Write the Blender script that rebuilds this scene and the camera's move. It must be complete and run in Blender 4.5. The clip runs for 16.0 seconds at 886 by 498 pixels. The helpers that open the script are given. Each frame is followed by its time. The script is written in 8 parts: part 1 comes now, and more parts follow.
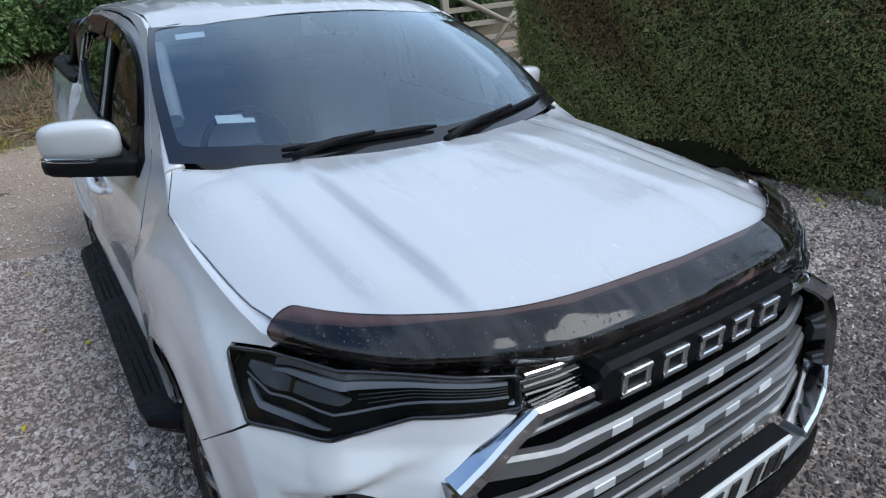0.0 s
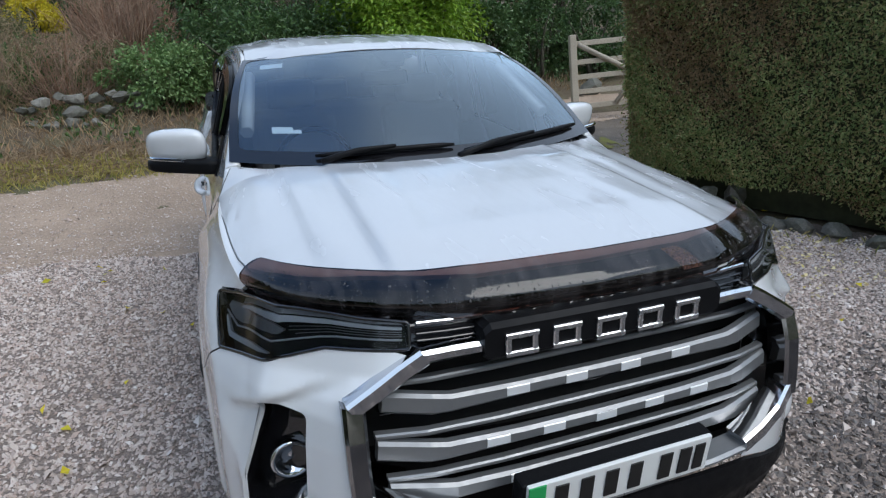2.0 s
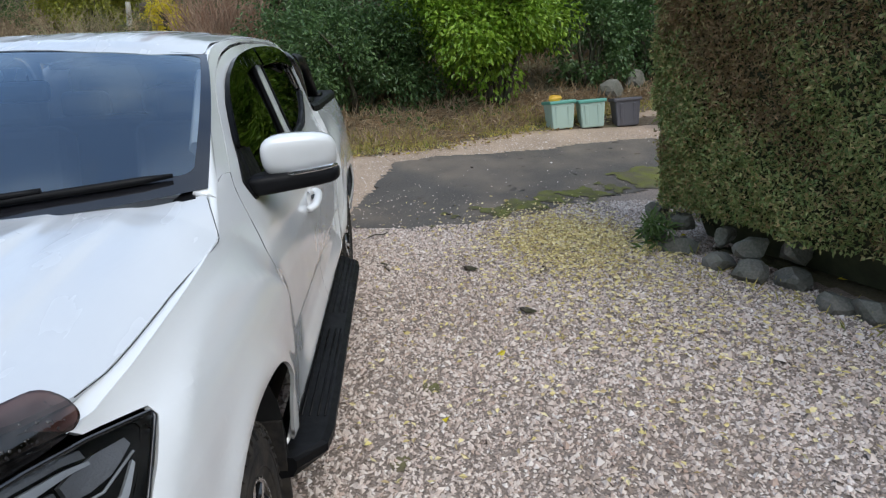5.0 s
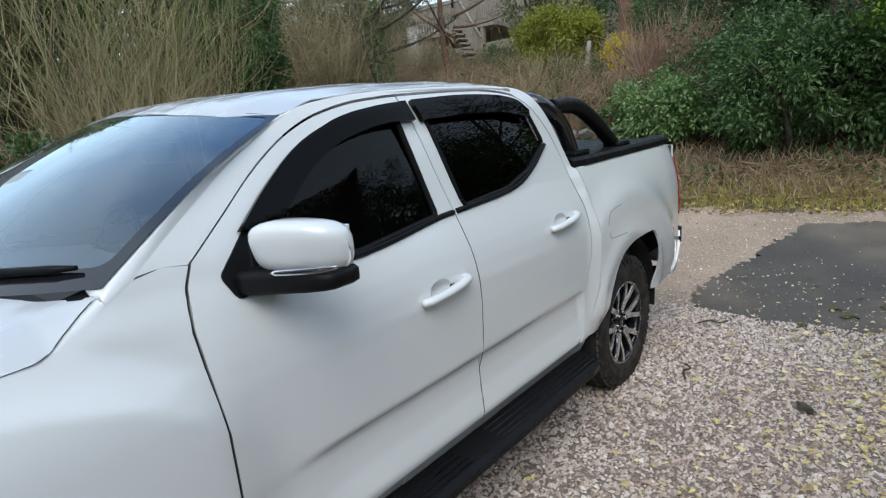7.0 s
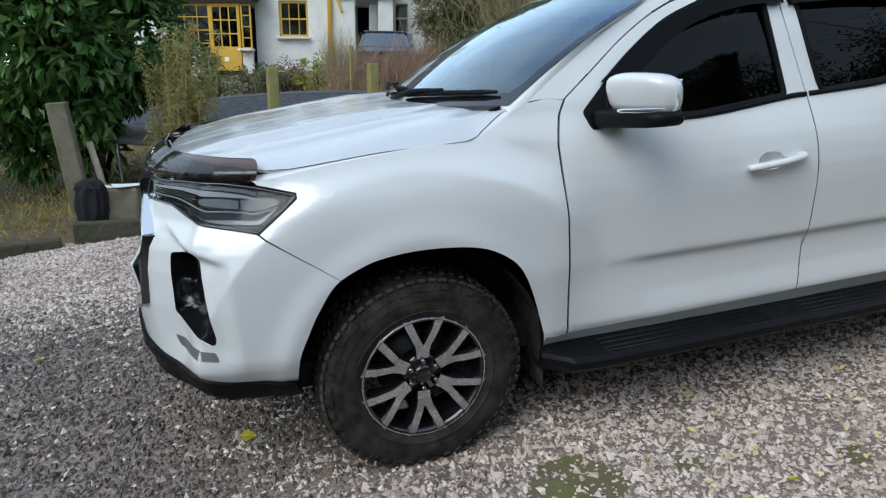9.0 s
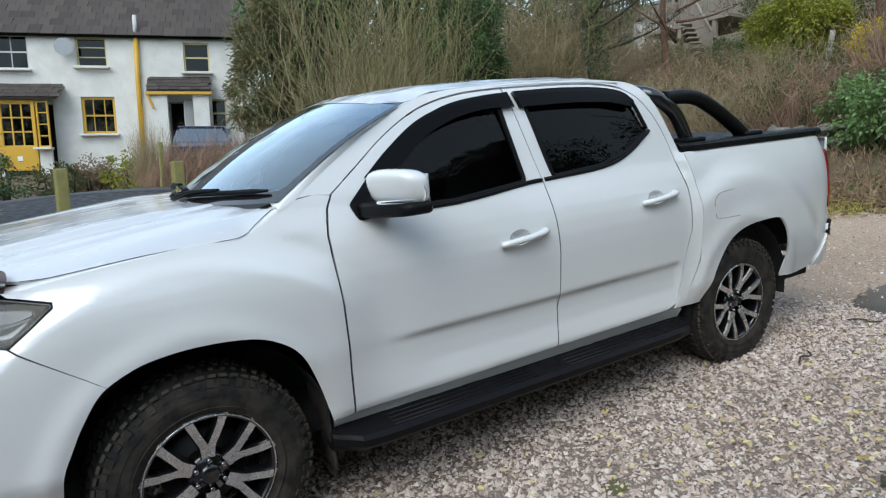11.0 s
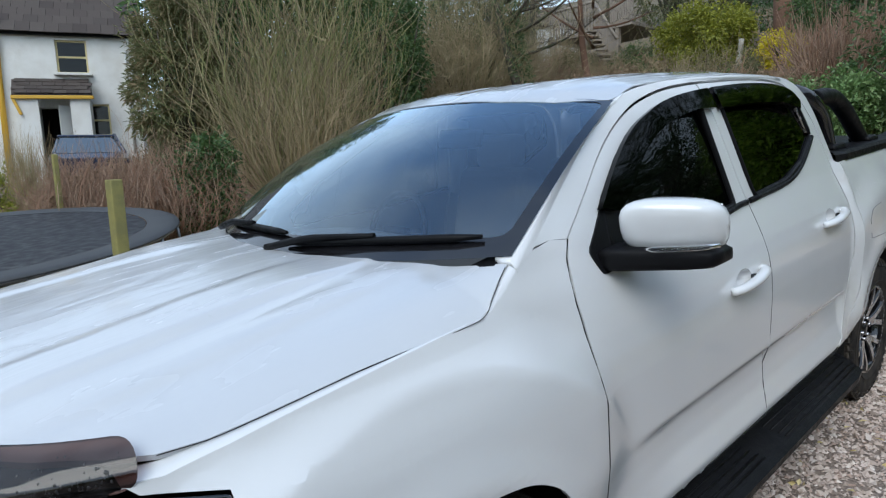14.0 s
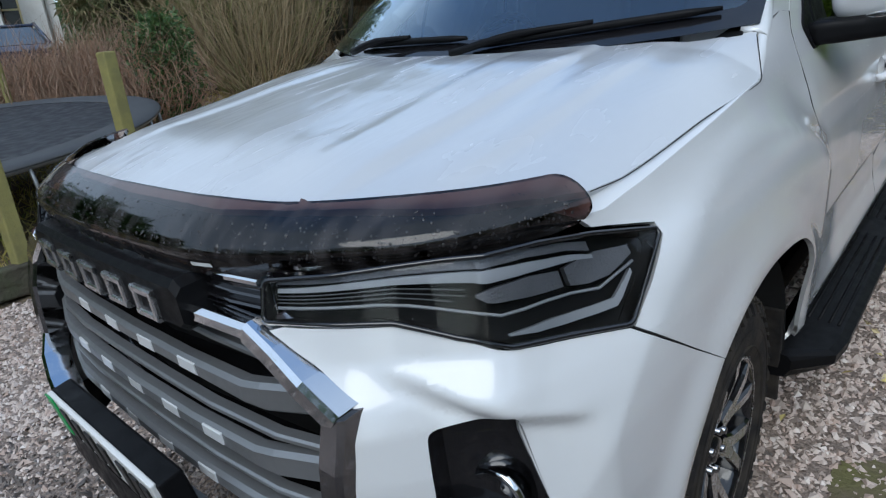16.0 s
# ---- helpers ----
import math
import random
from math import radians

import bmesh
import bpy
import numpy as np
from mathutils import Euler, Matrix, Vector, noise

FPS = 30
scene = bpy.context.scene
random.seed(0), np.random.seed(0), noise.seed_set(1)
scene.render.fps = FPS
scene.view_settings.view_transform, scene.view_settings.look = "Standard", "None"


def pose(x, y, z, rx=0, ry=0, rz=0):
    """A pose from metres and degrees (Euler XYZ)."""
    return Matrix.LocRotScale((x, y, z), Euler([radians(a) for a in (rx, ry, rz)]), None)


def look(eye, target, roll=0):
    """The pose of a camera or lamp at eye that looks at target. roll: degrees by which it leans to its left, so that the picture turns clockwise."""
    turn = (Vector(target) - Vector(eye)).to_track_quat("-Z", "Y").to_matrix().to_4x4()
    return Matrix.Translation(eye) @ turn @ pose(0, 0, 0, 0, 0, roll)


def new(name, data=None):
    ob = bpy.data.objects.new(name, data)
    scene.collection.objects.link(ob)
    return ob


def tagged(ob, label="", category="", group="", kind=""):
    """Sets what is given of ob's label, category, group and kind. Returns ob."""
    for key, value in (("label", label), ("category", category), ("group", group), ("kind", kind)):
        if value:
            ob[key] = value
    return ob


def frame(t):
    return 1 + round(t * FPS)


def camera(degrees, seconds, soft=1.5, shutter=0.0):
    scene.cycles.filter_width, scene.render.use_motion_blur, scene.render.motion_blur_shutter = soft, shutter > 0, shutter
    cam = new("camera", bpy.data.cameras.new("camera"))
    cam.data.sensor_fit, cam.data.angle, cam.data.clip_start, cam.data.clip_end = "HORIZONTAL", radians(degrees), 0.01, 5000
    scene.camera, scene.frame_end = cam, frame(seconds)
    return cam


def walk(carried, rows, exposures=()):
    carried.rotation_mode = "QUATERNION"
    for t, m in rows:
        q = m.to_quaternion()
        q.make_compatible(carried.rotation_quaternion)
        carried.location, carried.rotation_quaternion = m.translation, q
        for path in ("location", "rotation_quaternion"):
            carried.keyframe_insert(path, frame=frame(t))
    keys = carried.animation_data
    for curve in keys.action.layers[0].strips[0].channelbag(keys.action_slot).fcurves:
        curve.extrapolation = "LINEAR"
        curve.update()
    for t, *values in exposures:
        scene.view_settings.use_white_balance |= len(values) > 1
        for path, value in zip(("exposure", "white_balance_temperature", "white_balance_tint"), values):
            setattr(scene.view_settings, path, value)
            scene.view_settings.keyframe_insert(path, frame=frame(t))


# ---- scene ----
# The site is a gentle slope: SLOPE turns the frame of the parked truck (flat on its wheels) into the upright world.
SLOPE = Vector((-0.052, 0.080, 1.0)).rotation_difference(Vector((0, 0, 1))).to_matrix().to_4x4()
cam = camera(70.7, 16.0, soft=1.2)
PATH = [
    (0, (-1.1341, -0.6376, 1.8293), (-0.1133, 0.8928, 1.0446), -1.58),
    (0.5, (-0.9902, -0.6099, 1.8368), (-0.2162, 1.1135, 1.1800), -1.61),
    (1, (-0.9381, -0.7919, 1.8309), (-0.2427, 0.9935, 1.2577), -1.77),
    (1.5, (-0.8928, -1.0629, 1.8017), (-0.2254, 0.7286, 1.2143), -1.51),
    (2, (-0.8571, -1.1366, 1.7524), (-0.1997, 0.6459, 1.1274), -1.61),
    (2.5, (-0.7377, -1.1554, 1.6650), (-0.0776, 0.6187, 1.0192), -1.79),
    (2.7, (-0.6952, -1.1335, 1.6616), (-0.0162, 0.6265, 0.9971), -1.74),
    (3, (-0.4901, -1.0159, 1.6167), (0.2508, 0.7149, 0.9420), -1.64),
    (5.5, (1.5836, -0.1248, 1.7136), (1.3457, 1.7737, 1.1312), -2.50),
    (6, (1.7354, 0.2216, 1.7461), (1.0874, 2.0442, 1.2383), -2.72),
    (6.5, (1.9958, 0.5152, 1.7290), (1.0048, 2.1881, 1.2611), -3.61),
    (7, (2.2461, 0.7718, 1.6951), (1.0259, 2.2919, 1.2480), -4.11),
    (7.5, (2.4453, 0.9217, 1.6142), (1.0236, 2.2473, 1.1439), -3.85),
    (8, (2.6380, 0.8086, 1.6046), (0.9393, 1.7388, 1.1051), -3.03),
    (8.5, (2.7502, 0.5862, 1.5816), (0.9177, 1.1304, 0.9936), -2.57),
    (9, (2.9067, 0.4984, 1.5779), (1.0771, 1.0007, 0.9454), -3.06),
    (9.5, (3.0444, 0.6139, 1.5939), (1.2408, 1.2771, 1.0393), -3.81),
    (10, (3.1810, 0.7078, 1.5976), (1.4357, 1.5626, 1.1249), -4.02),
    (12.5, (2.7219, 0.5889, 1.6290), (1.1251, 1.7249, 1.2298), -4.14),
    (13, (2.4299, 0.6124, 1.6304), (0.9269, 1.8643, 1.2144), -4.54),
    (13.5, (2.1484, 0.5206, 1.6622), (0.6727, 1.8065, 1.2512), -4.28),
    (14, (1.7853, 0.2564, 1.6852), (0.3168, 1.5509, 1.2757), -4.26),
    (14.5, (1.4645, 0.2388, 1.6944), (0.1048, 1.6348, 1.2447), -4.86),
    (15, (1.2501, 0.0888, 1.6506), (-0.0675, 1.5087, 1.1530), -4.83),
    (15.2, (1.2033, -0.0364, 1.6531), (-0.1024, 1.3756, 1.1037), -5.47),
    (15.5, (1.1565, -0.2142, 1.5969), (-0.1465, 1.1883, 1.0180), -6.05),
    (16, (1.2705, -0.3292, 1.5262), (-0.0108, 0.9979, 0.7535), -7.78),
]
walk(cam, [(t, SLOPE @ look(eye, target, roll)) for t, eye, target, roll in PATH],
     [(0, 0.14, 6000, 8), (1.5, 0.13, 6150, 8), (3, 0.06, 5950, 8), (5.5, 0.38, 6450, 8), (6.5, 0.30, 6350, 6), (8, 0.28, 6200, 5), (9, 0.22, 6150, 4), (10, 0.36, 6250, 4), (12.5, 0.36, 6250, 4), (14, 0.20, 6100, 6), (15.5, -0.02, 5950, 6), (16, -0.05, 5950, 6)])

# ---- sky and sun: bright overcast day ----
world = bpy.data.worlds.new("world")
scene.world = world
world.use_nodes = True
_wn = world.node_tree.nodes
_sky = _wn.new("ShaderNodeTexSky")
_sky.sky_type = "NISHITA"
_sky.sun_disc = False
_sky.sun_elevation, _sky.sun_rotation = radians(45), radians(148)
_sky.air_density, _sky.dust_density, _sky.ozone_density = 1.3, 0.7, 3.0
_cloud = _wn.new("ShaderNodeMix")  # broken high cloud with one wide blue gap, north-west of the zenith
_cloud.data_type = "RGBA"
_way = _wn.new("ShaderNodeTexCoord").outputs["Generated"]
_puff = _wn.new("ShaderNodeTexNoise")
_puff.inputs["Scale"].default_value, _puff.inputs["Detail"].default_value = 2.4, 6.0
world.node_tree.links.new(_way, _puff.inputs["Vector"])
_toward = _wn.new("ShaderNodeVectorMath")
_toward.operation = "DOT_PRODUCT"
_toward.inputs[1].default_value = (-0.35, 0.35, 0.87)
world.node_tree.links.new(_way, _toward.inputs[0])
_edge_of_gap = _wn.new("ShaderNodeMath")
_edge_of_gap.operation = "MULTIPLY_ADD"
_edge_of_gap.inputs[1].default_value = -0.55
world.node_tree.links.new(_puff.outputs["Fac"], _edge_of_gap.inputs[0])
world.node_tree.links.new(_toward.outputs["Value"], _edge_of_gap.inputs[2])
_veil = _wn.new("ShaderNodeMapRange")
for _key, _val in (("From Min", 0.50), ("From Max", 0.68), ("To Min", 0.66), ("To Max", 0.02)):
    _veil.inputs[_key].default_value = _val
world.node_tree.links.new(_edge_of_gap.outputs[0], _veil.inputs["Value"])
world.node_tree.links.new(_veil.outputs["Result"], _cloud.inputs[0])
_cloud.inputs[7].default_value = (4.0, 4.4, 4.9, 1)
world.node_tree.links.new(_sky.outputs["Color"], _cloud.inputs[6])
world.node_tree.links.new(_cloud.outputs[2], _wn["Background"].inputs["Color"])
_wn["Background"].inputs["Strength"].default_value = 0.225
_sun = bpy.data.lights.new("sun", "SUN")
_sun.energy, _sun.angle, _sun.color = 1.45, radians(42), (1.0, 0.95, 0.87)
sun = new("sun", _sun)
sun.matrix_world = look((5.4, -8.8, 10.2), (0, 0, 0))
scene.view_settings.exposure = 0.0


# ---- materials ----
def material(name, base=(0.5, 0.5, 0.5), rough=0.5, metal=0.0, vary=0.0, scale=8.0, fine=0.0, fine_scale=120.0, bump=0.0, bump_scale=60.0,
             second=None, coat=0.0, per=None, rough_vary=0.0, spec=0.5, mix_scale=None):
    """A Principled material: base colour mixed with a second one by noise at two scales, uneven gloss and fine relief."""
    m = bpy.data.materials.new(name)
    m.use_nodes = True
    n, l = m.node_tree.nodes, m.node_tree.links
    p = n["Principled BSDF"]
    p.inputs["Roughness"].default_value, p.inputs["Metallic"].default_value = rough, metal
    p.inputs["Specular IOR Level"].default_value = spec
    if coat:
        p.inputs["Coat Weight"].default_value, p.inputs["Coat Roughness"].default_value = coat, 0.04
    co = n.new("ShaderNodeTexCoord").outputs["Object"]
    def noise_at(s, detail=4.0):
        t = n.new("ShaderNodeTexNoise")
        t.inputs["Scale"].default_value, t.inputs["Detail"].default_value = s, detail
        l.new(co, t.inputs["Vector"])
        return t.outputs["Fac"]
    def ramp(src, a, b):
        r = n.new("ShaderNodeMapRange")
        r.inputs["From Min"].default_value, r.inputs["From Max"].default_value = a, b
        l.new(src, r.inputs["Value"])
        return r.outputs["Result"]
    def mixed(fac, a, b):
        x = n.new("ShaderNodeMix")
        x.data_type = "RGBA"
        for key, val in ((0, fac), (6, a), (7, b)):
            if isinstance(val, bpy.types.NodeSocket):
                l.new(val, x.inputs[key])
            else:
                x.inputs[key].default_value = val if key == 0 else (*val, 1)
        return x.outputs[2]
    col = base
    if second:
        col = mixed(ramp(noise_at(mix_scale or scale), 0.38, 0.62), base, second)
    if vary:
        dark = tuple(c * (1 - vary) for c in base)
        f = n.new("ShaderNodeMath")
        f.operation = "MULTIPLY"
        l.new(ramp(noise_at(scale * 0.6), 0.35, 0.7), f.inputs[0])
        f.inputs[1].default_value = min(1.0, vary * 1.6)
        col = mixed(f.outputs[0], col, dark)
    if fine:
        f = n.new("ShaderNodeMath")
        f.operation = "MULTIPLY"
        l.new(ramp(noise_at(fine_scale, 6), 0.4, 0.65), f.inputs[0])
        f.inputs[1].default_value = fine
        col = mixed(f.outputs[0], col, tuple(min(1, c * 1.9 + 0.01) for c in base))
    if per:
        g = n.new("ShaderNodeNewGeometry").outputs["Random Per Island"] if per[0] == "island" else n.new("ShaderNodeObjectInfo").outputs["Random"]
        r = n.new("ShaderNodeValToRGB")
        e = r.color_ramp.elements
        stops = per[1:]
        e[0].color, e[1].color = (*stops[0], 1), (*stops[-1], 1)
        for i, c in enumerate(stops[1:-1], 1):
            k = e.new(i / (len(stops) - 1))
            k.color = (*c, 1)
        l.new(g, r.inputs["Fac"])
        if vary or second or fine:
            x = n.new("ShaderNodeMix")
            x.data_type, x.blend_type = "RGBA", "MIX"
            x.inputs[0].default_value = 0.3
            l.new(r.outputs["Color"], x.inputs[6])
            l.new(col, x.inputs[7]) if isinstance(col, bpy.types.NodeSocket) else None
            col = x.outputs[2]
        else:
            col = r.outputs["Color"]
    if isinstance(col, bpy.types.NodeSocket):
        l.new(col, p.inputs["Base Color"])
    else:
        p.inputs["Base Color"].default_value = (*col, 1)
    if rough_vary:
        r = ramp(noise_at(scale * 2.5), 0.3, 0.7)
        f = n.new("ShaderNodeMapRange")
        f.inputs["To Min"].default_value, f.inputs["To Max"].default_value = max(0.02, rough - rough_vary), min(1, rough + rough_vary)
        l.new(r, f.inputs["Value"])
        l.new(f.outputs["Result"], p.inputs["Roughness"])
    if bump:
        b = n.new("ShaderNodeBump")
        b.inputs["Strength"].default_value, b.inputs["Distance"].default_value = 1.0, bump
        l.new(noise_at(bump_scale, 6), b.inputs["Height"])
        l.new(b.outputs["Normal"], p.inputs["Normal"])
    return m


def glass(name, tint, gloss_rough=0.01, ior=1.5, boost=1.0, film=0.0, shine=(1, 1, 1)):
    """A pane: tinted see-through mixed with a mirror by Fresnel."""
    m = bpy.data.materials.new(name)
    m.use_nodes = True
    n, l = m.node_tree.nodes, m.node_tree.links
    n.remove(n["Principled BSDF"])
    t, g, f, x = n.new("ShaderNodeBsdfTransparent"), n.new("ShaderNodeBsdfGlossy"), n.new("ShaderNodeFresnel"), n.new("ShaderNodeMixShader")
    t.inputs["Color"].default_value = (*tint, 1)
    g.inputs["Roughness"].default_value = gloss_rough
    g.inputs["Color"].default_value = (*shine, 1)
    f.inputs["IOR"].default_value = ior
    src = f.outputs["Fac"]
    if boost != 1.0:
        k = n.new("ShaderNodeMath")
        k.operation, k.use_clamp = "MULTIPLY", True
        k.inputs[1].default_value = boost
        l.new(src, k.inputs[0])
        src = k.outputs[0]
    l.new(src, x.inputs["Fac"])
    l.new(t.outputs[0], x.inputs[1])
    l.new(g.outputs[0], x.inputs[2])
    last = x.outputs[0]
    if film:
        d, y = n.new("ShaderNodeBsdfDiffuse"), n.new("ShaderNodeMixShader")
        d.inputs["Color"].default_value = (0.75, 0.78, 0.82, 1)
        y.inputs["Fac"].default_value = film
        l.new(last, y.inputs[1])
        l.new(d.outputs[0], y.inputs[2])
        last = y.outputs[0]
    l.new(last, n["Material Output"].inputs["Surface"])
    return m


def leafy(name, *cols, rough=0.45, through_light=0.25):
    """Leaves: colour per leaf, some light shining through."""
    m = material(name, cols[0], rough=rough, per=("island", *cols), spec=0.4)
    n, l = m.node_tree.nodes, m.node_tree.links
    p = n["Principled BSDF"]
    t, x = n.new("ShaderNodeBsdfTranslucent"), n.new("ShaderNodeMixShader")
    l.new(p.inputs["Base Color"].links[0].from_socket, t.inputs["Color"])
    x.inputs["Fac"].default_value = through_light
    l.new(p.outputs[0], x.inputs[1])
    l.new(t.outputs[0], x.inputs[2])
    l.new(x.outputs[0], n["Material Output"].inputs["Surface"])
    return m


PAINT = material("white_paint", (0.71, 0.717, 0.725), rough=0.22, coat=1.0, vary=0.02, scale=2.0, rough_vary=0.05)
PLASTIC = material("black_plastic", (0.007, 0.007, 0.008), spec=0.13, rough=0.42, vary=0.3, scale=12, bump=0.0006, bump_scale=500, rough_vary=0.12)
GLOSS_BLACK = material("gloss_black", (0.010, 0.010, 0.012), rough=0.12, coat=0.6, rough_vary=0.06)
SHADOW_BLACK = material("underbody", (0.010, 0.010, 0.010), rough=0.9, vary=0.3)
CHROME = material("chrome", (0.75, 0.76, 0.78), rough=0.08, metal=1.0, rough_vary=0.05, scale=30)
SATIN = material("satin_silver", (0.28, 0.284, 0.29), rough=0.40, metal=0.65, vary=0.15, scale=20, rough_vary=0.08)
ALLOY = material("machined_alloy", (0.60, 0.60, 0.61), rough=0.24, metal=0.9, vary=0.25, scale=14, rough_vary=0.08)
RUBBER = material("tyre_rubber", (0.016, 0.015, 0.015), spec=0.25, rough=0.75, vary=0.3, scale=9, second=(0.060, 0.050, 0.040), mix_scale=14, fine=0.3, fine_scale=55, bump=0.0015, bump_scale=140)
TREAD = material("dusty_tread", (0.050, 0.045, 0.040), spec=0.2, rough=0.85, vary=0.4, scale=16, second=(0.10, 0.085, 0.068), mix_scale=22, bump=0.001, bump_scale=200)
ACRYLIC = glass("smoked_acrylic", (0.17, 0.090, 0.072), gloss_rough=0.06, ior=1.5, boost=1.15)
WINDSCREEN = glass("windscreen_glass", (0.80, 0.88, 0.94), ior=1.6, boost=2.3, film=0.012, shine=(0.78, 0.91, 1.0))
TINTED = glass("tinted_glass", (0.030, 0.032, 0.036), ior=1.28)
CLEAR = glass("lamp_lens", (0.84, 0.86, 0.88), ior=1.36)
LIGHT_GUIDE = material("light_guide", (0.46, 0.47, 0.49), rough=0.25, vary=0.1, scale=30)
LAMP_GREY = material("lamp_grey", (0.20, 0.20, 0.21), rough=0.4, metal=0.2, vary=0.3, scale=40, bump=0.002, bump_scale=220)


def add_dried_streaks(m):
    """Grey rain streaks running down the smoked acrylic."""
    n, l = m.node_tree.nodes, m.node_tree.links
    last = n["Material Output"].inputs["Surface"].links[0].from_socket
    stretch, wave, much = n.new("ShaderNodeMapping"), n.new("ShaderNodeTexNoise"), n.new("ShaderNodeMapRange")
    stretch.inputs["Scale"].default_value = (34, 10, 4)
    wave.inputs["Scale"].default_value, wave.inputs["Detail"].default_value = 1.0, 4.0
    for key, val in (("From Min", 0.42), ("From Max", 0.72), ("To Min", 0.0), ("To Max", 0.11)):
        much.inputs[key].default_value = val
    d, y = n.new("ShaderNodeBsdfDiffuse"), n.new("ShaderNodeMixShader")
    d.inputs["Color"].default_value = (0.34, 0.31, 0.31, 1)
    l.new(n.new("ShaderNodeTexCoord").outputs["Object"], stretch.inputs["Vector"])
    l.new(stretch.outputs["Vector"], wave.inputs["Vector"])
    l.new(wave.outputs["Fac"], much.inputs["Value"])
    l.new(much.outputs["Result"], y.inputs["Fac"])
    l.new(last, y.inputs[1])
    l.new(d.outputs[0], y.inputs[2])
    l.new(y.outputs[0], n["Material Output"].inputs["Surface"])


add_dried_streaks(ACRYLIC)
RED_LENS = material("red_lens", (0.30, 0.008, 0.010), rough=0.12, coat=0.8)
PLATE_WHITE = material("plate_white", (0.78, 0.78, 0.76), rough=0.3, vary=0.06)
PLATE_INK = material("plate_ink", (0.012, 0.012, 0.012), rough=0.4)
PLATE_GREEN = material("plate_green", (0.03, 0.36, 0.10), rough=0.35)
PAPER = material("paper", (0.80, 0.82, 0.80), rough=0.6, vary=0.05)
TRIM_GREY = material("cabin_trim", (0.12, 0.12, 0.125), rough=0.6, vary=0.15, bump=0.0004, bump_scale=400)
SEAT = material("seat_leather", (0.42, 0.42, 0.43), rough=0.5, vary=0.15)
PILLAR_TRIM = material("pillar_trim", (0.66, 0.67, 0.68), rough=0.6)
GLASS_DARK = glass("privacy_glass", (0.008, 0.008, 0.009), ior=1.25)
MIRROR = material("mirror", (0.85, 0.86, 0.88), rough=0.02, metal=1.0)
DISC = material("brake_disc", (0.09, 0.085, 0.08), rough=0.5, metal=0.6, vary=0.3, scale=20)
STUD = material("stud_silver", (0.80, 0.81, 0.82), rough=0.3, metal=0.25, vary=0.1, scale=30)
BEAD = material("rain_bead", (0.03, 0.026, 0.026), rough=0.12, spec=0.5)
DARK_CHROME = material("dark_chrome", (0.30, 0.30, 0.31), rough=0.1, metal=1.0, rough_vary=0.05, scale=30)
VISOR = glass("smoked_visor", (0.008, 0.008, 0.012), gloss_rough=0.03, ior=1.22)
# wet body white; base darkened to offset strong light on bonnet and roof
PAINT_WET_DIMMED = material("wet_white_paint_dimmed", (0.565, 0.575, 0.59), rough=0.3, coat=1.0, vary=0.02, scale=3.0)


def add_wet_streaks(m):
    """Water running back along the paint: long streaks of uneven gloss and the faintest relief."""
    n, l = m.node_tree.nodes, m.node_tree.links
    p = n["Principled BSDF"]
    stretch = n.new("ShaderNodeMapping")
    stretch.inputs["Scale"].default_value = (7, 1.8, 3)
    wave = n.new("ShaderNodeTexNoise")
    wave.inputs["Scale"].default_value, wave.inputs["Detail"].default_value, wave.inputs["Distortion"].default_value = 1.8, 3.0, 0.5
    gloss = n.new("ShaderNodeMapRange")
    for key, val in (("From Min", 0.40), ("From Max", 0.62), ("To Min", 0.02), ("To Max", 0.28)):
        gloss.inputs[key].default_value = val
    relief = n.new("ShaderNodeBump")
    relief.inputs["Strength"].default_value, relief.inputs["Distance"].default_value = 1.0, 0.0026
    l.new(n.new("ShaderNodeTexCoord").outputs["Object"], stretch.inputs["Vector"])
    l.new(stretch.outputs["Vector"], wave.inputs["Vector"])
    l.new(wave.outputs["Fac"], gloss.inputs["Value"])
    l.new(gloss.outputs["Result"], p.inputs["Coat Roughness"])
    l.new(wave.outputs["Fac"], relief.inputs["Height"])
    l.new(relief.outputs["Normal"], p.inputs["Coat Normal"])


add_wet_streaks(PAINT_WET_DIMMED)


# ---- building helpers ----
def thing(name, label, category, m=None, group="", kind=""):
    """A thing with parts: an Empty at its base."""
    ob = tagged(new(name), label, category, group, kind)
    ob.matrix_world = m or Matrix()
    return ob


def part(name, bm, mat, parent=None, label="", m=None):
    """Links a bmesh as one mesh object under a thing or a part."""
    me = bpy.data.meshes.new(name)
    bm.to_mesh(me)
    bm.free()
    me.materials.append(mat)
    ob = new(name, me)
    ob.parent = parent
    if m is not None:
        ob.matrix_local = m
    return tagged(ob, label)


def solo(name, bm, mat, label, category, m=None, group="", kind=""):
    """A top-level thing of one mesh."""
    return tagged(part(name, bm, mat, None, m=m), label, category, group, kind)


def array_mesh(name, verts, faces, mat, parent=None, smooth=False):
    """A mesh from numpy arrays; faces of one size."""
    me = bpy.data.meshes.new(name)
    verts, faces = np.asarray(verts, "f4"), np.asarray(faces, "i4")
    me.vertices.add(len(verts))
    me.vertices.foreach_set("co", verts.ravel())
    k = faces.shape[1]
    me.loops.add(faces.size)
    me.loops.foreach_set("vertex_index", faces.ravel())
    me.polygons.add(len(faces))
    me.polygons.foreach_set("loop_start", np.arange(0, faces.size, k, dtype="i4"))
    me.polygons.foreach_set("loop_total", np.full(len(faces), k, "i4"))
    me.polygons.foreach_set("use_smooth", np.full(len(faces), smooth))
    me.update(calc_edges=True)
    me.validate()
    me.materials.append(mat)
    ob = new(name, me)
    ob.parent = parent
    return ob


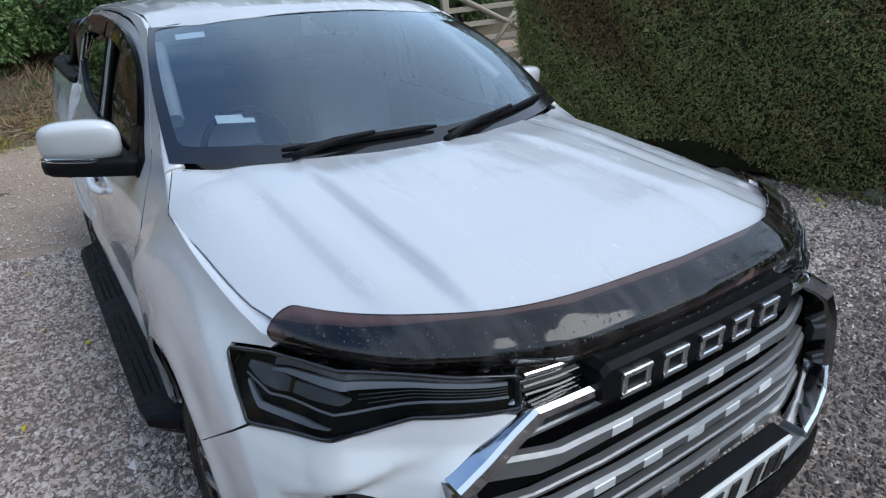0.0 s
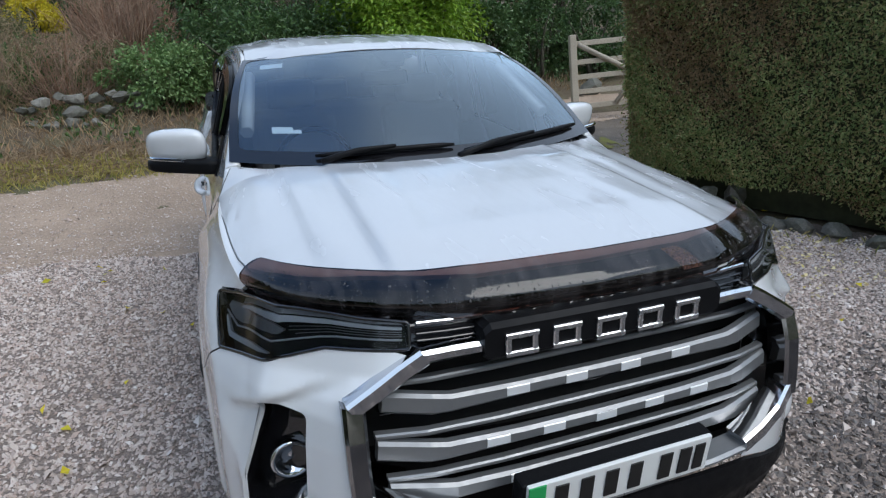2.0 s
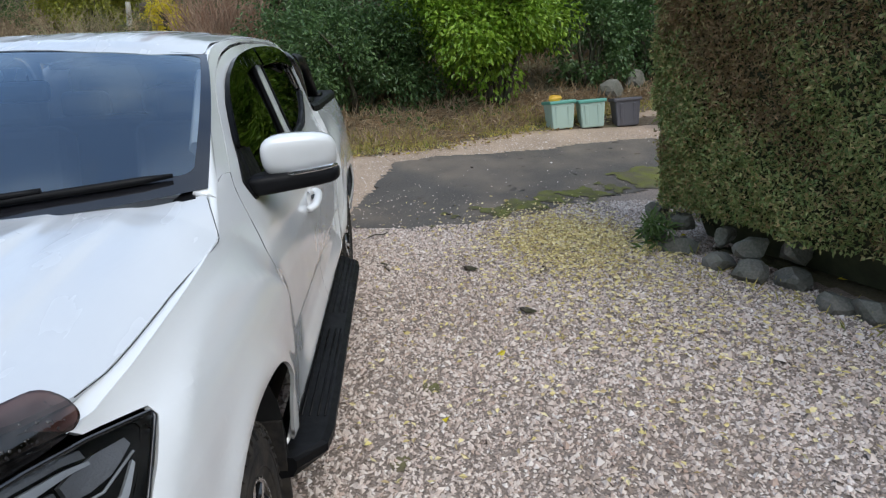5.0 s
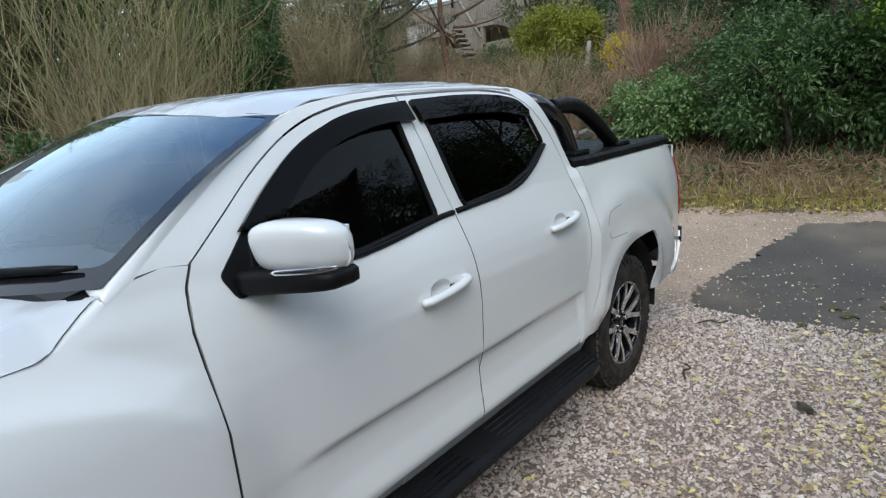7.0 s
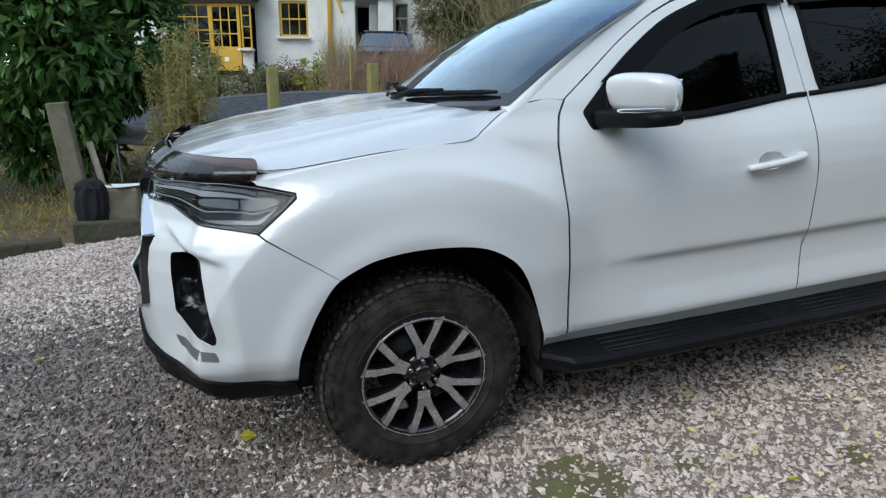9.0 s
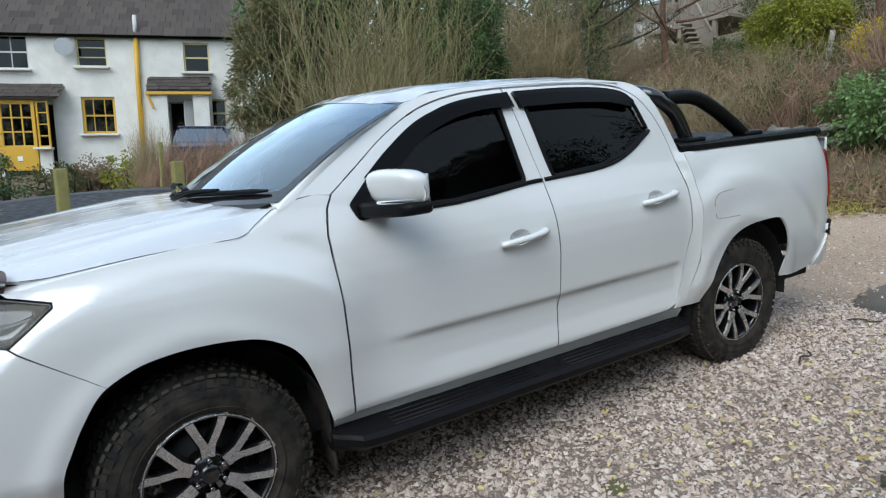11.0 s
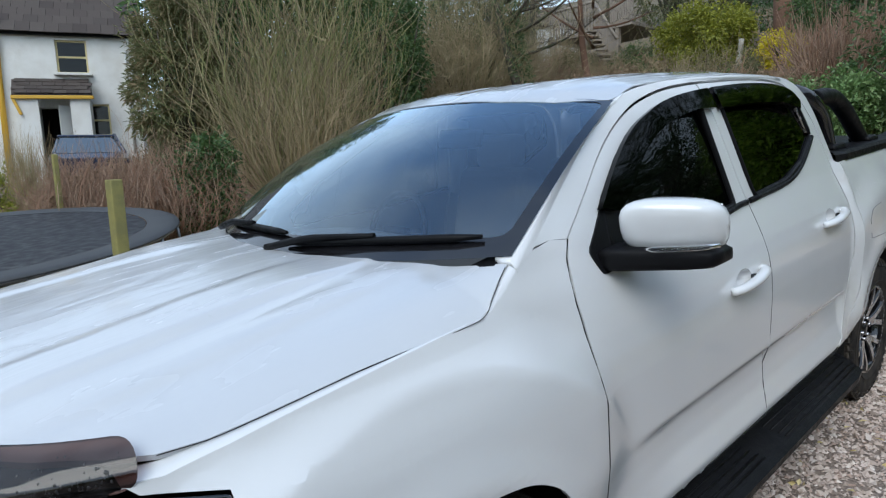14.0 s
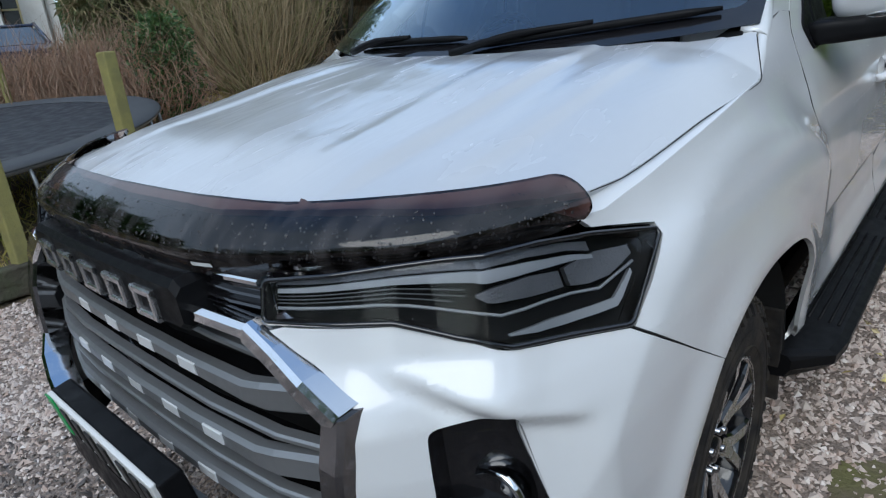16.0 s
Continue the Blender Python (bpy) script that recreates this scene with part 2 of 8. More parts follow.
def box(bm, size, at=(0, 0, 0), rot=(0, 0, 0), bevel=0.0, seg=2, taper=1.0):
    """Adds a bevelled box, its upper end scaled by taper."""
    g = bmesh.ops.create_cube(bm, size=1.0)["verts"]
    for v in g:
        v.co = Vector((v.co.x * size[0], v.co.y * size[1], v.co.z * size[2])) * 1.0
        if v.co.z > 0:
            v.co.x *= taper
            v.co.y *= taper
    if bevel:
        es = list({e for v in g for e in v.link_edges})
        r = bmesh.ops.bevel(bm, geom=es, offset=bevel, segments=seg, affect="EDGES", profile=0.5)
        g = list({v for f in r["faces"] for v in f.verts} | {v for v in g if v.is_valid})
    m = pose(*at, *rot)
    for v in g:
        v.co = m @ v.co
    return g


def tube(bm, pts, radius, sides=10, flat=1.0, caps=True):
    """Adds a tube along points; radius a number or one per point."""
    pts = [Vector(p) for p in pts]
    rs = [float(r) for r in radius] if hasattr(radius, "__len__") else [float(radius)] * len(pts)
    rings, up = [], Vector((0, 0, 1))
    for i, p in enumerate(pts):
        d = (pts[min(i + 1, len(pts) - 1)] - pts[max(i - 1, 0)]).normalized()
        a = d.cross(up if abs(d.dot(up)) < 0.95 else Vector((0, 1, 0))).normalized()
        b = a.cross(d)
        rings.append([bm.verts.new(p + rs[i] * (math.cos(t) * a + flat * math.sin(t) * b)) for t in (2 * math.pi * k / sides for k in range(sides))])
    for r, q in zip(rings, rings[1:]):
        for k in range(sides):
            bm.faces.new((r[k], r[(k + 1) % sides], q[(k + 1) % sides], q[k])).smooth = True
    if caps:
        bm.faces.new(rings[0][::-1])
        bm.faces.new(rings[-1])


def curve_pts(pts, n=8):
    """Catmull-Rom through points."""
    p = [Vector(q) for q in pts]
    p = [2 * p[0] - p[1]] + p + [2 * p[-1] - p[-2]]
    out = []
    for a, b, c, d in zip(p, p[1:], p[2:], p[3:]):
        for i in range(n):
            t = i / n
            out.append(0.5 * (2 * b + (c - a) * t + (2 * a - 5 * b + 4 * c - d) * t * t + (3 * b - a - 3 * c + d) * t ** 3))
    return out + [p[-2]]


def spin(bm, profile, steps=48, axis="x"):
    """Adds a surface of revolution; profile of (along, radius)."""
    rings = []
    for a, r in profile:
        ring = []
        for k in range(steps):
            t = 2 * math.pi * k / steps
            ring.append(bm.verts.new((a, r * math.cos(t), r * math.sin(t)) if axis == "x" else (r * math.cos(t), r * math.sin(t), a)))
        rings.append(ring)
    for r, q in zip(rings, rings[1:]):
        for k in range(steps):
            bm.faces.new((r[k], r[(k + 1) % steps], q[(k + 1) % steps], q[k])).smooth = True


def smooth01(a, b, x):
    t = min(1.0, max(0.0, (x - a) / (b - a)))
    return t * t * (3 - 2 * t)


def panel(loops, surface, step=0.06, depth=0.012, mirror=False, inward=None):
    """A sheet cut to an outline (first loop) with holes (other loops), both in a surface's own two coordinates, laid on the surface
    and turned in along its edges."""
    bm = bmesh.new()
    edges = []
    for loop in loops:
        vs = [bm.verts.new((a, b, 0)) for a, b in loop]
        edges += [bm.edges.new((vs[i - 1], vs[i])) for i in range(len(vs))]
    bmesh.ops.triangle_fill(bm, use_beauty=False, use_dissolve=False, edges=edges)
    lo = [min(v.co[i] for v in bm.verts) for i in (0, 1)]
    hi = [max(v.co[i] for v in bm.verts) for i in (0, 1)]
    for i in (0, 1):
        c = math.ceil(lo[i] / step) * step
        while c < hi[i]:
            at, no = Vector((0, 0, 0)), Vector((0, 0, 0))
            at[i], no[i] = c, 1
            bmesh.ops.bisect_plane(bm, geom=bm.verts[:] + bm.edges[:] + bm.faces[:], dist=1e-5, plane_co=at, plane_no=no)
            c += step
    loose = [e for e in bm.edges if len(e.link_faces) == 2 and min(abs(e.verts[0].co.x - e.verts[1].co.x), abs(e.verts[0].co.y - e.verts[1].co.y)) > 1e-5]
    bmesh.ops.dissolve_edges(bm, edges=loose, use_verts=False)
    for v in bm.verts:
        v.co = surface(v.co.x, v.co.y)
    bmesh.ops.recalc_face_normals(bm, faces=bm.faces[:])
    bm.normal_update()
    mid = inward if inward is not None else Vector((0, 2.6, 0.8))
    f = max(bm.faces, key=lambda q: q.calc_area())
    if f.normal.dot(f.calc_center_median() - mid) < 0:
        bmesh.ops.reverse_faces(bm, faces=bm.faces[:])
        bm.normal_update()
    for f in bm.faces:
        f.smooth = True
    if depth:
        rim = [e for e in bm.edges if len(e.link_faces) == 1]
        normals = {v: v.normal.copy() for e in rim for v in e.verts}
        r = bmesh.ops.extrude_edge_only(bm, edges=rim)
        for e in rim:
            e.smooth = False
        pairs = {}
        for v in (g for g in r["geom"] if isinstance(g, bmesh.types.BMVert)):
            for e in v.link_edges:
                w = e.other_vert(v)
                if w in normals:
                    pairs[v] = w
        for v, w in pairs.items():
            v.co = w.co - depth * normals[w]
    if mirror:
        for v in bm.verts:
            v.co.x = -v.co.x
        bmesh.ops.reverse_faces(bm, faces=bm.faces[:])
    return bm


def wires(name, starts, ends, sag, radius, mat, parent=None, segs=4, sides=3, tip=0.25):
    """Many thin stems as one mesh: from starts to ends, bent by sag (a vector each) at the middle."""
    s, e, g = (np.asarray(q, "f8") for q in (starts, ends, sag))
    n = len(s)
    t = np.linspace(0, 1, segs + 1)[None, :, None]
    line = s[:, None] * (1 - t) + e[:, None] * t + g[:, None] * (4 * t * (1 - t))
    d = e - s
    d /= np.linalg.norm(d, axis=1, keepdims=True) + 1e-9
    a = np.cross(d, np.where(np.abs(d[:, 2:3]) > 0.9, [[0, 1.0, 0]], [[0, 0, 1.0]]))
    a /= np.linalg.norm(a, axis=1, keepdims=True) + 1e-9
    b = np.cross(a, d)
    r = (np.asarray(radius, "f8") * np.ones(n))[:, None, None, None]
    ang = 2 * np.pi * np.arange(sides) / sides
    off = np.cos(ang)[None, None, :, None] * a[:, None, None] + np.sin(ang)[None, None, :, None] * b[:, None, None]
    taper = (1 - (1 - tip) * np.linspace(0, 1, segs + 1))[None, :, None, None]
    v = (line[:, :, None] + off * r * taper).reshape(-1, 3)
    i0 = (np.arange(n) * (segs + 1) * sides)[:, None, None]
    j = (np.arange(segs) * sides)[None, :, None]
    k = np.arange(sides)[None, None, :]
    k2 = (k + 1) % sides
    f = np.stack(np.broadcast_arrays(i0 + j + k, i0 + j + k2, i0 + j + sides + k2, i0 + j + sides + k), -1).reshape(-1, 4)
    return array_mesh(name, v, f, mat, parent, smooth=True)


def leaves(name, places, ways, length, width, mat, parent=None, seed=1, droop=0.3, spread=1.0):
    """Many folded leaves as one mesh, at places, pointing roughly along ways."""
    rng = np.random.default_rng(seed)
    p, w = np.asarray(places, "f8"), np.asarray(ways, "f8")
    n = len(p)
    w = w / (np.linalg.norm(w, axis=1, keepdims=True) + 1e-9) + rng.normal(0, 0.55 * spread, (n, 3))
    w[:, 2] -= droop
    w /= np.linalg.norm(w, axis=1, keepdims=True)
    side = np.cross(w, rng.normal(0, 1, (n, 3)) * 0.7 + [[0, 0, 1.0]])
    side /= np.linalg.norm(side, axis=1, keepdims=True) + 1e-9
    nrm = np.cross(side, w)
    L = (length * rng.uniform(0.65, 1.25, n))[:, None]
    B = (width * rng.uniform(0.7, 1.2, n))[:, None] * 0.5
    base, tip = p, p + w * L - nrm * L * 0.12
    left = p + w * L * 0.48 + side * B + nrm * B * 0.35
    right = p + w * L * 0.48 - side * B + nrm * B * 0.35
    v = np.stack([base, left, tip, right], 1).reshape(-1, 3)
    i = np.arange(n) * 4
    f = np.concatenate([np.stack([i, i + 1, i + 2], 1), np.stack([i, i + 2, i + 3], 1)])
    return array_mesh(name, v, f, mat, parent)


def blob_points(n, centre, size, seed, clumps=60, clump=0.28, shell=0.55):
    """Leaf places and outward ways in an uneven, clumped, gappy crown."""
    rng = np.random.default_rng(seed)
    c = rng.normal(0, 1, (clumps, 3))
    c /= np.linalg.norm(c, axis=1, keepdims=True)
    c *= (shell + (1 - shell) * rng.random((clumps, 1))) * rng.uniform(0.8, 1.12, (clumps, 1))
    k = rng.integers(0, clumps, n)
    q = rng.normal(0, 1, (n, 3))
    q *= (rng.random((n, 1)) ** 0.5) / np.linalg.norm(q, axis=1, keepdims=True)
    size = np.asarray(size, "f8")
    p = (c[k] * size + q * clump * size.mean() * rng.uniform(0.6, 1.4, (clumps, 1))[k]) + np.asarray(centre)
    way = c[k] * 0.6 + q
    return p, way


def ground_z(x, y):
    """Height of the ground: the slope of the site, the track that climbs behind it, and the bank beyond."""
    x = np.clip(x, -60.0, 60.0)
    y = np.clip(y, -60.0, 60.0)
    t = np.clip((y - 5.0) / 2.5, 0, 1)
    z = -0.052 * x + 0.080 * y + 0.095 * np.maximum(0, y - 5.2) * t * t * (3 - 2 * t)
    z = z + 0.16 * np.maximum(0, y - 9.4)
    z = z + 0.10 * np.clip(-11.0 - x, 0, 9) * np.clip((10.0 - y) / 3.0, 0, 1)
    return z


def gz(x, y):
    return float(ground_z(x, y))


# ================= the pickup truck =================
truck = thing("pickup_truck", "white double-cab pickup truck with black trim, wet, parked on gravel", "pickup truck", SLOPE)

# plan of the flank: from the middle of the nose round the corner and back along the side, by distance s (s = y on the flank)
_plan = curve_pts([(0, -0.065, 0), (0.30, -0.057, 0), (0.43, -0.045, 0), (0.55, -0.018, 0), (0.655, 0.034, 0), (0.758, 0.114, 0), (0.846, 0.190, 0), (0.880, 0.277, 0), (0.892, 0.385, 0), (0.903, 0.54, 0), (0.910, 0.75, 0),
                   (0.912, 1.5, 0), (0.912, 3.0, 0), (0.910, 4.6, 0), (0.90, 4.95, 0), (0.875, 5.10, 0), (0.82, 5.18, 0), (0.6, 5.22, 0), (0, 5.24, 0)], 10)
_px, _py = np.array([p.x for p in _plan]), np.array([p.y for p in _plan])
_ps = np.concatenate([[0], np.cumsum(np.hypot(np.diff(_px), np.diff(_py)))])
_ps = _ps + (0.75 - np.interp(0.75, _py[:112], _ps[:112]))
S_NOSE = float(_ps[0])

_zf = [0.36, 0.45, 0.55, 0.76, 0.88, 0.955, 0.99, 1.045, 1.10, 1.16, 1.21, 1.32]
_in_nose = [0.10, 0.04, 0.0, 0.0, 0.010, 0.025, 0.042, 0.082, 0.102, 0.122, 0.150, 0.24]
_zs = [0.36, 0.44, 0.50, 0.56, 0.66, 0.715, 0.76, 0.80, 0.95, 1.03, 1.10, 1.16, 1.22, 1.27, 1.31, 1.40, 1.55, 1.66, 1.71, 1.75, 1.80]
_in_side = [0.06, 0.012, -0.006, -0.004, 0.002, 0.002, 0.0, 0.0, 0.0, 0.004, 0.016, 0.034, 0.058, 0.080, 0.097, 0.125, 0.167, 0.200, 0.222, 0.245, 0.29]
_zb = [0.36, 0.44, 0.60, 0.95, 1.08, 1.18, 1.26, 1.33, 1.37]
_in_bed = [0.07, 0.02, 0.0, 0.0, 0.008, 0.025, 0.050, 0.078, 0.098]
_zw = [0.36, 0.50, 0.90, 1.00, 1.06, 1.10, 1.16, 1.20, 1.25, 1.32]
_in_wing = [0.06, 0.0, 0.0, 0.006, 0.016, 0.028, 0.052, 0.062, 0.068, 0.10]
ARCH_F, ARCH_R = (0.965, 0.41), (4.12, 0.40)


def arch_swell(s, z):
    out = 0.0
    for cy, cz in (ARCH_F, ARCH_R):
        r, wide = math.hypot((s - cy) * 0.98, (z - cz) * 0.94), math.hypot((s - cy) * 0.90, (z - cz) * 0.94)
        if z > 0.42:
            k = smooth01(1.72, 1.45, s) if cy < 2 else smooth01(3.58, 3.70, s)
            full = max(0.0, 1 - max(0.0, wide - 0.715) / 0.115) ** 1.35
            flare = (0.040 if cy < 2 else 0.031) * full
            if cy < 2:  # the shoulder above the crest is scooped in
                out -= 0.012 * (1 - full) * smooth01(0.70, 0.85, z) * smooth01(1.25, 1.12, z) * smooth01(0.42, 0.66, s) * smooth01(1.58, 1.36, s)
            out += k * (0.014 * math.exp(-((r - 0.50) / 0.05) ** 2) + flare * (smooth01(0.45, 0.6, z) if s < cy else smooth01(0.45, 0.80, z)))
    return out


def flank(s, z):
    """The truck's outer skin on its left, by distance along the plan and height."""
    s = min(s, float(_ps[-1]) - 0.012)
    x, y = float(np.interp(s, _ps, _px)), float(np.interp(s, _ps, _py))
    e = 0.01
    tx = float(np.interp(s + e, _ps, _px) - np.interp(s - e, _ps, _px))
    ty = float(np.interp(s + e, _ps, _py) - np.interp(s - e, _ps, _py))
    k = math.hypot(tx, ty)
    nx, ny = ty / k, -tx / k
    nose = float(np.interp(z, _zf, _in_nose))
    wing = float(np.interp(z, _zw, _in_wing))
    side = float(np.interp(z, _zs, _in_side))
    bed = float(np.interp(z, _zb, _in_bed))
    a = smooth01(0.10, 0.62, s)
    front = nose * (1 - a) + wing * a
    b = smooth01(0.7, 1.55, s)
    inset = front * (1 - b) + side * b
    c = 1.0 if s > 3.649 or (s > 3.56 and z < 0.74 and s > 3.56 + 0.4 * (z - 0.475)) else 0.0
    inset += 0.042 * smooth01(2.45, 1.75, s) * smooth01(1.32, 1.70, z) * (1 if s > 1.2 else 0)
    # ledge over the fog lamp pocket: the crease falls from beside the grille to the outer end of the pocket
    if s < 0.36:
        crest = float(np.interp(s, [-0.03, 0.13, 0.21, 0.30], [1.053, 0.984, 0.962, 0.935]))
        inset += 0.024 * smooth01(crest + 0.010, crest - 0.024, z) * smooth01(0.50, 0.66, z) * smooth01(0.345, 0.275, s) * smooth01(-0.05, 0.12, s)
    # undercut crease low on the doors, growing out of a point
    if 1.60 < s < 3.54:
        lift = 0.006 * smooth01(2.2, 3.52, s)
        d = smooth01(1.64, 2.00, s) * smooth01(3.54, 3.50, s)
        inset += d * float(np.interp(z - lift, [0.48, 0.51, 0.595, 0.673, 0.713, 0.723, 0.741, 0.744], [-0.004, -0.002, 0.017, 0.021, 0.023, 0.021, 0.001, 0.0]))
    inset = inset * (1 - c) + bed * c - arch_swell(s, z)
    return Vector((x - nx * inset, y - ny * inset, z))


def both(name, loops, surface, mat, parent, label="", step=0.06, depth=0.012):
    """The same panel on both sides; returns the left and the right one."""
    return [part(name, panel(loops, surface, step, depth, mirror=k), mat, parent, label) for k in (False, True)]


def rounded(loop, r=0.03, n=4, skip=()):
    """An outline with its corners rounded."""
    out = []
    for i, p in enumerate(loop):
        if i in skip:
            out.append(p)
            continue
        a, b, c = Vector((*loop[i - 1], 0)), Vector((*p, 0)), Vector((*loop[(i + 1) % len(loop)], 0))
        q = min(r, 0.45 * (a - b).length, 0.45 * (c - b).length)
        s, e = b + (a - b).normalized() * q, b + (c - b).normalized() * q
        for k in range(n + 1):
            t = k / n
            v = s * (1 - t) ** 2 + b * (2 * t * (1 - t)) + e * t * t
            out.append((v.x, v.y))
    return out


def smooth_line(pts, n=5):
    return [(v.x, v.y) for v in curve_pts([(a, b, 0) for a, b in pts], n)]


ARCH_F_LINE = smooth_line([(0.50, 0.48), (0.52, 0.585), (0.56, 0.67), (0.60, 0.745), (0.66, 0.83), (0.75, 0.88), (0.84, 0.903), (0.98, 0.911), (1.14, 0.897), (1.24, 0.86), (1.32, 0.79), (1.38, 0.65), (1.43, 0.475)], 4)
ARCH_R_LINE = smooth_line([(3.715, 0.475), (3.77, 0.58), (3.83, 0.69), (3.93, 0.81), (4.05, 0.865), (4.20, 0.888), (4.36, 0.890), (4.45, 0.865), (4.51, 0.77), (4.54, 0.62), (4.53, 0.475)], 4)

# --- front wing ---
def s_near(x, y, z):
    """Distance along the plan of the point of the skin nearest to (x, y) at height z."""
    return min(np.linspace(S_NOSE, 1.0, 900), key=lambda q: (flank(float(q), z) - Vector((x, y, z))).length)


# the headlamp's outline: stations from its inner end to its outer tip, with the heights of its upper and lower edge
LAMP_S = [s_near(*q) for q in ((0.496, 0.075, 1.103), (0.60, 0.125, 1.102), (0.672, 0.169, 1.098), (0.735, 0.228, 1.072), (0.785, 0.282, 1.048), (0.840, 0.352, 1.036), (0.887, 0.447, 1.022), (0.876, 0.570, 1.127))]
LAMP_U = [0.0, 0.20, 0.35, 0.48, 0.60, 0.75, 0.90, 1.0]
LAMP_TOP = [1.161, 1.168, 1.172, 1.175, 1.176, 1.172, 1.156, 1.128]
LAMP_LOW = [1.103, 1.102, 1.098, 1.072, 1.048, 1.036, 1.022, 1.120]


def lamp_at(u, v):
    low, top = float(np.interp(u, LAMP_U, LAMP_LOW)), float(np.interp(u, LAMP_U, LAMP_TOP))
    return float(np.interp(u, LAMP_U, LAMP_S)), low + (top - low) * v


SEAM_END = 17
WING_TOP = [(1.40, 1.348), (1.345, 1.328), (1.275, 1.278), (1.225, 1.254), (1.17, 1.2475), (1.05, 1.2435), (0.94, 1.2365), (0.85, 1.2285), (0.75, 1.218), (0.65, 1.205), (0.57, 1.193), (0.49, 1.180)]
_tip, _out = lamp_at(1.0, 0.5), lamp_at(0.90, 0.0)
wing_line = ARCH_F_LINE[SEAM_END:] + [(1.522, 0.475), (1.517, 0.72), (1.509, 0.95), (1.506, 1.20), (1.527, 1.30), (1.556, 1.352), (1.49, 1.362)] + WING_TOP + [
             (0.43, 1.184), (_out[0] + 0.01, 1.163), (_tip[0] + 0.006, 1.136), (_tip[0] + 0.007, 1.118), (_out[0] + 0.003, 1.018)]
wings = both("front_wing", [wing_line], flank, PAINT, truck, step=0.018)
for k in (1, -1):
    for nm, ln in (("door_seam", [(1.5255, 0.475), (1.5215, 0.72), (1.5135, 0.95), (1.5105, 1.20), (1.532, 1.30), (1.561, 1.352)]), ("door_seam", [(2.609, 0.487), (2.635, 0.62), (2.653, 0.94), (2.648, 1.14), (2.633, 1.30)]), ("bumper_seam", [(_out[0], 1.018), ((_out[0] + ARCH_F_LINE[SEAM_END][0]) / 2, (1.018 + ARCH_F_LINE[SEAM_END][1]) / 2), (ARCH_F_LINE[SEAM_END][0] - 0.002, ARCH_F_LINE[SEAM_END][1])])):
        bm = bmesh.new()
        tube(bm, [(k * (q.x - 0.0012), q.y, q.z) for q in (flank(a, b) for a, b in smooth_line(ln, 5))], 0.0019, 5)
        part(nm, bm, SHADOW_BLACK if nm == "bumper_seam" or ln[0][0] < 2 else TRIM_GREY, truck, "dark panel seam")
for k in (1, -1):
    bm = bmesh.new()
    rows = []
    for a, b in smooth_line(WING_TOP + [(0.43, 1.182)], 3):
        p = flank(a, b)
        xb = min(p.x - 0.004, float(np.interp(a, [0.43, 0.495, 0.57, 0.65, 0.75, 0.85, 0.95, 1.05, 1.185, 1.24, 1.29, 1.34], [0.768, 0.803, 0.819, 0.828, 0.835, 0.839, 0.844, 0.849, 0.847, 0.826, 0.805, 0.79])) + 0.0014)
        zb = max(p.z, float(np.interp(a, [0.43, 0.57, 0.65, 0.75, 0.85, 0.95, 1.05, 1.185, 1.24, 1.29], [1.19, 1.2057, 1.2131, 1.2235, 1.2326, 1.2381, 1.2415, 1.2491, 1.2786, 1.3094])) - 0.003)
        rows.append([bm.verts.new((k * x, y, z)) for x, y, z in ((p.x + 0.001, p.y, p.z - 0.003), (p.x - 0.003, p.y, p.z + 0.001), (xb, p.y, zb), (xb - 0.03, p.y + 0.01, zb - 0.012))])
    for r, q in zip(rows, rows[1:]):
        for i in range(3):
            bm.faces.new((r[i], r[i + 1], q[i + 1], q[i])).smooth = True
    bmesh.ops.recalc_face_normals(bm, faces=bm.faces[:])
    part("wing_flange", bm, PAINT, truck)

# --- bumper shell with grille, fog-lamp and slot openings ---
def at_x(x):
    """Distance along the plan at half-width x on the nose."""
    return float(np.interp(x, _px[:80], _ps[:80]))


GRILLE = [(0.0, 1.115), (0.47, 1.115), (0.655, 1.0), (0.650, 0.76), (0.42, 0.672), (0.0, 0.672)]
nose_low = [(at_x(0.41), 0.650), (at_x(0.425), 0.664), (at_x(0.650), 0.754), (at_x(0.655), 0.996), (at_x(0.52), 1.088)] + [(lamp_at(u, 0)[0], lamp_at(u, 0)[1] - 0.005) for u in (0.06, 0.20, 0.35, 0.48, 0.60, 0.75, 0.89)]
LIP_TOP = [(at_x(0.41), 0.640), (at_x(0.55), 0.605), (-0.02, 0.565), (0.12, 0.532), (0.27, 0.502), (0.40, 0.490), (0.498, 0.480)]
bumper_line = nose_low + [(ARCH_F_LINE[SEAM_END][0] - 0.0015, ARCH_F_LINE[SEAM_END][1])] + ARCH_F_LINE[SEAM_END - 1::-1] + [(a, b + 0.004) for a, b in LIP_TOP[-2::-1]]
SLOT = rounded([(at_x(0.757), 0.905), (at_x(0.757), 0.950), (0.15, 0.962), (0.212, 0.964), (0.243, 0.80), (0.262, 0.675), (0.252, 0.652), (0.185, 0.685), (at_x(0.760), 0.738)], 0.016)
VENT = rounded([(at_x(0.742), 0.655), (0.17, 0.640), (0.252, 0.630), (0.262, 0.598), (0.18, 0.603), (at_x(0.758), 0.618)], 0.010)
both("bumper_shell", [bumper_line, SLOT], flank, PAINT, truck, step=0.008)


def shifted(surface, d):
    """The same surface moved inwards by d."""
    def inner(a, b):
        e = 0.004
        p = surface(a, b)
        n = (surface(a + e, b) - p).cross(surface(a, b + e) - p).normalized()
        return p - d * n
    return inner


def sunk(a, b):
    """The floor of the fog lamp pocket."""
    p = flank(a, b)
    return Vector((p.x - 0.045, p.y + 0.075, p.z))


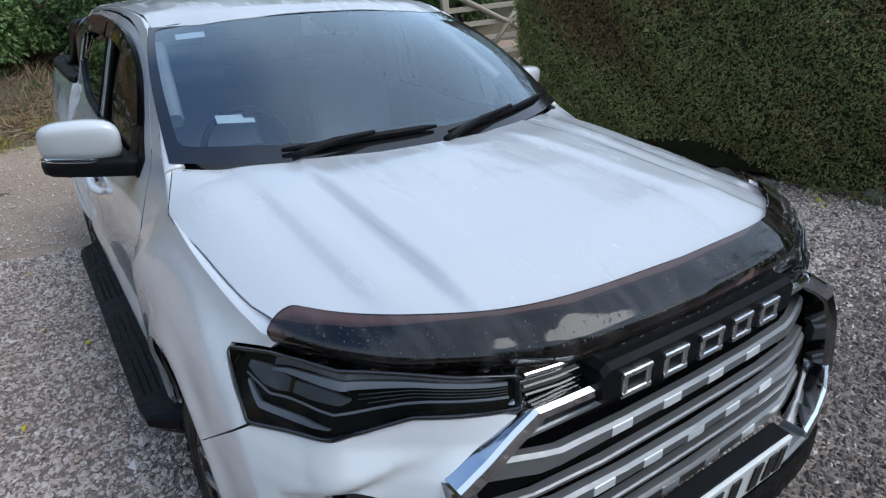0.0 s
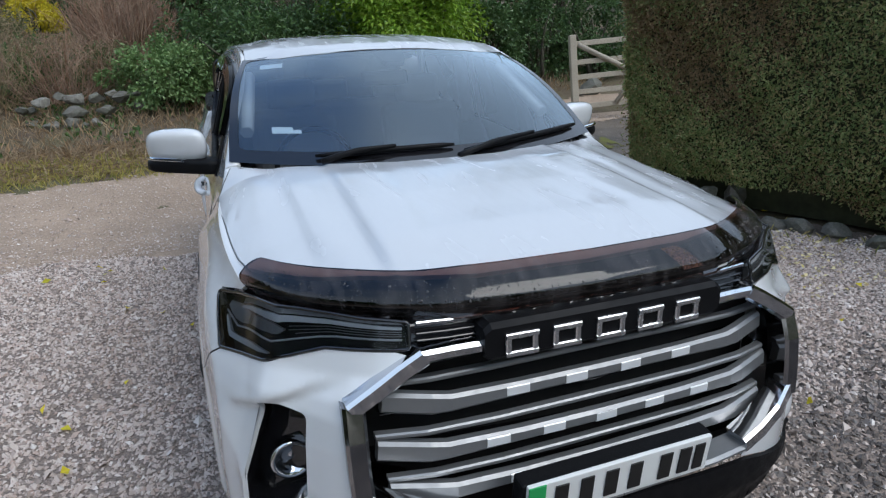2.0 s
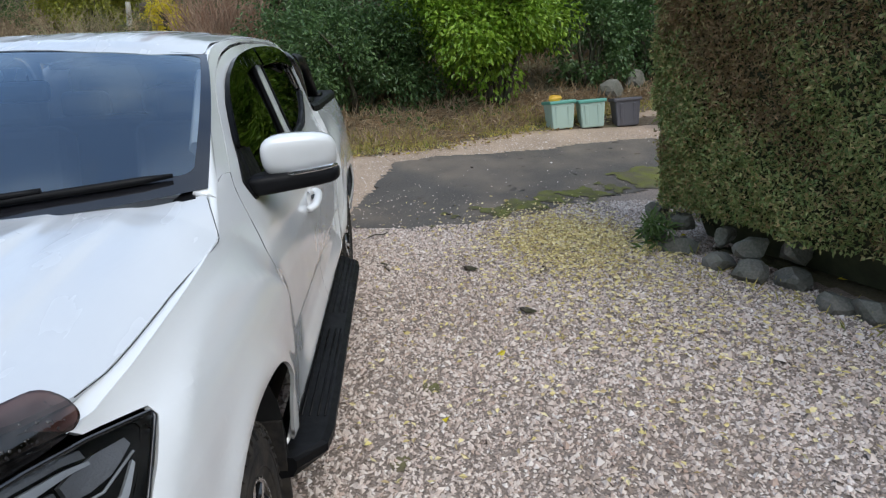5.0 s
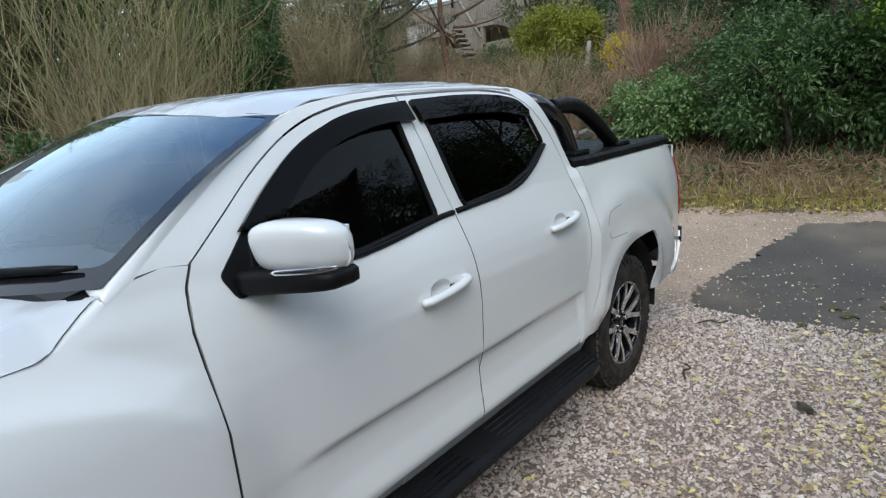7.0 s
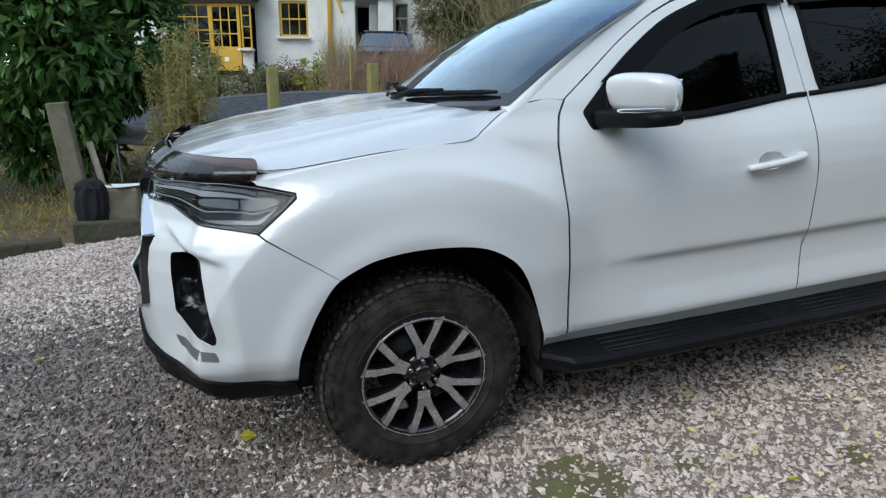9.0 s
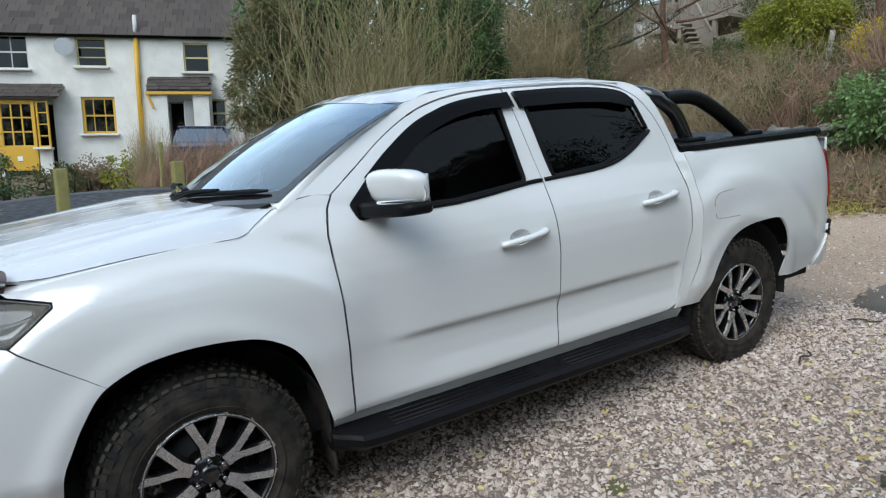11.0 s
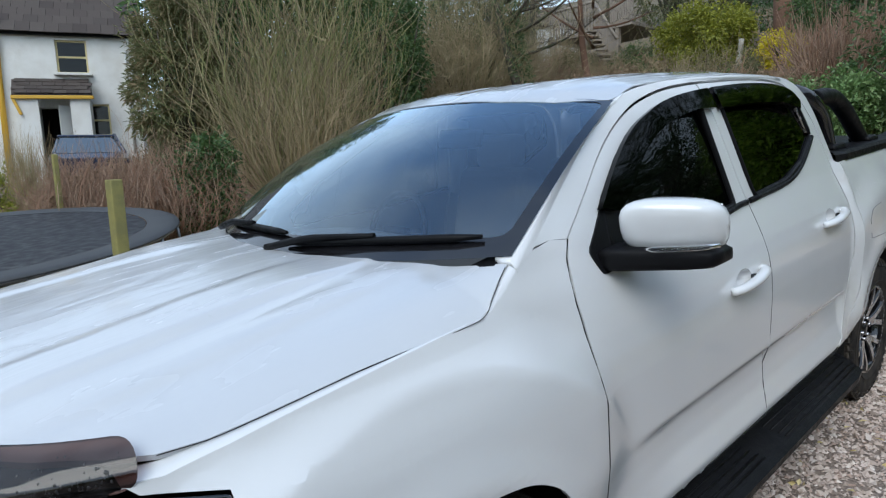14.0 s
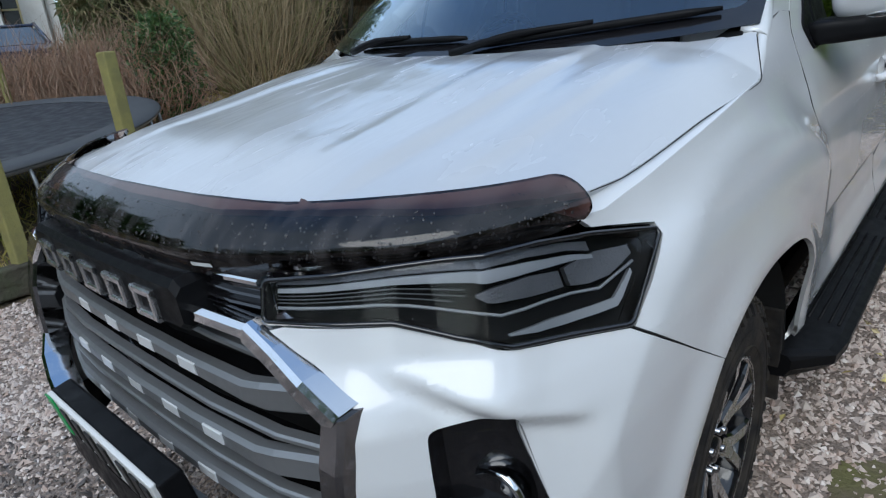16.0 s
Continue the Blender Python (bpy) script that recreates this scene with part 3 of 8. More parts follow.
def throat(loop, mirror):
    """The side walls of an opening, from the skin inwards."""
    bm = bmesh.new()
    rows = []
    for a, b in loop:
        p, q = flank(a, b), sunk(a, b)
        rows.append([bm.verts.new((-v.x if mirror else v.x, v.y, v.z)) for v in (p, q)])
    for r, q in zip(rows, rows[1:] + rows[:1]):
        bm.faces.new((r[0], q[0], q[1], r[1]))
    return bm


for k in (False, True):
    pocket = part("fog_lamp_pocket", panel([SLOT], sunk, 0.04, 0.0, mirror=k), GLOSS_BLACK, truck, "gloss black fog lamp pocket")
    part("pocket_wall", throat(SLOT, k), GLOSS_BLACK, pocket)
    part("lower_vent", panel([VENT], shifted(flank, -0.002), 0.03, 0.004, mirror=k), SATIN, truck, "grey lower bumper vent")
    bm = bmesh.new()
    c = flank(at_x(0.812), 0.775)
    sx = -1 if k else 1
    spin(bm, [(-0.03, 0.001), (-0.03, 0.050), (0.012, 0.054), (0.016, 0.047), (0.002, 0.036), (-0.012, 0.022), (-0.004, 0.001)], 20, "z")
    for v in bm.verts:
        v.co = Vector((sx * (c.x - 0.03), c.y + 0.075, c.z)) + Matrix.Rotation(radians(90), 3, "X") @ v.co
    part("fog_lamp", bm, CHROME, pocket, "round chrome fog lamp")

# black lower lip of the bumper and its chin
def lip(s, z):
    p = flank(s, max(z, 0.50))
    t = min(1.0, max(0.0, (0.50 - z) / 0.09))
    c = Vector((0, 1.2, 0)) - p
    c.z = 0
    return Vector((p.x, p.y, z)) + c.normalized() * (0.05 * t * t - 0.012)


both("lower_lip", [[(S_NOSE, 0.655)] + LIP_TOP + [(0.498, 0.418), (0.40, 0.420), (0.27, 0.426), (0.12, 0.440), (at_x(0.5), 0.455), (S_NOSE, 0.455)]], lip, PLASTIC, truck, "black plastic lower bumper lip", step=0.05)

# --- grille ---
grille = part("grille_back", panel([[(-x, z) for x, z in GRILLE[1:5]] + [(x, z) for x, z in GRILLE[4:0:-1]]], lambda x, z: Vector((x, 0.165 + 0.14 * x * x, z)), 0.1, 0.0), SHADOW_BLACK, truck, "black mesh behind the grille bars")


def nose_y(x, z=0.9):
    return float(np.interp(abs(x), _px[:80], _py[:80])) + float(np.interp(z, _zf, _in_nose))


def strip(bm, line, width, height, out=0.0, bevel=0.004, at_z=None):
    """A bar along points (x, z) on the nose: width in depth, height across."""
    n = len(line)
    rows = []
    for i, (x, z) in enumerate(line):
        a, b = Vector(line[max(0, i - 1)]), Vector(line[min(n - 1, i + 1)])
        d = (b - a).normalized()
        q = Vector((-d.y, d.x))
        y = nose_y(x, at_z or z) - out
        h = height[i] if hasattr(height, "__len__") else height
        rows.append([bm.verts.new((x + q.x * s * h, y + dy, z + q.y * s * h)) for s, dy in ((-0.5, width), (-0.5, bevel), (-0.5 + bevel / h, 0), (0.5 - bevel / h, 0), (0.5, bevel), (0.5, width))])
    for r, s in zip(rows, rows[1:]):
        for k in range(5):
            bm.faces.new((r[k], s[k], s[k + 1], r[k + 1]))
    bm.faces.new(rows[0])
    bm.faces.new(rows[-1][::-1])
    bmesh.ops.recalc_face_normals(bm, faces=bm.faces[:])


for k in (1, -1):
    for nm, ln, hh, mt in (("chrome_top_rail", [(0.312, 1.092), (0.40, 1.091), (0.486, 1.085)], 0.032, CHROME),
                           ("chrome_shoulder", [(0.468, 1.086), (0.52, 1.058), (0.58, 1.022), (0.642, 0.983)], 0.046, CHROME),
                           # same chrome as the shoulder; its dark reflection is put into the base colour
                           ("chrome_side", [(0.636, 0.996), (0.639, 0.92), (0.639, 0.84), (0.635, 0.755)], 0.052, DARK_CHROME),
                           ("chrome_low_corner", [(0.640, 0.770), (0.56, 0.735), (0.48, 0.703), (0.41, 0.680)], 0.048, CHROME),
                           ("chrome_sill", [(0.43, 0.672), (0.30, 0.668), (0.15, 0.667), (0.002, 0.667)], 0.022, SATIN)):
        bm = bmesh.new()
        strip(bm, [(k * x, z) for x, z in ln], 0.07, hh, out=0.012, bevel=0.008)
        part(nm, bm, mt, truck, "chrome grille surround" if mt is CHROME else "")
# three twin bars with bright studs
for z0, half in ((0.980, 0.565), (0.864, 0.585), (0.752, 0.565)):
    bm = bmesh.new()
    ln = [(half * u, z0 + 0.012 * (1 - u * u)) for u in (-1, -0.8, -0.5, -0.2, 0.2, 0.5, 0.8, 1)]
    strip(bm, [(x, z + 0.020) for x, z in ln], 0.022, 0.015, out=-0.080)
    bar = part("grille_bar", bm, SATIN, truck, "satin silver grille bar")
    bm = bmesh.new()
    ends = [(-half, z0 - 0.012), (-half * 0.80, z0 - 0.024), (-half * 0.72, z0 - 0.026), (-half * 0.4, z0 - 0.022), (0, z0 - 0.02), (half * 0.4, z0 - 0.022), (half * 0.72, z0 - 0.026), (half * 0.80, z0 - 0.024), (half, z0 - 0.012)]
    strip(bm, ends, 0.026, [0.052, 0.054, 0.046, 0.037, 0.036, 0.037, 0.046, 0.054, 0.052], out=-0.072, bevel=0.008)
    part("lower_blade", bm, SATIN, bar)
    bm = bmesh.new()
    strip(bm, [(-half, z0 - 0.06), (0, z0 - 0.062), (half, z0 - 0.06)], 0.05, 0.012, out=-0.118)
    part("recess_bar", bm, GLOSS_BLACK, bar)
    for i, x in enumerate((-0.24, -0.08, 0.08, 0.24) if z0 != 0.864 else (-0.30, -0.15, 0.0, 0.15, 0.30)):
        bm = bmesh.new()
        strip(bm, [(x - 0.030, z0 - 0.022), (x + 0.030, z0 - 0.022)], 0.03, 0.025, out=-0.0712, bevel=0.002)
        part("stud", bm, STUD, bar, "bright stud on the grille bar")
# name block: black block with chrome bars in place of the maker's name
bm = bmesh.new()
strip(bm, [(-0.335, 1.104), (-0.318, 1.104), (-0.15, 1.105), (0.0, 1.106), (0.15, 1.105), (0.318, 1.104), (0.335, 1.104)], 0.09, [0.07, 0.095, 0.095, 0.095, 0.095, 0.095, 0.07], out=0.026, bevel=0.012)
block = part("name_block", bm, PLASTIC, truck, "black block with raised chrome marks")
for x, w in ((-0.245, 0.082), (-0.128, 0.074), (-0.008, 0.080), (0.108, 0.074), (0.222, 0.074)):
    bm = bmesh.new()
    for z in (1.1165, 1.0715):
        strip(bm, [(x - w / 2, z), (x + w / 2, z)], 0.02, 0.015, out=0.034, bevel=0.003, at_z=1.104)
    for dx in (-w / 2 + 0.0075, w / 2 - 0.0075):
        strip(bm, [(x + dx, 1.122), (x + dx, 1.066)], 0.02, 0.015, out=0.0335, bevel=0.003, at_z=1.104)
    part("chrome_mark", bm, ALLOY, block, "raised chrome mark")
# thin chrome line over the grille and the dark channel below it
bm = bmesh.new()
strip(bm, [(x, 1.153) for x in (-0.474, -0.4, -0.2, 0, 0.2, 0.4, 0.474)], 0.03, 0.012, out=-0.006, bevel=0.003)
part("chrome_line", bm, CHROME, truck, "thin chrome line")
bm = bmesh.new()
strip(bm, [(x, 1.126) for x in (-0.490, -0.4, -0.2, 0, 0.2, 0.4, 0.490)], 0.05, 0.046, out=-0.026, bevel=0.004)
for z in (1.112, 1.127, 1.141):
    strip(bm, [(x, z) for x in (-0.474, -0.4, -0.2, 0, 0.2, 0.4, 0.474)], 0.02, 0.006, out=-0.018, bevel=0.002)
part("black_channel", bm, GLOSS_BLACK, truck)
# number plate, its writing as plain bars
plate = thing("number_plate", "", "")
plate.parent = truck
bm = bmesh.new()
box(bm, (0.53, 0.012, 0.112), (-0.015, -0.079, 0.727), (7, 0, 0), 0.003)
plate_back = part("plate", bm, PLATE_WHITE, plate, "white number plate")
bm = bmesh.new()
box(bm, (0.045, 0.004, 0.110), (-0.257, -0.0875, 0.727), (7, 0, 0), 0.001)
part("green_band", bm, PLATE_GREEN, plate, "green band")
for x in (-0.165, -0.095, -0.025, 0.045, 0.135, 0.195, 0.24):
    bm = bmesh.new()
    box(bm, (0.036 if x < 0.2 else 0.03, 0.004, 0.079), (x - 0.025, -0.0875, 0.727), (7, 0, 0), 0.001)
    part("dark_bar", bm, PLATE_INK, plate)
bm = bmesh.new()
box(bm, (0.55, 0.05, 0.12), (-0.015, -0.050, 0.724), (7, 0, 0), 0.006)
part("plate_holder", bm, PLASTIC, plate)

# --- headlamps ---
LAMP = rounded([lamp_at(u, 1.0) for u in (0.0, 0.2, 0.35, 0.48, 0.60, 0.75, 0.90)] + [lamp_at(1.0, 1.0), lamp_at(1.0, 0.0)] + [lamp_at(u, 0.0) for u in (0.90, 0.75, 0.60, 0.48, 0.35, 0.2, 0.0)], 0.010, 3)


def lamp_strip(us, v0, v1):
    """An outline in the lamp between two heights, given at each station."""
    return [lamp_at(u, b) for u, b in zip(us, v1)] + [lamp_at(u, a) for u, a in zip(us[::-1], v0[::-1])]


for k in (False, True):
    lamp = part("headlamp", panel([LAMP], shifted(flank, 0.045), 0.05, 0.0, mirror=k), SHADOW_BLACK, truck, "slim headlamp, clear lens over black and chrome")
    part("lens", panel([LAMP], shifted(flank, -0.002), 0.025, 0.045, mirror=k), CLEAR, lamp, "clear lens")
    bm = bmesh.new()
    edge = [shifted(flank, -0.001)(a, b) for a, b in LAMP + LAMP[:1]]
    tube(bm, [(-v.x if k else v.x, v.y, v.z) for v in edge], 0.0045, 5, caps=False)
    part("lens_seal", bm, GLOSS_BLACK, lamp, "black edge of the lens")
    us = [0.03, 0.2, 0.35, 0.48, 0.60, 0.72, 0.84, 0.90]
    part("light_blade", panel([lamp_strip(us, [0.68, 0.67, 0.67, 0.69, 0.70, 0.72, 0.74, 0.74], [0.78, 0.80, 0.81, 0.83, 0.84, 0.83, 0.81, 0.78])], shifted(flank, 0.012), 0.03, 0.010, mirror=k), LIGHT_GUIDE, lamp, "bright light blade")
    part("upper_shelf", panel([lamp_strip(us, [0.88] * 6 + [0.86, 0.82], [0.97] * 6 + [0.95, 0.92])], shifted(flank, 0.012), 0.03, 0.01, mirror=k), LAMP_GREY, lamp, "smoky grey shelf over the light blade")
    for v0, end, rad, mt in ((0.60, 0.50, 0.0011, LAMP_GREY), (0.52, 0.50, 0.0011, LAMP_GREY), (0.44, 0.48, 0.0011, LAMP_GREY), (0.32, 0.95, 0.0028, LIGHT_GUIDE)):
        bm = bmesh.new()
        ln = [shifted(flank, 0.014)(*lamp_at(u, v0 + 0.10 * smooth01(0.5, 0.9, u))) for u in np.linspace(0.03, end, 14)]
        tube(bm, [(-v.x if k else v.x, v.y, v.z) for v in ln], rad, 5)
        part("light_rib", bm, mt, lamp)
    part("reflector", panel([lamp_strip([0.52, 0.60, 0.72, 0.80], [0.50, 0.47, 0.47, 0.48], [0.54, 0.64, 0.68, 0.66])], shifted(flank, 0.016), 0.02, 0.01, mirror=k), LAMP_GREY, lamp, "grey ribbed reflector")
    part("side_chamber", panel([lamp_strip([0.815, 0.86, 0.91, 0.955], [0.48, 0.48, 0.50, 0.54], [0.68, 0.74, 0.80, 0.72])], shifted(flank, 0.014), 0.02, 0.01, mirror=k), LAMP_GREY, lamp, "grey side reflector")
    part("indicator_blade", panel([lamp_strip([0.60, 0.68, 0.76, 0.84, 0.90, 0.94], [0.10, 0.08, 0.10, 0.15, 0.20, 0.30], [0.12, 0.16, 0.20, 0.25, 0.30, 0.37])], shifted(flank, 0.012), 0.02, 0.008, mirror=k), LIGHT_GUIDE, lamp, "pale indicator blade")

# --- bonnet ---
def bonnet_z(x, y):
    u = abs(x) / 0.845
    side_z = float(np.interp(y, [0.15, 0.4, 0.57, 0.65, 0.75, 0.85, 0.95, 1.05, 1.21, 1.265, 1.38], [1.170, 1.182, 1.195, 1.206, 1.219, 1.2295, 1.2375, 1.2445, 1.252, 1.278, 1.350]))
    mid_z = float(np.interp(y, [0.06, 0.12, 0.2, 0.4, 0.7, 1.0, 1.15, 1.35], [1.200, 1.226, 1.243, 1.270, 1.302, 1.325, 1.334, 1.345]))
    w = smooth01(0.6, 1.2, y)
    z = mid_z + (side_z - mid_z) * ((0.35 - 0.25 * w) * u ** 2 + (0.65 + 0.25 * w) * u ** (5 + 4 * w))
    ridge = 0.49 - 0.03 * (y - 0.2)
    z += 0.019 * smooth01(ridge + 0.016, ridge - 0.012, abs(x)) * smooth01(0.12, 0.4, y) * (1 - 0.6 * smooth01(0.92, 1.12, y))
    fade = 1 - 0.75 * smooth01(0.92, 1.12, y)
    z += 0.007 * smooth01(0.640, 0.622, abs(x)) * smooth01(0.52, 0.60, abs(x)) * smooth01(0.30, 0.5, y) * fade
    z -= 0.006 * smooth01(0.30, 0.24, abs(x) - 0.10 * (1.1 - y)) * smooth01(0.2, 0.5, y) * fade
    z -= 0.006 * math.exp(-((abs(x) - 0.66) / 0.06) ** 2)
    return z


BONNET_REAR = [(0.0, 1.090), (0.2, 1.100), (0.4, 1.148), (0.6, 1.230), (0.72, 1.296), (0.79, 1.340)]
_front = [(0.0, 0.130), (0.3, 0.145), (0.46, 0.186), (0.60, 0.266), (0.70, 0.346), (0.765, 0.425), (0.803, 0.495), (0.819, 0.57)]
_half = _front + [(0.828, 0.65), (0.835, 0.75), (0.839, 0.85), (0.844, 0.95), (0.849, 1.05), (0.850, 1.12), (0.847, 1.185), (0.826, 1.240), (0.805, 1.290)] + BONNET_REAR[::-1]
part("bonnet", panel([[(x, y) for x, y in _half[:-1]] + [(-x, y) for x, y in _half[:0:-1]]], lambda x, y: Vector((x, y, bonnet_z(x, y))), 0.013, 0.012), PAINT_WET_DIMMED, truck)
for k in (1, -1):
    bm = bmesh.new()
    tube(bm, [(k * (x + 0.003), y, bonnet_z(x, y) - 0.0006) for x, y in smooth_line(_half[6:17] + [(0.790, 1.325)], 4)], 0.0010, 5)
    part("bonnet_seam", bm, PLASTIC, truck, "dark bonnet seam")

# --- smoked bonnet guard ---
_edge = curve_pts([(x, y, 0) for x, y in _front], 8)
_el = np.concatenate([[0], np.cumsum([(q - p).length for p, q in zip(_edge, _edge[1:])])])
G_END = float(np.interp(0.475, [p.y for p in _edge], _el))


def guard(u, v):
    """Round the nose of the bonnet: u metres along its edge from the middle, v metres up from the lower edge."""
    d = min(abs(u), float(_el[-1]) - 0.011)
    x, y = float(np.interp(d, _el, [p.x for p in _edge])), float(np.interp(d, _el, [p.y for p in _edge]))
    x1, y1 = float(np.interp(d + 0.01, _el, [p.x for p in _edge])), float(np.interp(d + 0.01, _el, [p.y for p in _edge]))
    k = math.hypot(x1 - x, y1 - y)
    nx, ny = (y1 - y) / k, -(x1 - x) / k
    centre = smooth01(0.47, 0.33, d)
    tail = smooth01(G_END - 0.30, G_END, d)
    t = v / 0.09
    low = 1.160 + 0.004 * smooth01(0.40, 0.6, d) + 0.006 * tail
    high = 1.249 + 0.012 * centre - 0.006 * tail
    fold = float(np.interp(t, [0.0, 0.15, 0.30, 0.42, 0.52, 0.64, 0.78, 0.90, 1.0], [0.0, 0.007, 0.011, 0.010, 0.004, -0.009, -0.029, -0.050, -0.070]))
    out = (0.070 + 0.016 * centre) * (1 - 0.55 * tail) + fold * (1 - 0.35 * tail)
    return Vector((math.copysign(x + nx * out, u) if u else 0.0, y + ny * out, low + (high - low) * t))


ring = rounded([(-G_END, 0.0), (-0.5, 0.0), (-0.3, 0.0), (0.3, 0.0), (0.5, 0.0), (G_END, 0.0), (G_END, 0.09), (0.5, 0.09), (-0.5, 0.09), (-G_END, 0.09)], 0.042, 6)
shield = part("bonnet_guard", panel([ring], guard, 0.012, 0.005, inward=Vector((0, 1.0, 1.1))), ACRYLIC, truck, "smoked acrylic bonnet guard beaded with rain")
part("maker_mark", panel([[(0.335, 0.010), (0.372, 0.010), (0.372, 0.017), (0.335, 0.017)]], lambda u, v: guard(u, v) + Vector((0.001, -0.003, 0.0015)), 0.02, 0.0), PAPER, shield, "small pale printed mark")
# rain beads on the guard
g = np.random.default_rng(17)
V, F = [], []
for i in range(1500):
    u, v = g.uniform(-G_END + 0.02, G_END - 0.02), g.uniform(0.012, 0.075)
    p, r = guard(u, v), 0.0009 * g.lognormal(0.2, 0.45)
    n = (guard(u + 0.004, v) - p).cross(guard(u, v + 0.004) - p).normalized()
    if n.y > 0:
        n = -n
    side = n.cross(Vector((0, 0, 1))).normalized()
    up = side.cross(n)
    if up.z < 0:
        up = -up
    o = len(V)
    for q in range(6):
        a = q * math.pi / 3
        V.append(tuple(p + side * r * math.cos(a) + up * r * 1.25 * math.sin(a)))
    V.append(tuple(p + n * r * 0.8 - up * r * 0.3))
    F += [(o + q, o + (q + 1) % 6, o + 6) for q in range(6)]
tagged(array_mesh("rain_bead", np.array(V), np.array(F), BEAD, shield, smooth=True), kind="stuff")
# --- doors ---
DOOR_TOP = smooth_line([(1.567, 1.356), (1.70, 1.452), (1.84, 1.552), (1.99, 1.640), (2.12, 1.690), (2.28, 1.722), (2.46, 1.736)], 4)
GLASS_F = rounded([(1.72, 1.268), (2.12, 1.262), (2.527, 1.300), (2.468, 1.664), (2.25, 1.662), (2.08, 1.618), (1.91, 1.530), (1.75, 1.412)], 0.02, 3)
door_f = [(1.531, 0.475), (2.05, 0.480), (2.606, 0.487), (2.632, 0.62), (2.650, 0.94), (2.645, 1.14), (2.630, 1.30), (2.535, 1.68), (2.510, 1.738)] + DOOR_TOP[::-1] + [(1.537, 1.30), (1.515, 1.20), (1.518, 0.95), (1.526, 0.72)]
DOOR_TOP_R = smooth_line([(2.522, 1.739), (2.9, 1.745), (3.13, 1.738), (3.30, 1.712), (3.41, 1.655), (3.50, 1.55), (3.56, 1.42), (3.59, 1.30), (3.622, 1.15)], 4)
door_r = [(2.612, 0.487), (3.20, 0.492), (3.41, 0.495), (3.505, 0.525), (3.558, 0.73), (3.612, 0.91)] + DOOR_TOP_R[::-1] + [(2.541, 1.68), (2.636, 1.30), (2.651, 1.14), (2.656, 0.94), (2.638, 0.62)]
def dish(cy, cz):
    """A shallow scoop behind a door handle."""
    def inner(a, b):
        r = min(1.0, ((a - cy) / 0.062) ** 2 + ((b - cz) / 0.036) ** 2)
        p = flank(a, b)
        return Vector((p.x - 0.034 * (1 - r) - 0.001, p.y, p.z))
    return inner


def side_pane(a, b):
    """The side glass: one smooth, slightly bowed sheet just inside the skin."""
    t = (b - 1.27) / 0.41
    low, top = flank(2.62, 1.27), flank(2.62, 1.68)
    x = low.x + (top.x - low.x) * t + 0.010 * (1 - (2 * t - 1) ** 2) - 0.018 - 0.042 * smooth01(2.45, 1.75, a) * smooth01(1.32, 1.70, b)
    return Vector((x, a, b))


GLASS_R = rounded([(2.705, 1.306), (3.04, 1.328), (3.25, 1.383), (3.435, 1.482), (3.365, 1.640), (3.30, 1.672), (2.62, 1.676)], 0.03, 3)
for k in (False, True):
    sx = -1 if k else 1
    for nm, outline, pane, handle_y, handle_z in (("front_door", door_f, GLASS_F, 2.335, 1.052), ("rear_door", door_r, GLASS_R, 3.275, 1.122)):
        cup = [(handle_y + 0.085 + 0.062 * math.cos(t), handle_z + 0.008 + 0.036 * math.sin(t)) for t in np.linspace(0, 2 * math.pi, 21)[:-1]]
        door = part(nm, panel([outline, pane, cup], flank, 0.014, 0.014, mirror=k), PAINT, truck, "white door with dark glass")
        part("window_glass", panel([pane], side_pane, 0.08, 0.0, mirror=k), TINTED if nm == "front_door" else GLASS_DARK, door, "dark tinted glass")
        # belt seal along the foot of the glass
        belt = [p for p in ((1.72, 1.262), (2.12, 1.256), (2.527, 1.294), (2.625, 1.299))] if nm == "front_door" else [(2.645, 1.300), (3.04, 1.322), (3.25, 1.377), (3.44, 1.480)]
        bm = bmesh.new()
        tube(bm, [(sx * (q.x + 0.002), q.y, q.z) for q in (flank(a, b) for a, b in smooth_line(belt, 4))], 0.011, 6)
        part("belt_seal", bm, PLASTIC, door, "black seal")
        seal = pane + [pane[0]]
        bm = bmesh.new()
        tube(bm, [(sx * (q.x - 0.004), q.y, q.z) for q in (flank(a, b) for a, b in seal)], 0.013, 6, caps=False)
        part("window_seal", bm, PLASTIC, door)
        # handle: a scooped cup and a pull bar
        hp = flank(handle_y + 0.11, handle_z)
        part("handle_cup", panel([cup], dish(handle_y + 0.085, handle_z + 0.008), 0.014, 0.0, mirror=k), PAINT, door)
        bm = bmesh.new()
        ln = [(handle_y - 0.03, handle_z - 0.012, 0.002), (handle_y + 0.0, handle_z - 0.004, 0.026), (handle_y + 0.08, handle_z + 0.004, 0.036), (handle_y + 0.16, handle_z + 0.012, 0.034), (handle_y + 0.215, handle_z + 0.018, 0.022), (handle_y + 0.23, handle_z + 0.02, 0.0)]
        tube(bm, curve_pts([(sx * (flank(a, b).x + o), a, b) for a, b, o in ln], 4), [0.013] + [0.021] * 19 + [0.014], 10, flat=0.7)
        handle = part("door_handle", bm, PAINT, door)
        bm = bmesh.new()
        box(bm, (0.03, 0.028, 0.022), (sx * (hp.x + 0.016), hp.y + 0.03, hp.z + 0.008), (0, 0, 0), 0.006)
        part("touch_button", bm, GLOSS_BLACK, handle)

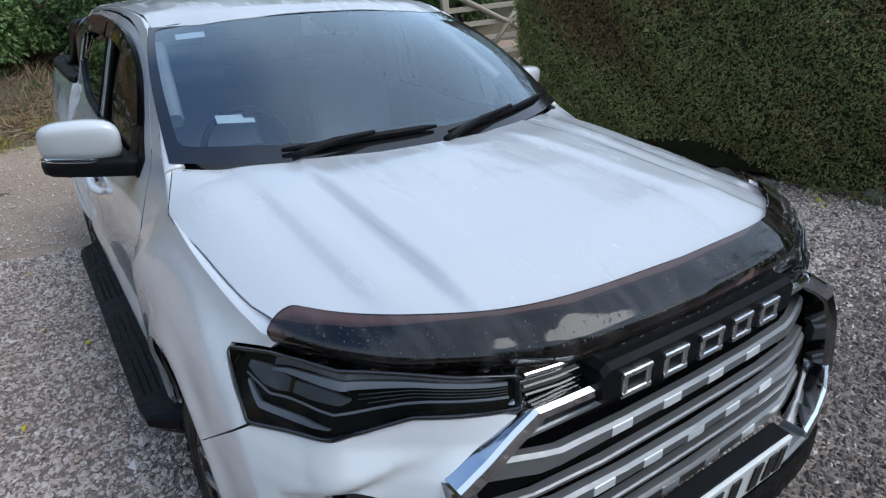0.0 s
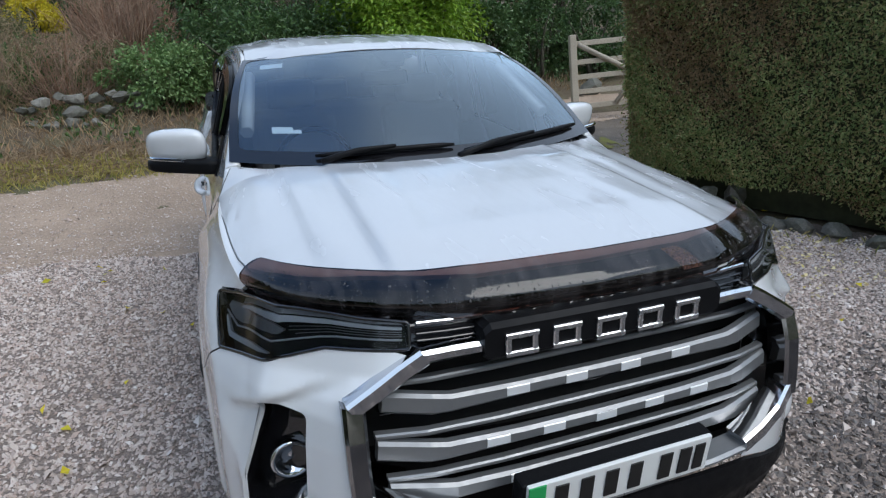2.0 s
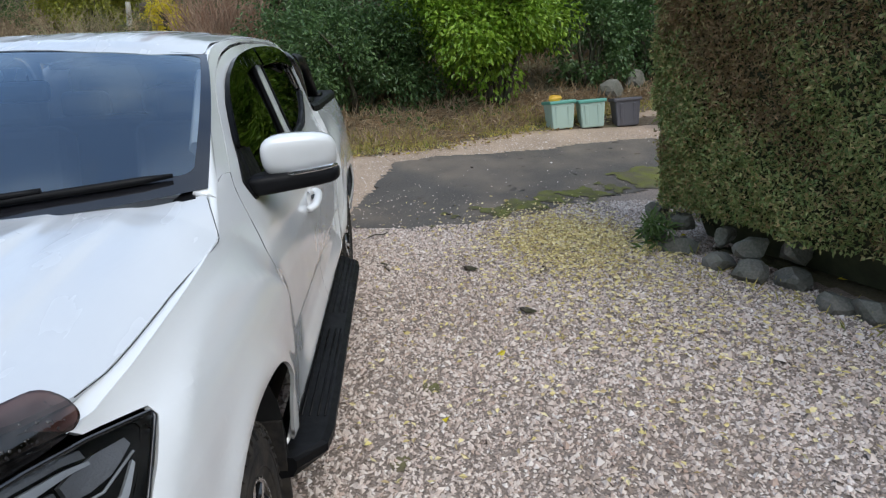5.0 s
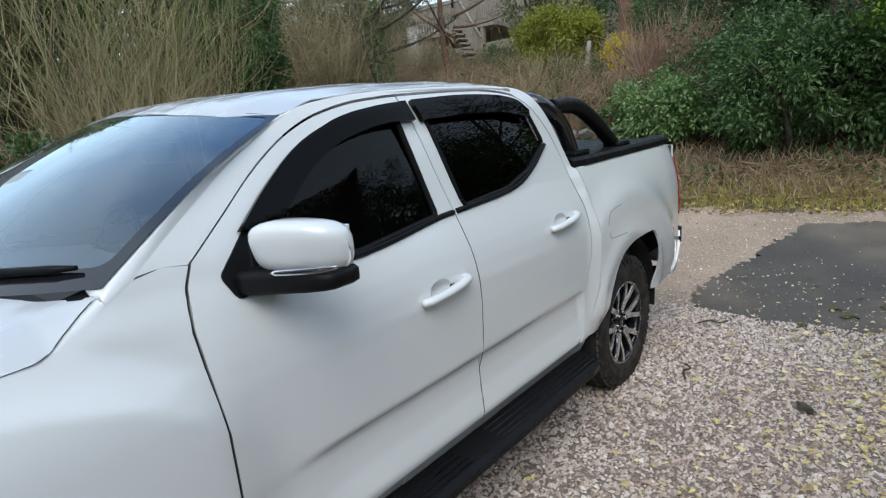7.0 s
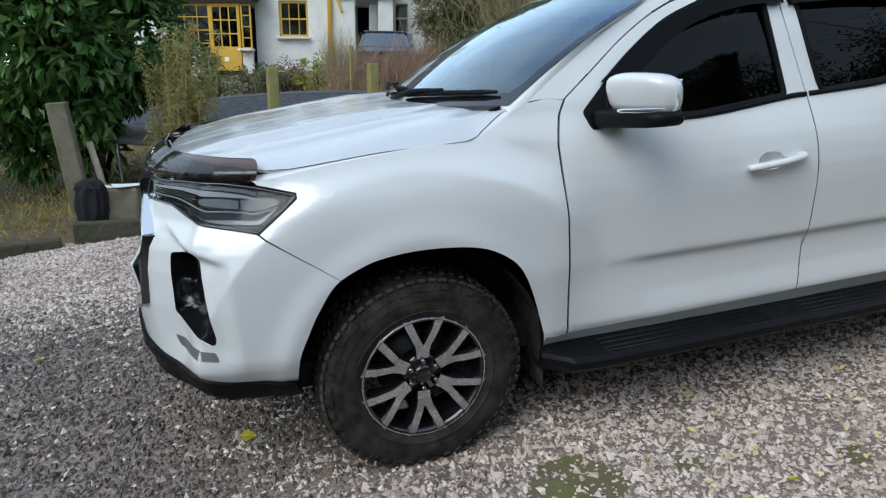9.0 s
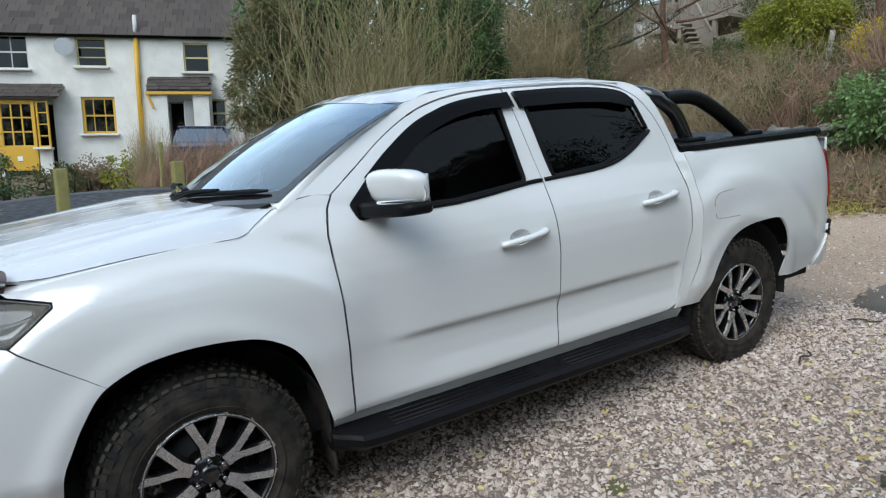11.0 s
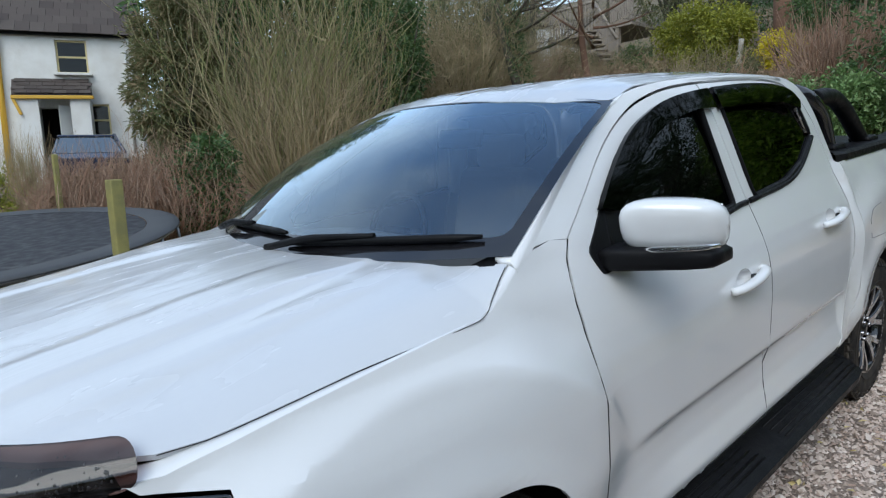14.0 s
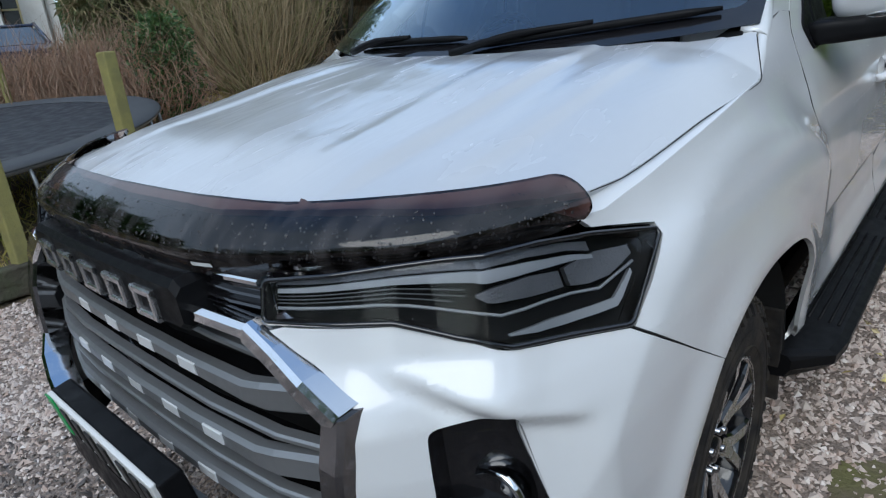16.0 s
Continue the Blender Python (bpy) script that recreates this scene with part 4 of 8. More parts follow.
# bright divider in the rear door glass and the seam of the fuel flap
for k in (1, -1):
    bm = bmesh.new()
    tube(bm, [(k * (q.x - 0.006), q.y, q.z) for q in (flank(a, b) for a, b in ((3.335, 1.655), (3.37, 1.59), (3.405, 1.50)))], 0.007, 6)
    part("glass_divider", bm, ALLOY, truck, "bright strip in the rear window")
bm = bmesh.new()
for ln in ([(3.79, 1.03), (3.795, 1.06), (3.84, 1.098), (3.98, 1.11)], [(3.80, 0.985), (3.805, 0.962), (3.86, 0.953), (4.01, 0.951)]):
    tube(bm, [(q.x + 0.0003, q.y, q.z) for q in (flank(a, b) for a, b in smooth_line(ln, 4))], 0.0015, 5)
part("fuel_flap_seam", bm, TRIM_GREY, truck, "thin seam of the fuel flap")

# --- pillars, roof rails, rear corner of the cab ---
A_OUT = smooth_line([(1.40, 1.355), (1.58, 1.468), (1.80, 1.600), (2.01, 1.700), (2.15, 1.737), (2.40, 1.759), (2.80, 1.769), (3.20, 1.762), (3.42, 1.730), (3.535, 1.62), (3.61, 1.45), (3.652, 1.33), (3.678, 1.20), (3.684, 1.0), (3.66, 0.74), (3.56, 0.485)], 4)
A_IN = [(1.49, 1.370), (1.556, 1.362)] + DOOR_TOP[1:] + DOOR_TOP_R[1:] + [(3.612, 0.91), (3.558, 0.73), (3.505, 0.525), (3.46, 0.487)]
both("cab_side", [A_OUT + [(p[0], p[1] - 0.008) if p[0] < 1.6 else (p[0] + 0.006, p[1] + 0.010) if p[0] < 3.32 else (p[0] + 0.008, p[1] + 0.002) for p in A_IN[::-1]]], flank, PAINT, truck, step=0.05, depth=0.02)


def roof_z(x, y):
    u = abs(x) / 0.665
    mid_z = float(np.interp(y, [1.78, 1.95, 2.2, 2.6, 3.0, 3.35, 3.55], [1.728, 1.766, 1.796, 1.816, 1.818, 1.800, 1.765]))
    edge = float(np.interp(y, [1.78, 2.01, 2.15, 2.40, 2.80, 3.20, 3.42, 3.55], [1.62, 1.704, 1.740, 1.762, 1.772, 1.765, 1.734, 1.69]))
    return mid_z + (edge - mid_z) * (0.6 * u ** 2.2 + 0.4 * u ** 6) - 0.006 * math.exp(-((abs(x) - 0.56) / 0.035) ** 2)


_rx = [(0.0, 1.858), (0.3, 1.873), (0.5, 1.914), (0.648, 1.998), (0.640, 2.15), (0.650, 2.40), (0.655, 2.80), (0.660, 3.20), (0.680, 3.42), (0.5, 3.50), (0.0, 3.52)]

# --- painted ditch that joins the roof to the cab sides ---
def roof_ditch(k):
    bm = bmesh.new()
    line = []
    for y in np.linspace(2.00, 3.30, 22):
        q = flank(float(y), float(np.interp(y, [p[0] for p in A_OUT[:40]], [p[1] for p in A_OUT[:40]])))
        x = float(np.interp(y, [1.998, 2.15, 2.40, 2.80, 3.20, 3.42], [0.648, 0.640, 0.650, 0.655, 0.660, 0.680]))
        line.append((k * (q.x + x) / 2, float(y), min(q.z, roof_z(x, float(y))) - 0.011))
    tube(bm, line, 0.012, 6, flat=1.0)
    part("roof_ditch", bm, PAINT, truck)


for k in (1, -1):
    roof_ditch(k)

# --- windscreen: v runs from its foot to its head, u across ---
def screen(u, v):
    a = abs(u)
    foot = Vector((0.792 * u, 1.105 + 0.245 * a ** 2.2, 1.322 + 0.026 * a * a))
    head = Vector((0.660 * u, 1.880 + 0.128 * a ** 2.2, 1.742 - 0.042 * a * a))
    p = foot.lerp(head, v)
    p.z += 0.035 * math.sin(math.pi * v)
    p.x += 0.016 * u * math.sin(math.pi * v)
    return p


def roof_skin(x, y):
    """The roof, let down onto the head of the windscreen at its front edge."""
    a = min(1.0, abs(x) / 0.660)
    front = float(np.interp(abs(x), [p[0] for p in _rx[:4]], [p[1] for p in _rx[:4]]))
    foot_y, head_y = 1.105 + 0.245 * a ** 2.2, 1.880 + 0.128 * a ** 2.2
    on_glass = screen(a, min(1.0, (y - foot_y) / (head_y - foot_y))).z + 0.003
    w = smooth01(front + 0.10, front, y)
    return Vector((x, y, (roof_z(x, y) - 0.002) * (1 - w) + on_glass * w))


part("roof", panel([_rx[:-1] + [(0.0, 3.52)] + [(-x, y) for x, y in _rx[-2:0:-1]]], roof_skin, 0.05, 0.004), PAINT_WET_DIMMED, truck)
W_OUT = [(-1, 0), (1, 0), (1, 1), (-1, 1)]
W_IN = rounded([(-0.955, 0.085), (0.955, 0.085), (0.966, 0.94), (0.94, 0.968), (-0.94, 0.968), (-0.966, 0.94)], 0.045)
wind = part("windscreen", panel([W_OUT], screen, 0.1, 0.0), WINDSCREEN, truck, "curved windscreen reflecting the sky")
part("black_border", panel([W_OUT, W_IN], shifted(screen, -0.0015), 0.1, 0.0), GLOSS_BLACK, wind, "black ceramic border")
bm = bmesh.new()
tube(bm, [screen(u, 0.992) + Vector((0, 0, -0.006)) for u in np.linspace(-1, 1, 14)], 0.005, 6)
part("screen_seal", bm, PLASTIC, wind)
for u0, u1, v0, v1 in ((-0.87, -0.73, 0.835, 0.895), (-0.80, -0.66, 0.21, 0.235), (-0.80, -0.70, 0.235, 0.255)):
    part("sticker", panel([[(u0, v0), (u1, v0), (u1, v1), (u0, v1)]], shifted(screen, 0.004), 0.1, 0.0), PAPER, wind, "pale sticker behind the glass")
part("sensor_pod", panel([rounded([(-0.11, 0.99), (-0.07, 0.83), (0.07, 0.83), (0.11, 0.99)], 0.02)], shifted(screen, 0.012), 0.1, 0.02), PLASTIC, wind)
# painted strip that carries the pillar from the wing up to the roof, beside the glass
for k in (1, -1):
    bm = bmesh.new()
    rows = []
    cornered = False
    corner = [(0.046, (0.790, 1.343)), (0.048, (0.772, 1.331))]
    for v, at in [(float(v), None) for v in np.linspace(-0.20, 0.045, 9)] + corner + [(float(v), None) for v in list(np.linspace(0.004, 0.12, 8)) + list(np.linspace(0.16, 1.0, 18))]:
        y_o = 1.30 + 0.71 * (max(v, 0.05 + 0.3 * max(0.0, v)) if cornered else v)
        z_o = float(np.interp(y_o, [1.12, 1.20, 1.275, 1.345] + [p[0] for p in A_OUT[:16]], [1.2455, 1.250, 1.278, 1.328] + [p[1] for p in A_OUT[:16]]))
        outer = flank(y_o, z_o)
        cornered = cornered or at is not None
        if at:  # round the rear corner of the bonnet
            inner = Vector((at[0], at[1], bonnet_z(*at) - 0.001))
        elif not cornered:  # along the bonnet's edge
            xb = float(np.interp(y_o, [1.12, 1.185, 1.240, 1.290, 1.340], [0.850, 0.847, 0.826, 0.805, 0.790])) + 0.003
            inner = Vector((xb, y_o, bonnet_z(xb, y_o) - 0.002))
        else:  # round the lower corner of the glass, then up its side
            bend = max(0.0, 1 - v / 0.12)
            inner = screen(0.992 - 0.05 * (1 - math.sqrt(max(0.0, 1 - bend * bend))), v) + Vector((0, 0, -0.002))
        mid = outer.lerp(inner, 0.55) + Vector((0.004, -0.003, 0.004)) * smooth01(-0.1, 0.4, v)
        low = outer + Vector((0.004, 0.004, -0.012))
        rows.append([bm.verts.new((k * q.x, q.y, q.z)) for q in (low, outer + Vector((0.001, -0.001, 0.001)), mid, inner, inner + Vector((-0.004, 0.004, -0.014)))])
    for r, q in zip(rows, rows[1:]):
        for i in range(4):
            bm.faces.new((r[i], r[i + 1], q[i + 1], q[i])).smooth = True
    bmesh.ops.recalc_face_normals(bm, faces=bm.faces[:])
    part("pillar_strip", bm, PAINT, truck)
# cowl below the screen and the black corner triangles
part("cowl", panel([[(-0.785, 1.315), (-0.6, 1.205), (-0.4, 1.135), (0, 1.086), (0.4, 1.135), (0.6, 1.205), (0.785, 1.315), (0.775, 1.375), (0.6, 1.275), (0.4, 1.20), (0, 1.15), (-0.4, 1.20), (-0.6, 1.275), (-0.775, 1.375)]],
                  lambda x, y: Vector((x, y, 1.286 + 0.022 * (abs(x) / 0.8) ** 2 + 0.05 * max(0, y - 1.25))), 0.08, 0.01), PLASTIC, truck, "black plastic cowl")
for k in (1, -1):
    bm = bmesh.new()
    pts = [(0.765, 1.315, 1.338), (0.70, 1.270, 1.328), (0.735, 1.37, 1.358), (0.728, 1.43, 1.380), (0.745, 1.40, 1.356), (0.765, 1.33, 1.322)]
    vs = [bm.verts.new((k * x, y, z - 0.008)) for x, y, z in pts]
    f = bm.faces.new(vs if k < 0 else vs[::-1])
    r = bmesh.ops.extrude_face_region(bm, geom=[f])
    for v in (g for g in r["geom"] if isinstance(g, bmesh.types.BMVert)):
        v.co.z -= 0.03
    bmesh.ops.recalc_face_normals(bm, faces=bm.faces[:])
    part("corner_trim", bm, PLASTIC, truck, "black plastic corner trim")
# wipers
for ua, ub, va, vb in ((0.10, 0.90, 0.035, 0.070), (-0.62, 0.06, 0.040, 0.075)):
    bm = bmesh.new()
    line = [screen(ua + (ub - ua) * t, va + (vb - va) * t + 0.012 * math.sin(math.pi * t)) + Vector((0, -0.008, 0.014)) for t in np.linspace(0, 1, 10)]
    tube(bm, line, [0.006] + [0.0115] * 8 + [0.006], 6)
    wiper = part("wiper", bm, PLASTIC, truck, "black windscreen wiper")
    bm = bmesh.new()
    p0 = screen(ua - 0.05 if ua > 0 else ua + 0.02, 0.0) + Vector((0, -0.02, 0.02))
    tube(bm, curve_pts([p0, (p0 + line[5]) / 2 + Vector((0, -0.01, 0.02)), line[5] + Vector((0, 0, 0.012))], 4), [0.012] * 5 + [0.009] * 4, 6)
    part("wiper_arm", bm, PLASTIC, wiper)

# --- wind deflectors over the side windows ---
VISOR_F = smooth_line([(1.715, 1.402), (1.85, 1.505), (2.02, 1.612), (2.20, 1.675), (2.38, 1.702), (2.525, 1.710)], 4) + smooth_line([(2.545, 1.645), (2.36, 1.640), (2.17, 1.598), (2.02, 1.525), (1.88, 1.425), (1.79, 1.385)], 4)
VISOR_R = smooth_line([(2.560, 1.712), (2.85, 1.720), (3.12, 1.712), (3.27, 1.690), (3.355, 1.640)], 4) + [(3.340, 1.605)] + smooth_line([(3.16, 1.640), (2.9, 1.648), (2.585, 1.642)], 4)
for ln in (VISOR_F, VISOR_R):
    both("wind_deflector", [ln], shifted(flank, -0.026), VISOR, truck, "smoked wind deflector", depth=0.02)

# --- mirrors ---
for k in (1, -1):
    bm = bmesh.new()
    bmesh.ops.create_cube(bm, size=1)
    bmesh.ops.subdivide_edges(bm, edges=bm.edges[:], cuts=6, use_grid_fill=True)
    for v in bm.verts:
        q = v.co * 2
        f = (abs(q.x) ** 3.2 + abs(q.y) ** 3.2 + abs(q.z) ** 3.2) ** (1 / 3.2)
        q = q / f
        x = 0.5 * q.x
        depth_y = 0.070 * (1 - 0.25 * x)
        top = 0.082 * (1 - 0.10 * x)
        v.co = Vector((k * (0.985 + 0.122 * q.x), 1.763 + depth_y * q.y + 0.045 * q.x + (0.035 * (1 - q.z) if q.y < 0 else 0) * 0.6, 1.366 + 0.92 * top * q.z))
    for f in bm.faces:
        f.smooth = True
    bmesh.ops.recalc_face_normals(bm, faces=bm.faces[:])
    mirror = part("door_mirror", bm, PAINT, truck, "white door mirror on a black foot")
    bm = bmesh.new()
    bmesh.ops.create_cube(bm, size=1)
    bmesh.ops.subdivide_edges(bm, edges=bm.edges[:], cuts=4, use_grid_fill=True)
    for v in bm.verts:
        q = v.co * 2
        q = q / (abs(q.x) ** 6 + abs(q.y) ** 6 + abs(q.z) ** 6) ** (1 / 6)
        v.co = Vector((k * (0.962 + 0.148 * q.x), 1.760 + (0.068 - 0.006 * q.x) * q.y + 0.045 * q.x, 1.285 + 0.031 * q.z + (0.012 * q.x if q.z < 0 else 0.004 * q.x)))
    for f in bm.faces:
        f.smooth = True
    bmesh.ops.recalc_face_normals(bm, faces=bm.faces[:])
    part("mirror_base", bm, PLASTIC, mirror, "black plastic lower shell")
    bm = bmesh.new()
    tube(bm, [(k * (0.985 + 0.124 * q), 1.761 + 0.045 * q - 0.070 * (1 - abs(q) ** 3.2) ** 0.3125, 1.318 + 0.008 * q) for q in np.linspace(-0.25, 0.97, 9)], [0.003] + [0.0085] * 7 + [0.006], 6)
    part("indicator_strip", bm, CLEAR, mirror, "clear indicator strip")
    bm = bmesh.new()
    box(bm, (0.17, 0.006, 0.105), (k * 0.995, 1.826, 1.365), (0, 0, k * 20), 0.002)
    part("mirror_glass", bm, MIRROR, mirror)
    # triangular foot on the door
    tri = rounded([(1.655, 1.238), (1.80, 1.252), (1.865, 1.262), (1.885, 1.505), (1.735, 1.405), (1.625, 1.305)], 0.015, 2)
    part("mirror_foot", panel([tri], shifted(flank, -0.006), 0.06, 0.02, mirror=k < 0), PLASTIC, mirror)

# --- sill and side step ---
both("sill", [[(1.44, 0.468), (2.6, 0.478), (3.45, 0.480), (3.56, 0.47), (3.56, 0.38), (1.44, 0.38)]], shifted(flank, 0.012), PAINT, truck, step=0.12)
for k in (1, -1):
    bm = bmesh.new()
    ys = np.linspace(1.42, 3.58, 24)
    prof = [(0.83, 0.40), (0.87, 0.422), (1.005, 0.408), (1.028, 0.394), (1.026, 0.365), (0.99, 0.335), (0.87, 0.330), (0.83, 0.345)]
    rows = []
    for y in ys:
        e = min((y - 1.42) / 0.12, (3.58 - y) / 0.12, 1.0)
        rows.append([bm.verts.new((k * (0.83 + (x - 0.83) * (0.45 + 0.55 * math.sqrt(max(0, e)))), y, z)) for x, z in prof])
    for r, q in zip(rows, rows[1:]):
        for i in range(len(prof)):
            bm.faces.new((r[i], r[(i + 1) % len(prof)], q[(i + 1) % len(prof)], q[i]))
    bm.faces.new(rows[0])
    bm.faces.new(rows[-1])
    bmesh.ops.recalc_face_normals(bm, faces=bm.faces[:])
    step_bar = part("side_step", bm, PLASTIC, truck, "black ribbed side step")
    for dx in (0.905, 0.935, 0.965, 0.99):
        bm = bmesh.new()
        for y0, y1 in ((1.66, 2.42), (2.62, 3.48)):
            tube(bm, [(k * dx, y0, 0.4195 - 0.10 * (dx - 0.87)), (k * dx, y1, 0.4195 - 0.10 * (dx - 0.87))], 0.006, 5)
        part("tread_rib", bm, PLASTIC, step_bar)

# --- load bed ---
bed_line = [(3.650, 1.345), (3.659, 1.33), (3.685, 1.20), (3.692, 1.0), (3.668, 0.74), (3.568, 0.478)] + ARCH_R_LINE + [(4.72, 0.468), (4.85, 0.480), (4.97, 0.56), (5.06, 0.66), (5.085, 0.74), (5.09, 1.22), (5.06, 1.335), (4.9, 1.350), (4.3, 1.355)]
both("bed_side", [bed_line], flank, PAINT, truck, "white side of the load bed", step=0.035)
for k in (False, True):
    sx = -1 if k else 1
    bm = bmesh.new()
    ys = np.linspace(3.645, 5.12, 16)
    rows = []
    for y in ys:
        x = flank(y, 1.342).x
        rows.append([bm.verts.new((sx * (x + a), y, z)) for a, z in ((0.006, 1.346), (0.004, 1.376), (-0.012, 1.390), (-0.13, 1.392), (-0.15, 1.37))])
    for r, q in zip(rows, rows[1:]):
        for i in range(4):
            bm.faces.new((r[i], r[i + 1], q[i + 1], q[i]))
    bmesh.ops.recalc_face_normals(bm, faces=bm.faces[:])
    part("rail_cap", bm, PLASTIC, truck, "black plastic bed rail cap")
    # tail lamp, bumper corner
    part("tail_lamp", panel([rounded([(5.095, 1.245), (5.22, 1.24), (5.23, 0.87), (5.095, 0.85)], 0.03)], shifted(flank, -0.006), 0.05, 0.03, mirror=k), RED_LENS, truck, "red tail lamp")
    part("tail_corner", panel([[(5.095, 0.845), (5.33, 0.85), (5.33, 0.74), (5.095, 0.74)]], flank, 0.05, 0.01, mirror=k), PAINT, truck)
    part("rear_bumper", panel([[(4.88, 0.485), (4.98, 0.55), (5.075, 0.655), (5.10, 0.735), (6.0, 0.72), (6.0, 0.47)]], shifted(flank, -0.012), 0.08, 0.03, mirror=k), PAINT, truck)
    part("bumper_pad", panel([[(5.07, 0.68), (5.15, 0.755), (5.36, 0.755), (5.36, 0.66), (5.12, 0.655)]], shifted(flank, -0.022), 0.08, 0.02, mirror=k), PLASTIC, truck)
part("tailgate", panel([[(-0.80, 0.74), (0.80, 0.74), (0.80, 1.32), (-0.80, 1.32)]], lambda x, z: Vector((x, 5.205 - 0.02 * (z - 0.74), z)), 0.2, 0.03), PAINT, truck)
bm = bmesh.new()
box(bm, (1.46, 1.42, 0.03), (0, 4.36, 1.362), (0, 0, 0), 0.008)
part("tonneau_cover", bm, PLASTIC, truck, "flat black load cover")
# sports bar
bm = bmesh.new()
_leg = [(0.72, 3.83, 1.38), (0.715, 3.735, 1.54), (0.705, 3.635, 1.625), (0.665, 3.57, 1.672), (0.58, 3.545, 1.690), (0.36, 3.54, 1.696)]
tube(bm, curve_pts(_leg + [(-x, y, z) for x, y, z in _leg[::-1]], 6), 0.040, 12)
bar = part("sports_bar", bm, GLOSS_BLACK, truck, "black tubular sports bar over the bed")
for k in (1, -1):
    bm = bmesh.new()
    tube(bm, curve_pts([(k * 0.70, 3.64, 1.645), (k * 0.705, 3.80, 1.652), (k * 0.71, 3.93, 1.632), (k * 0.715, 4.08, 1.565), (k * 0.715, 4.25, 1.47), (k * 0.72, 4.38, 1.385)], 6), 0.042, 12)
    part("bar_brace", bm, PLASTIC, bar)
    for y in (3.84, 4.40):
        bm = bmesh.new()
        box(bm, (0.11, 0.17, 0.035), (k * 0.725, y, 1.400), (0, 0, 0), 0.015)
        part("bar_foot", bm, PLASTIC, bar)

# rear window and cab back
part("cab_back", panel([[(-0.80, 1.20), (0.80, 1.20), (0.70, 1.66), (0.5, 1.755), (-0.5, 1.755), (-0.70, 1.66)], rounded([(-0.60, 1.36), (0.60, 1.36), (0.56, 1.66), (-0.56, 1.66)], 0.04)],
                       lambda x, z: Vector((x, 3.655 - 0.28 * (z - 1.2), z)), 0.1, 0.0, inward=Vector((0, 3.0, 1.3))), PAINT, truck)
part("rear_window", panel([rounded([(-0.60, 1.36), (0.60, 1.36), (0.56, 1.66), (-0.56, 1.66)], 0.04)], lambda x, z: Vector((x, 3.650 - 0.28 * (z - 1.2), z)), 0.2, 0.0), TINTED, truck)

# --- inner shell: wheel housings, floor, chassis ---
bm = bmesh.new()
box(bm, (1.56, 4.8, 0.10), (0, 2.65, 0.43))
box(bm, (1.0, 4.2, 0.12), (0, 2.5, 0.33))
box(bm, (0.95, 0.62, 0.55), (0, 0.55, 0.75))
box(bm, (0.9, 0.75, 0.35), (0, 1.1, 0.95))
box(bm, (1.50, 0.05, 0.5), (0, 1.60, 0.70))
box(bm, (1.54, 1.40, 0.70), (0, 4.40, 0.98))
part("underbody", bm, SHADOW_BLACK, truck)
for cy in (ARCH_F[0], ARCH_R[0]):
    for k in (1, -1):
        bm = bmesh.new()
        arc = [(cy + 0.475 * math.cos(t), 0.42 + 0.475 * math.sin(t)) for t in np.linspace(-0.15, math.pi + 0.15, 16)]
        outer = [bm.verts.new((k * 0.893, y, z)) for y, z in arc]
        inner = [bm.verts.new((k * 0.56, y, z)) for y, z in arc]
        for i in range(len(arc) - 1):
            bm.faces.new((outer[i], outer[i + 1], inner[i + 1], inner[i])).smooth = True
        bm.faces.new(inner)
        part("wheel_housing", bm, SHADOW_BLACK, truck)
        bm = bmesh.new()
        yb = cy + (0.46 if cy < 2 else 0.44)
        box(bm, (0.22, 0.014, 0.32), (k * 0.78, yb, 0.40), (3, 0, 0), 0.004)
        if cy < 2:
            part("mud_flap", bm, RUBBER, truck, "black mud flap")

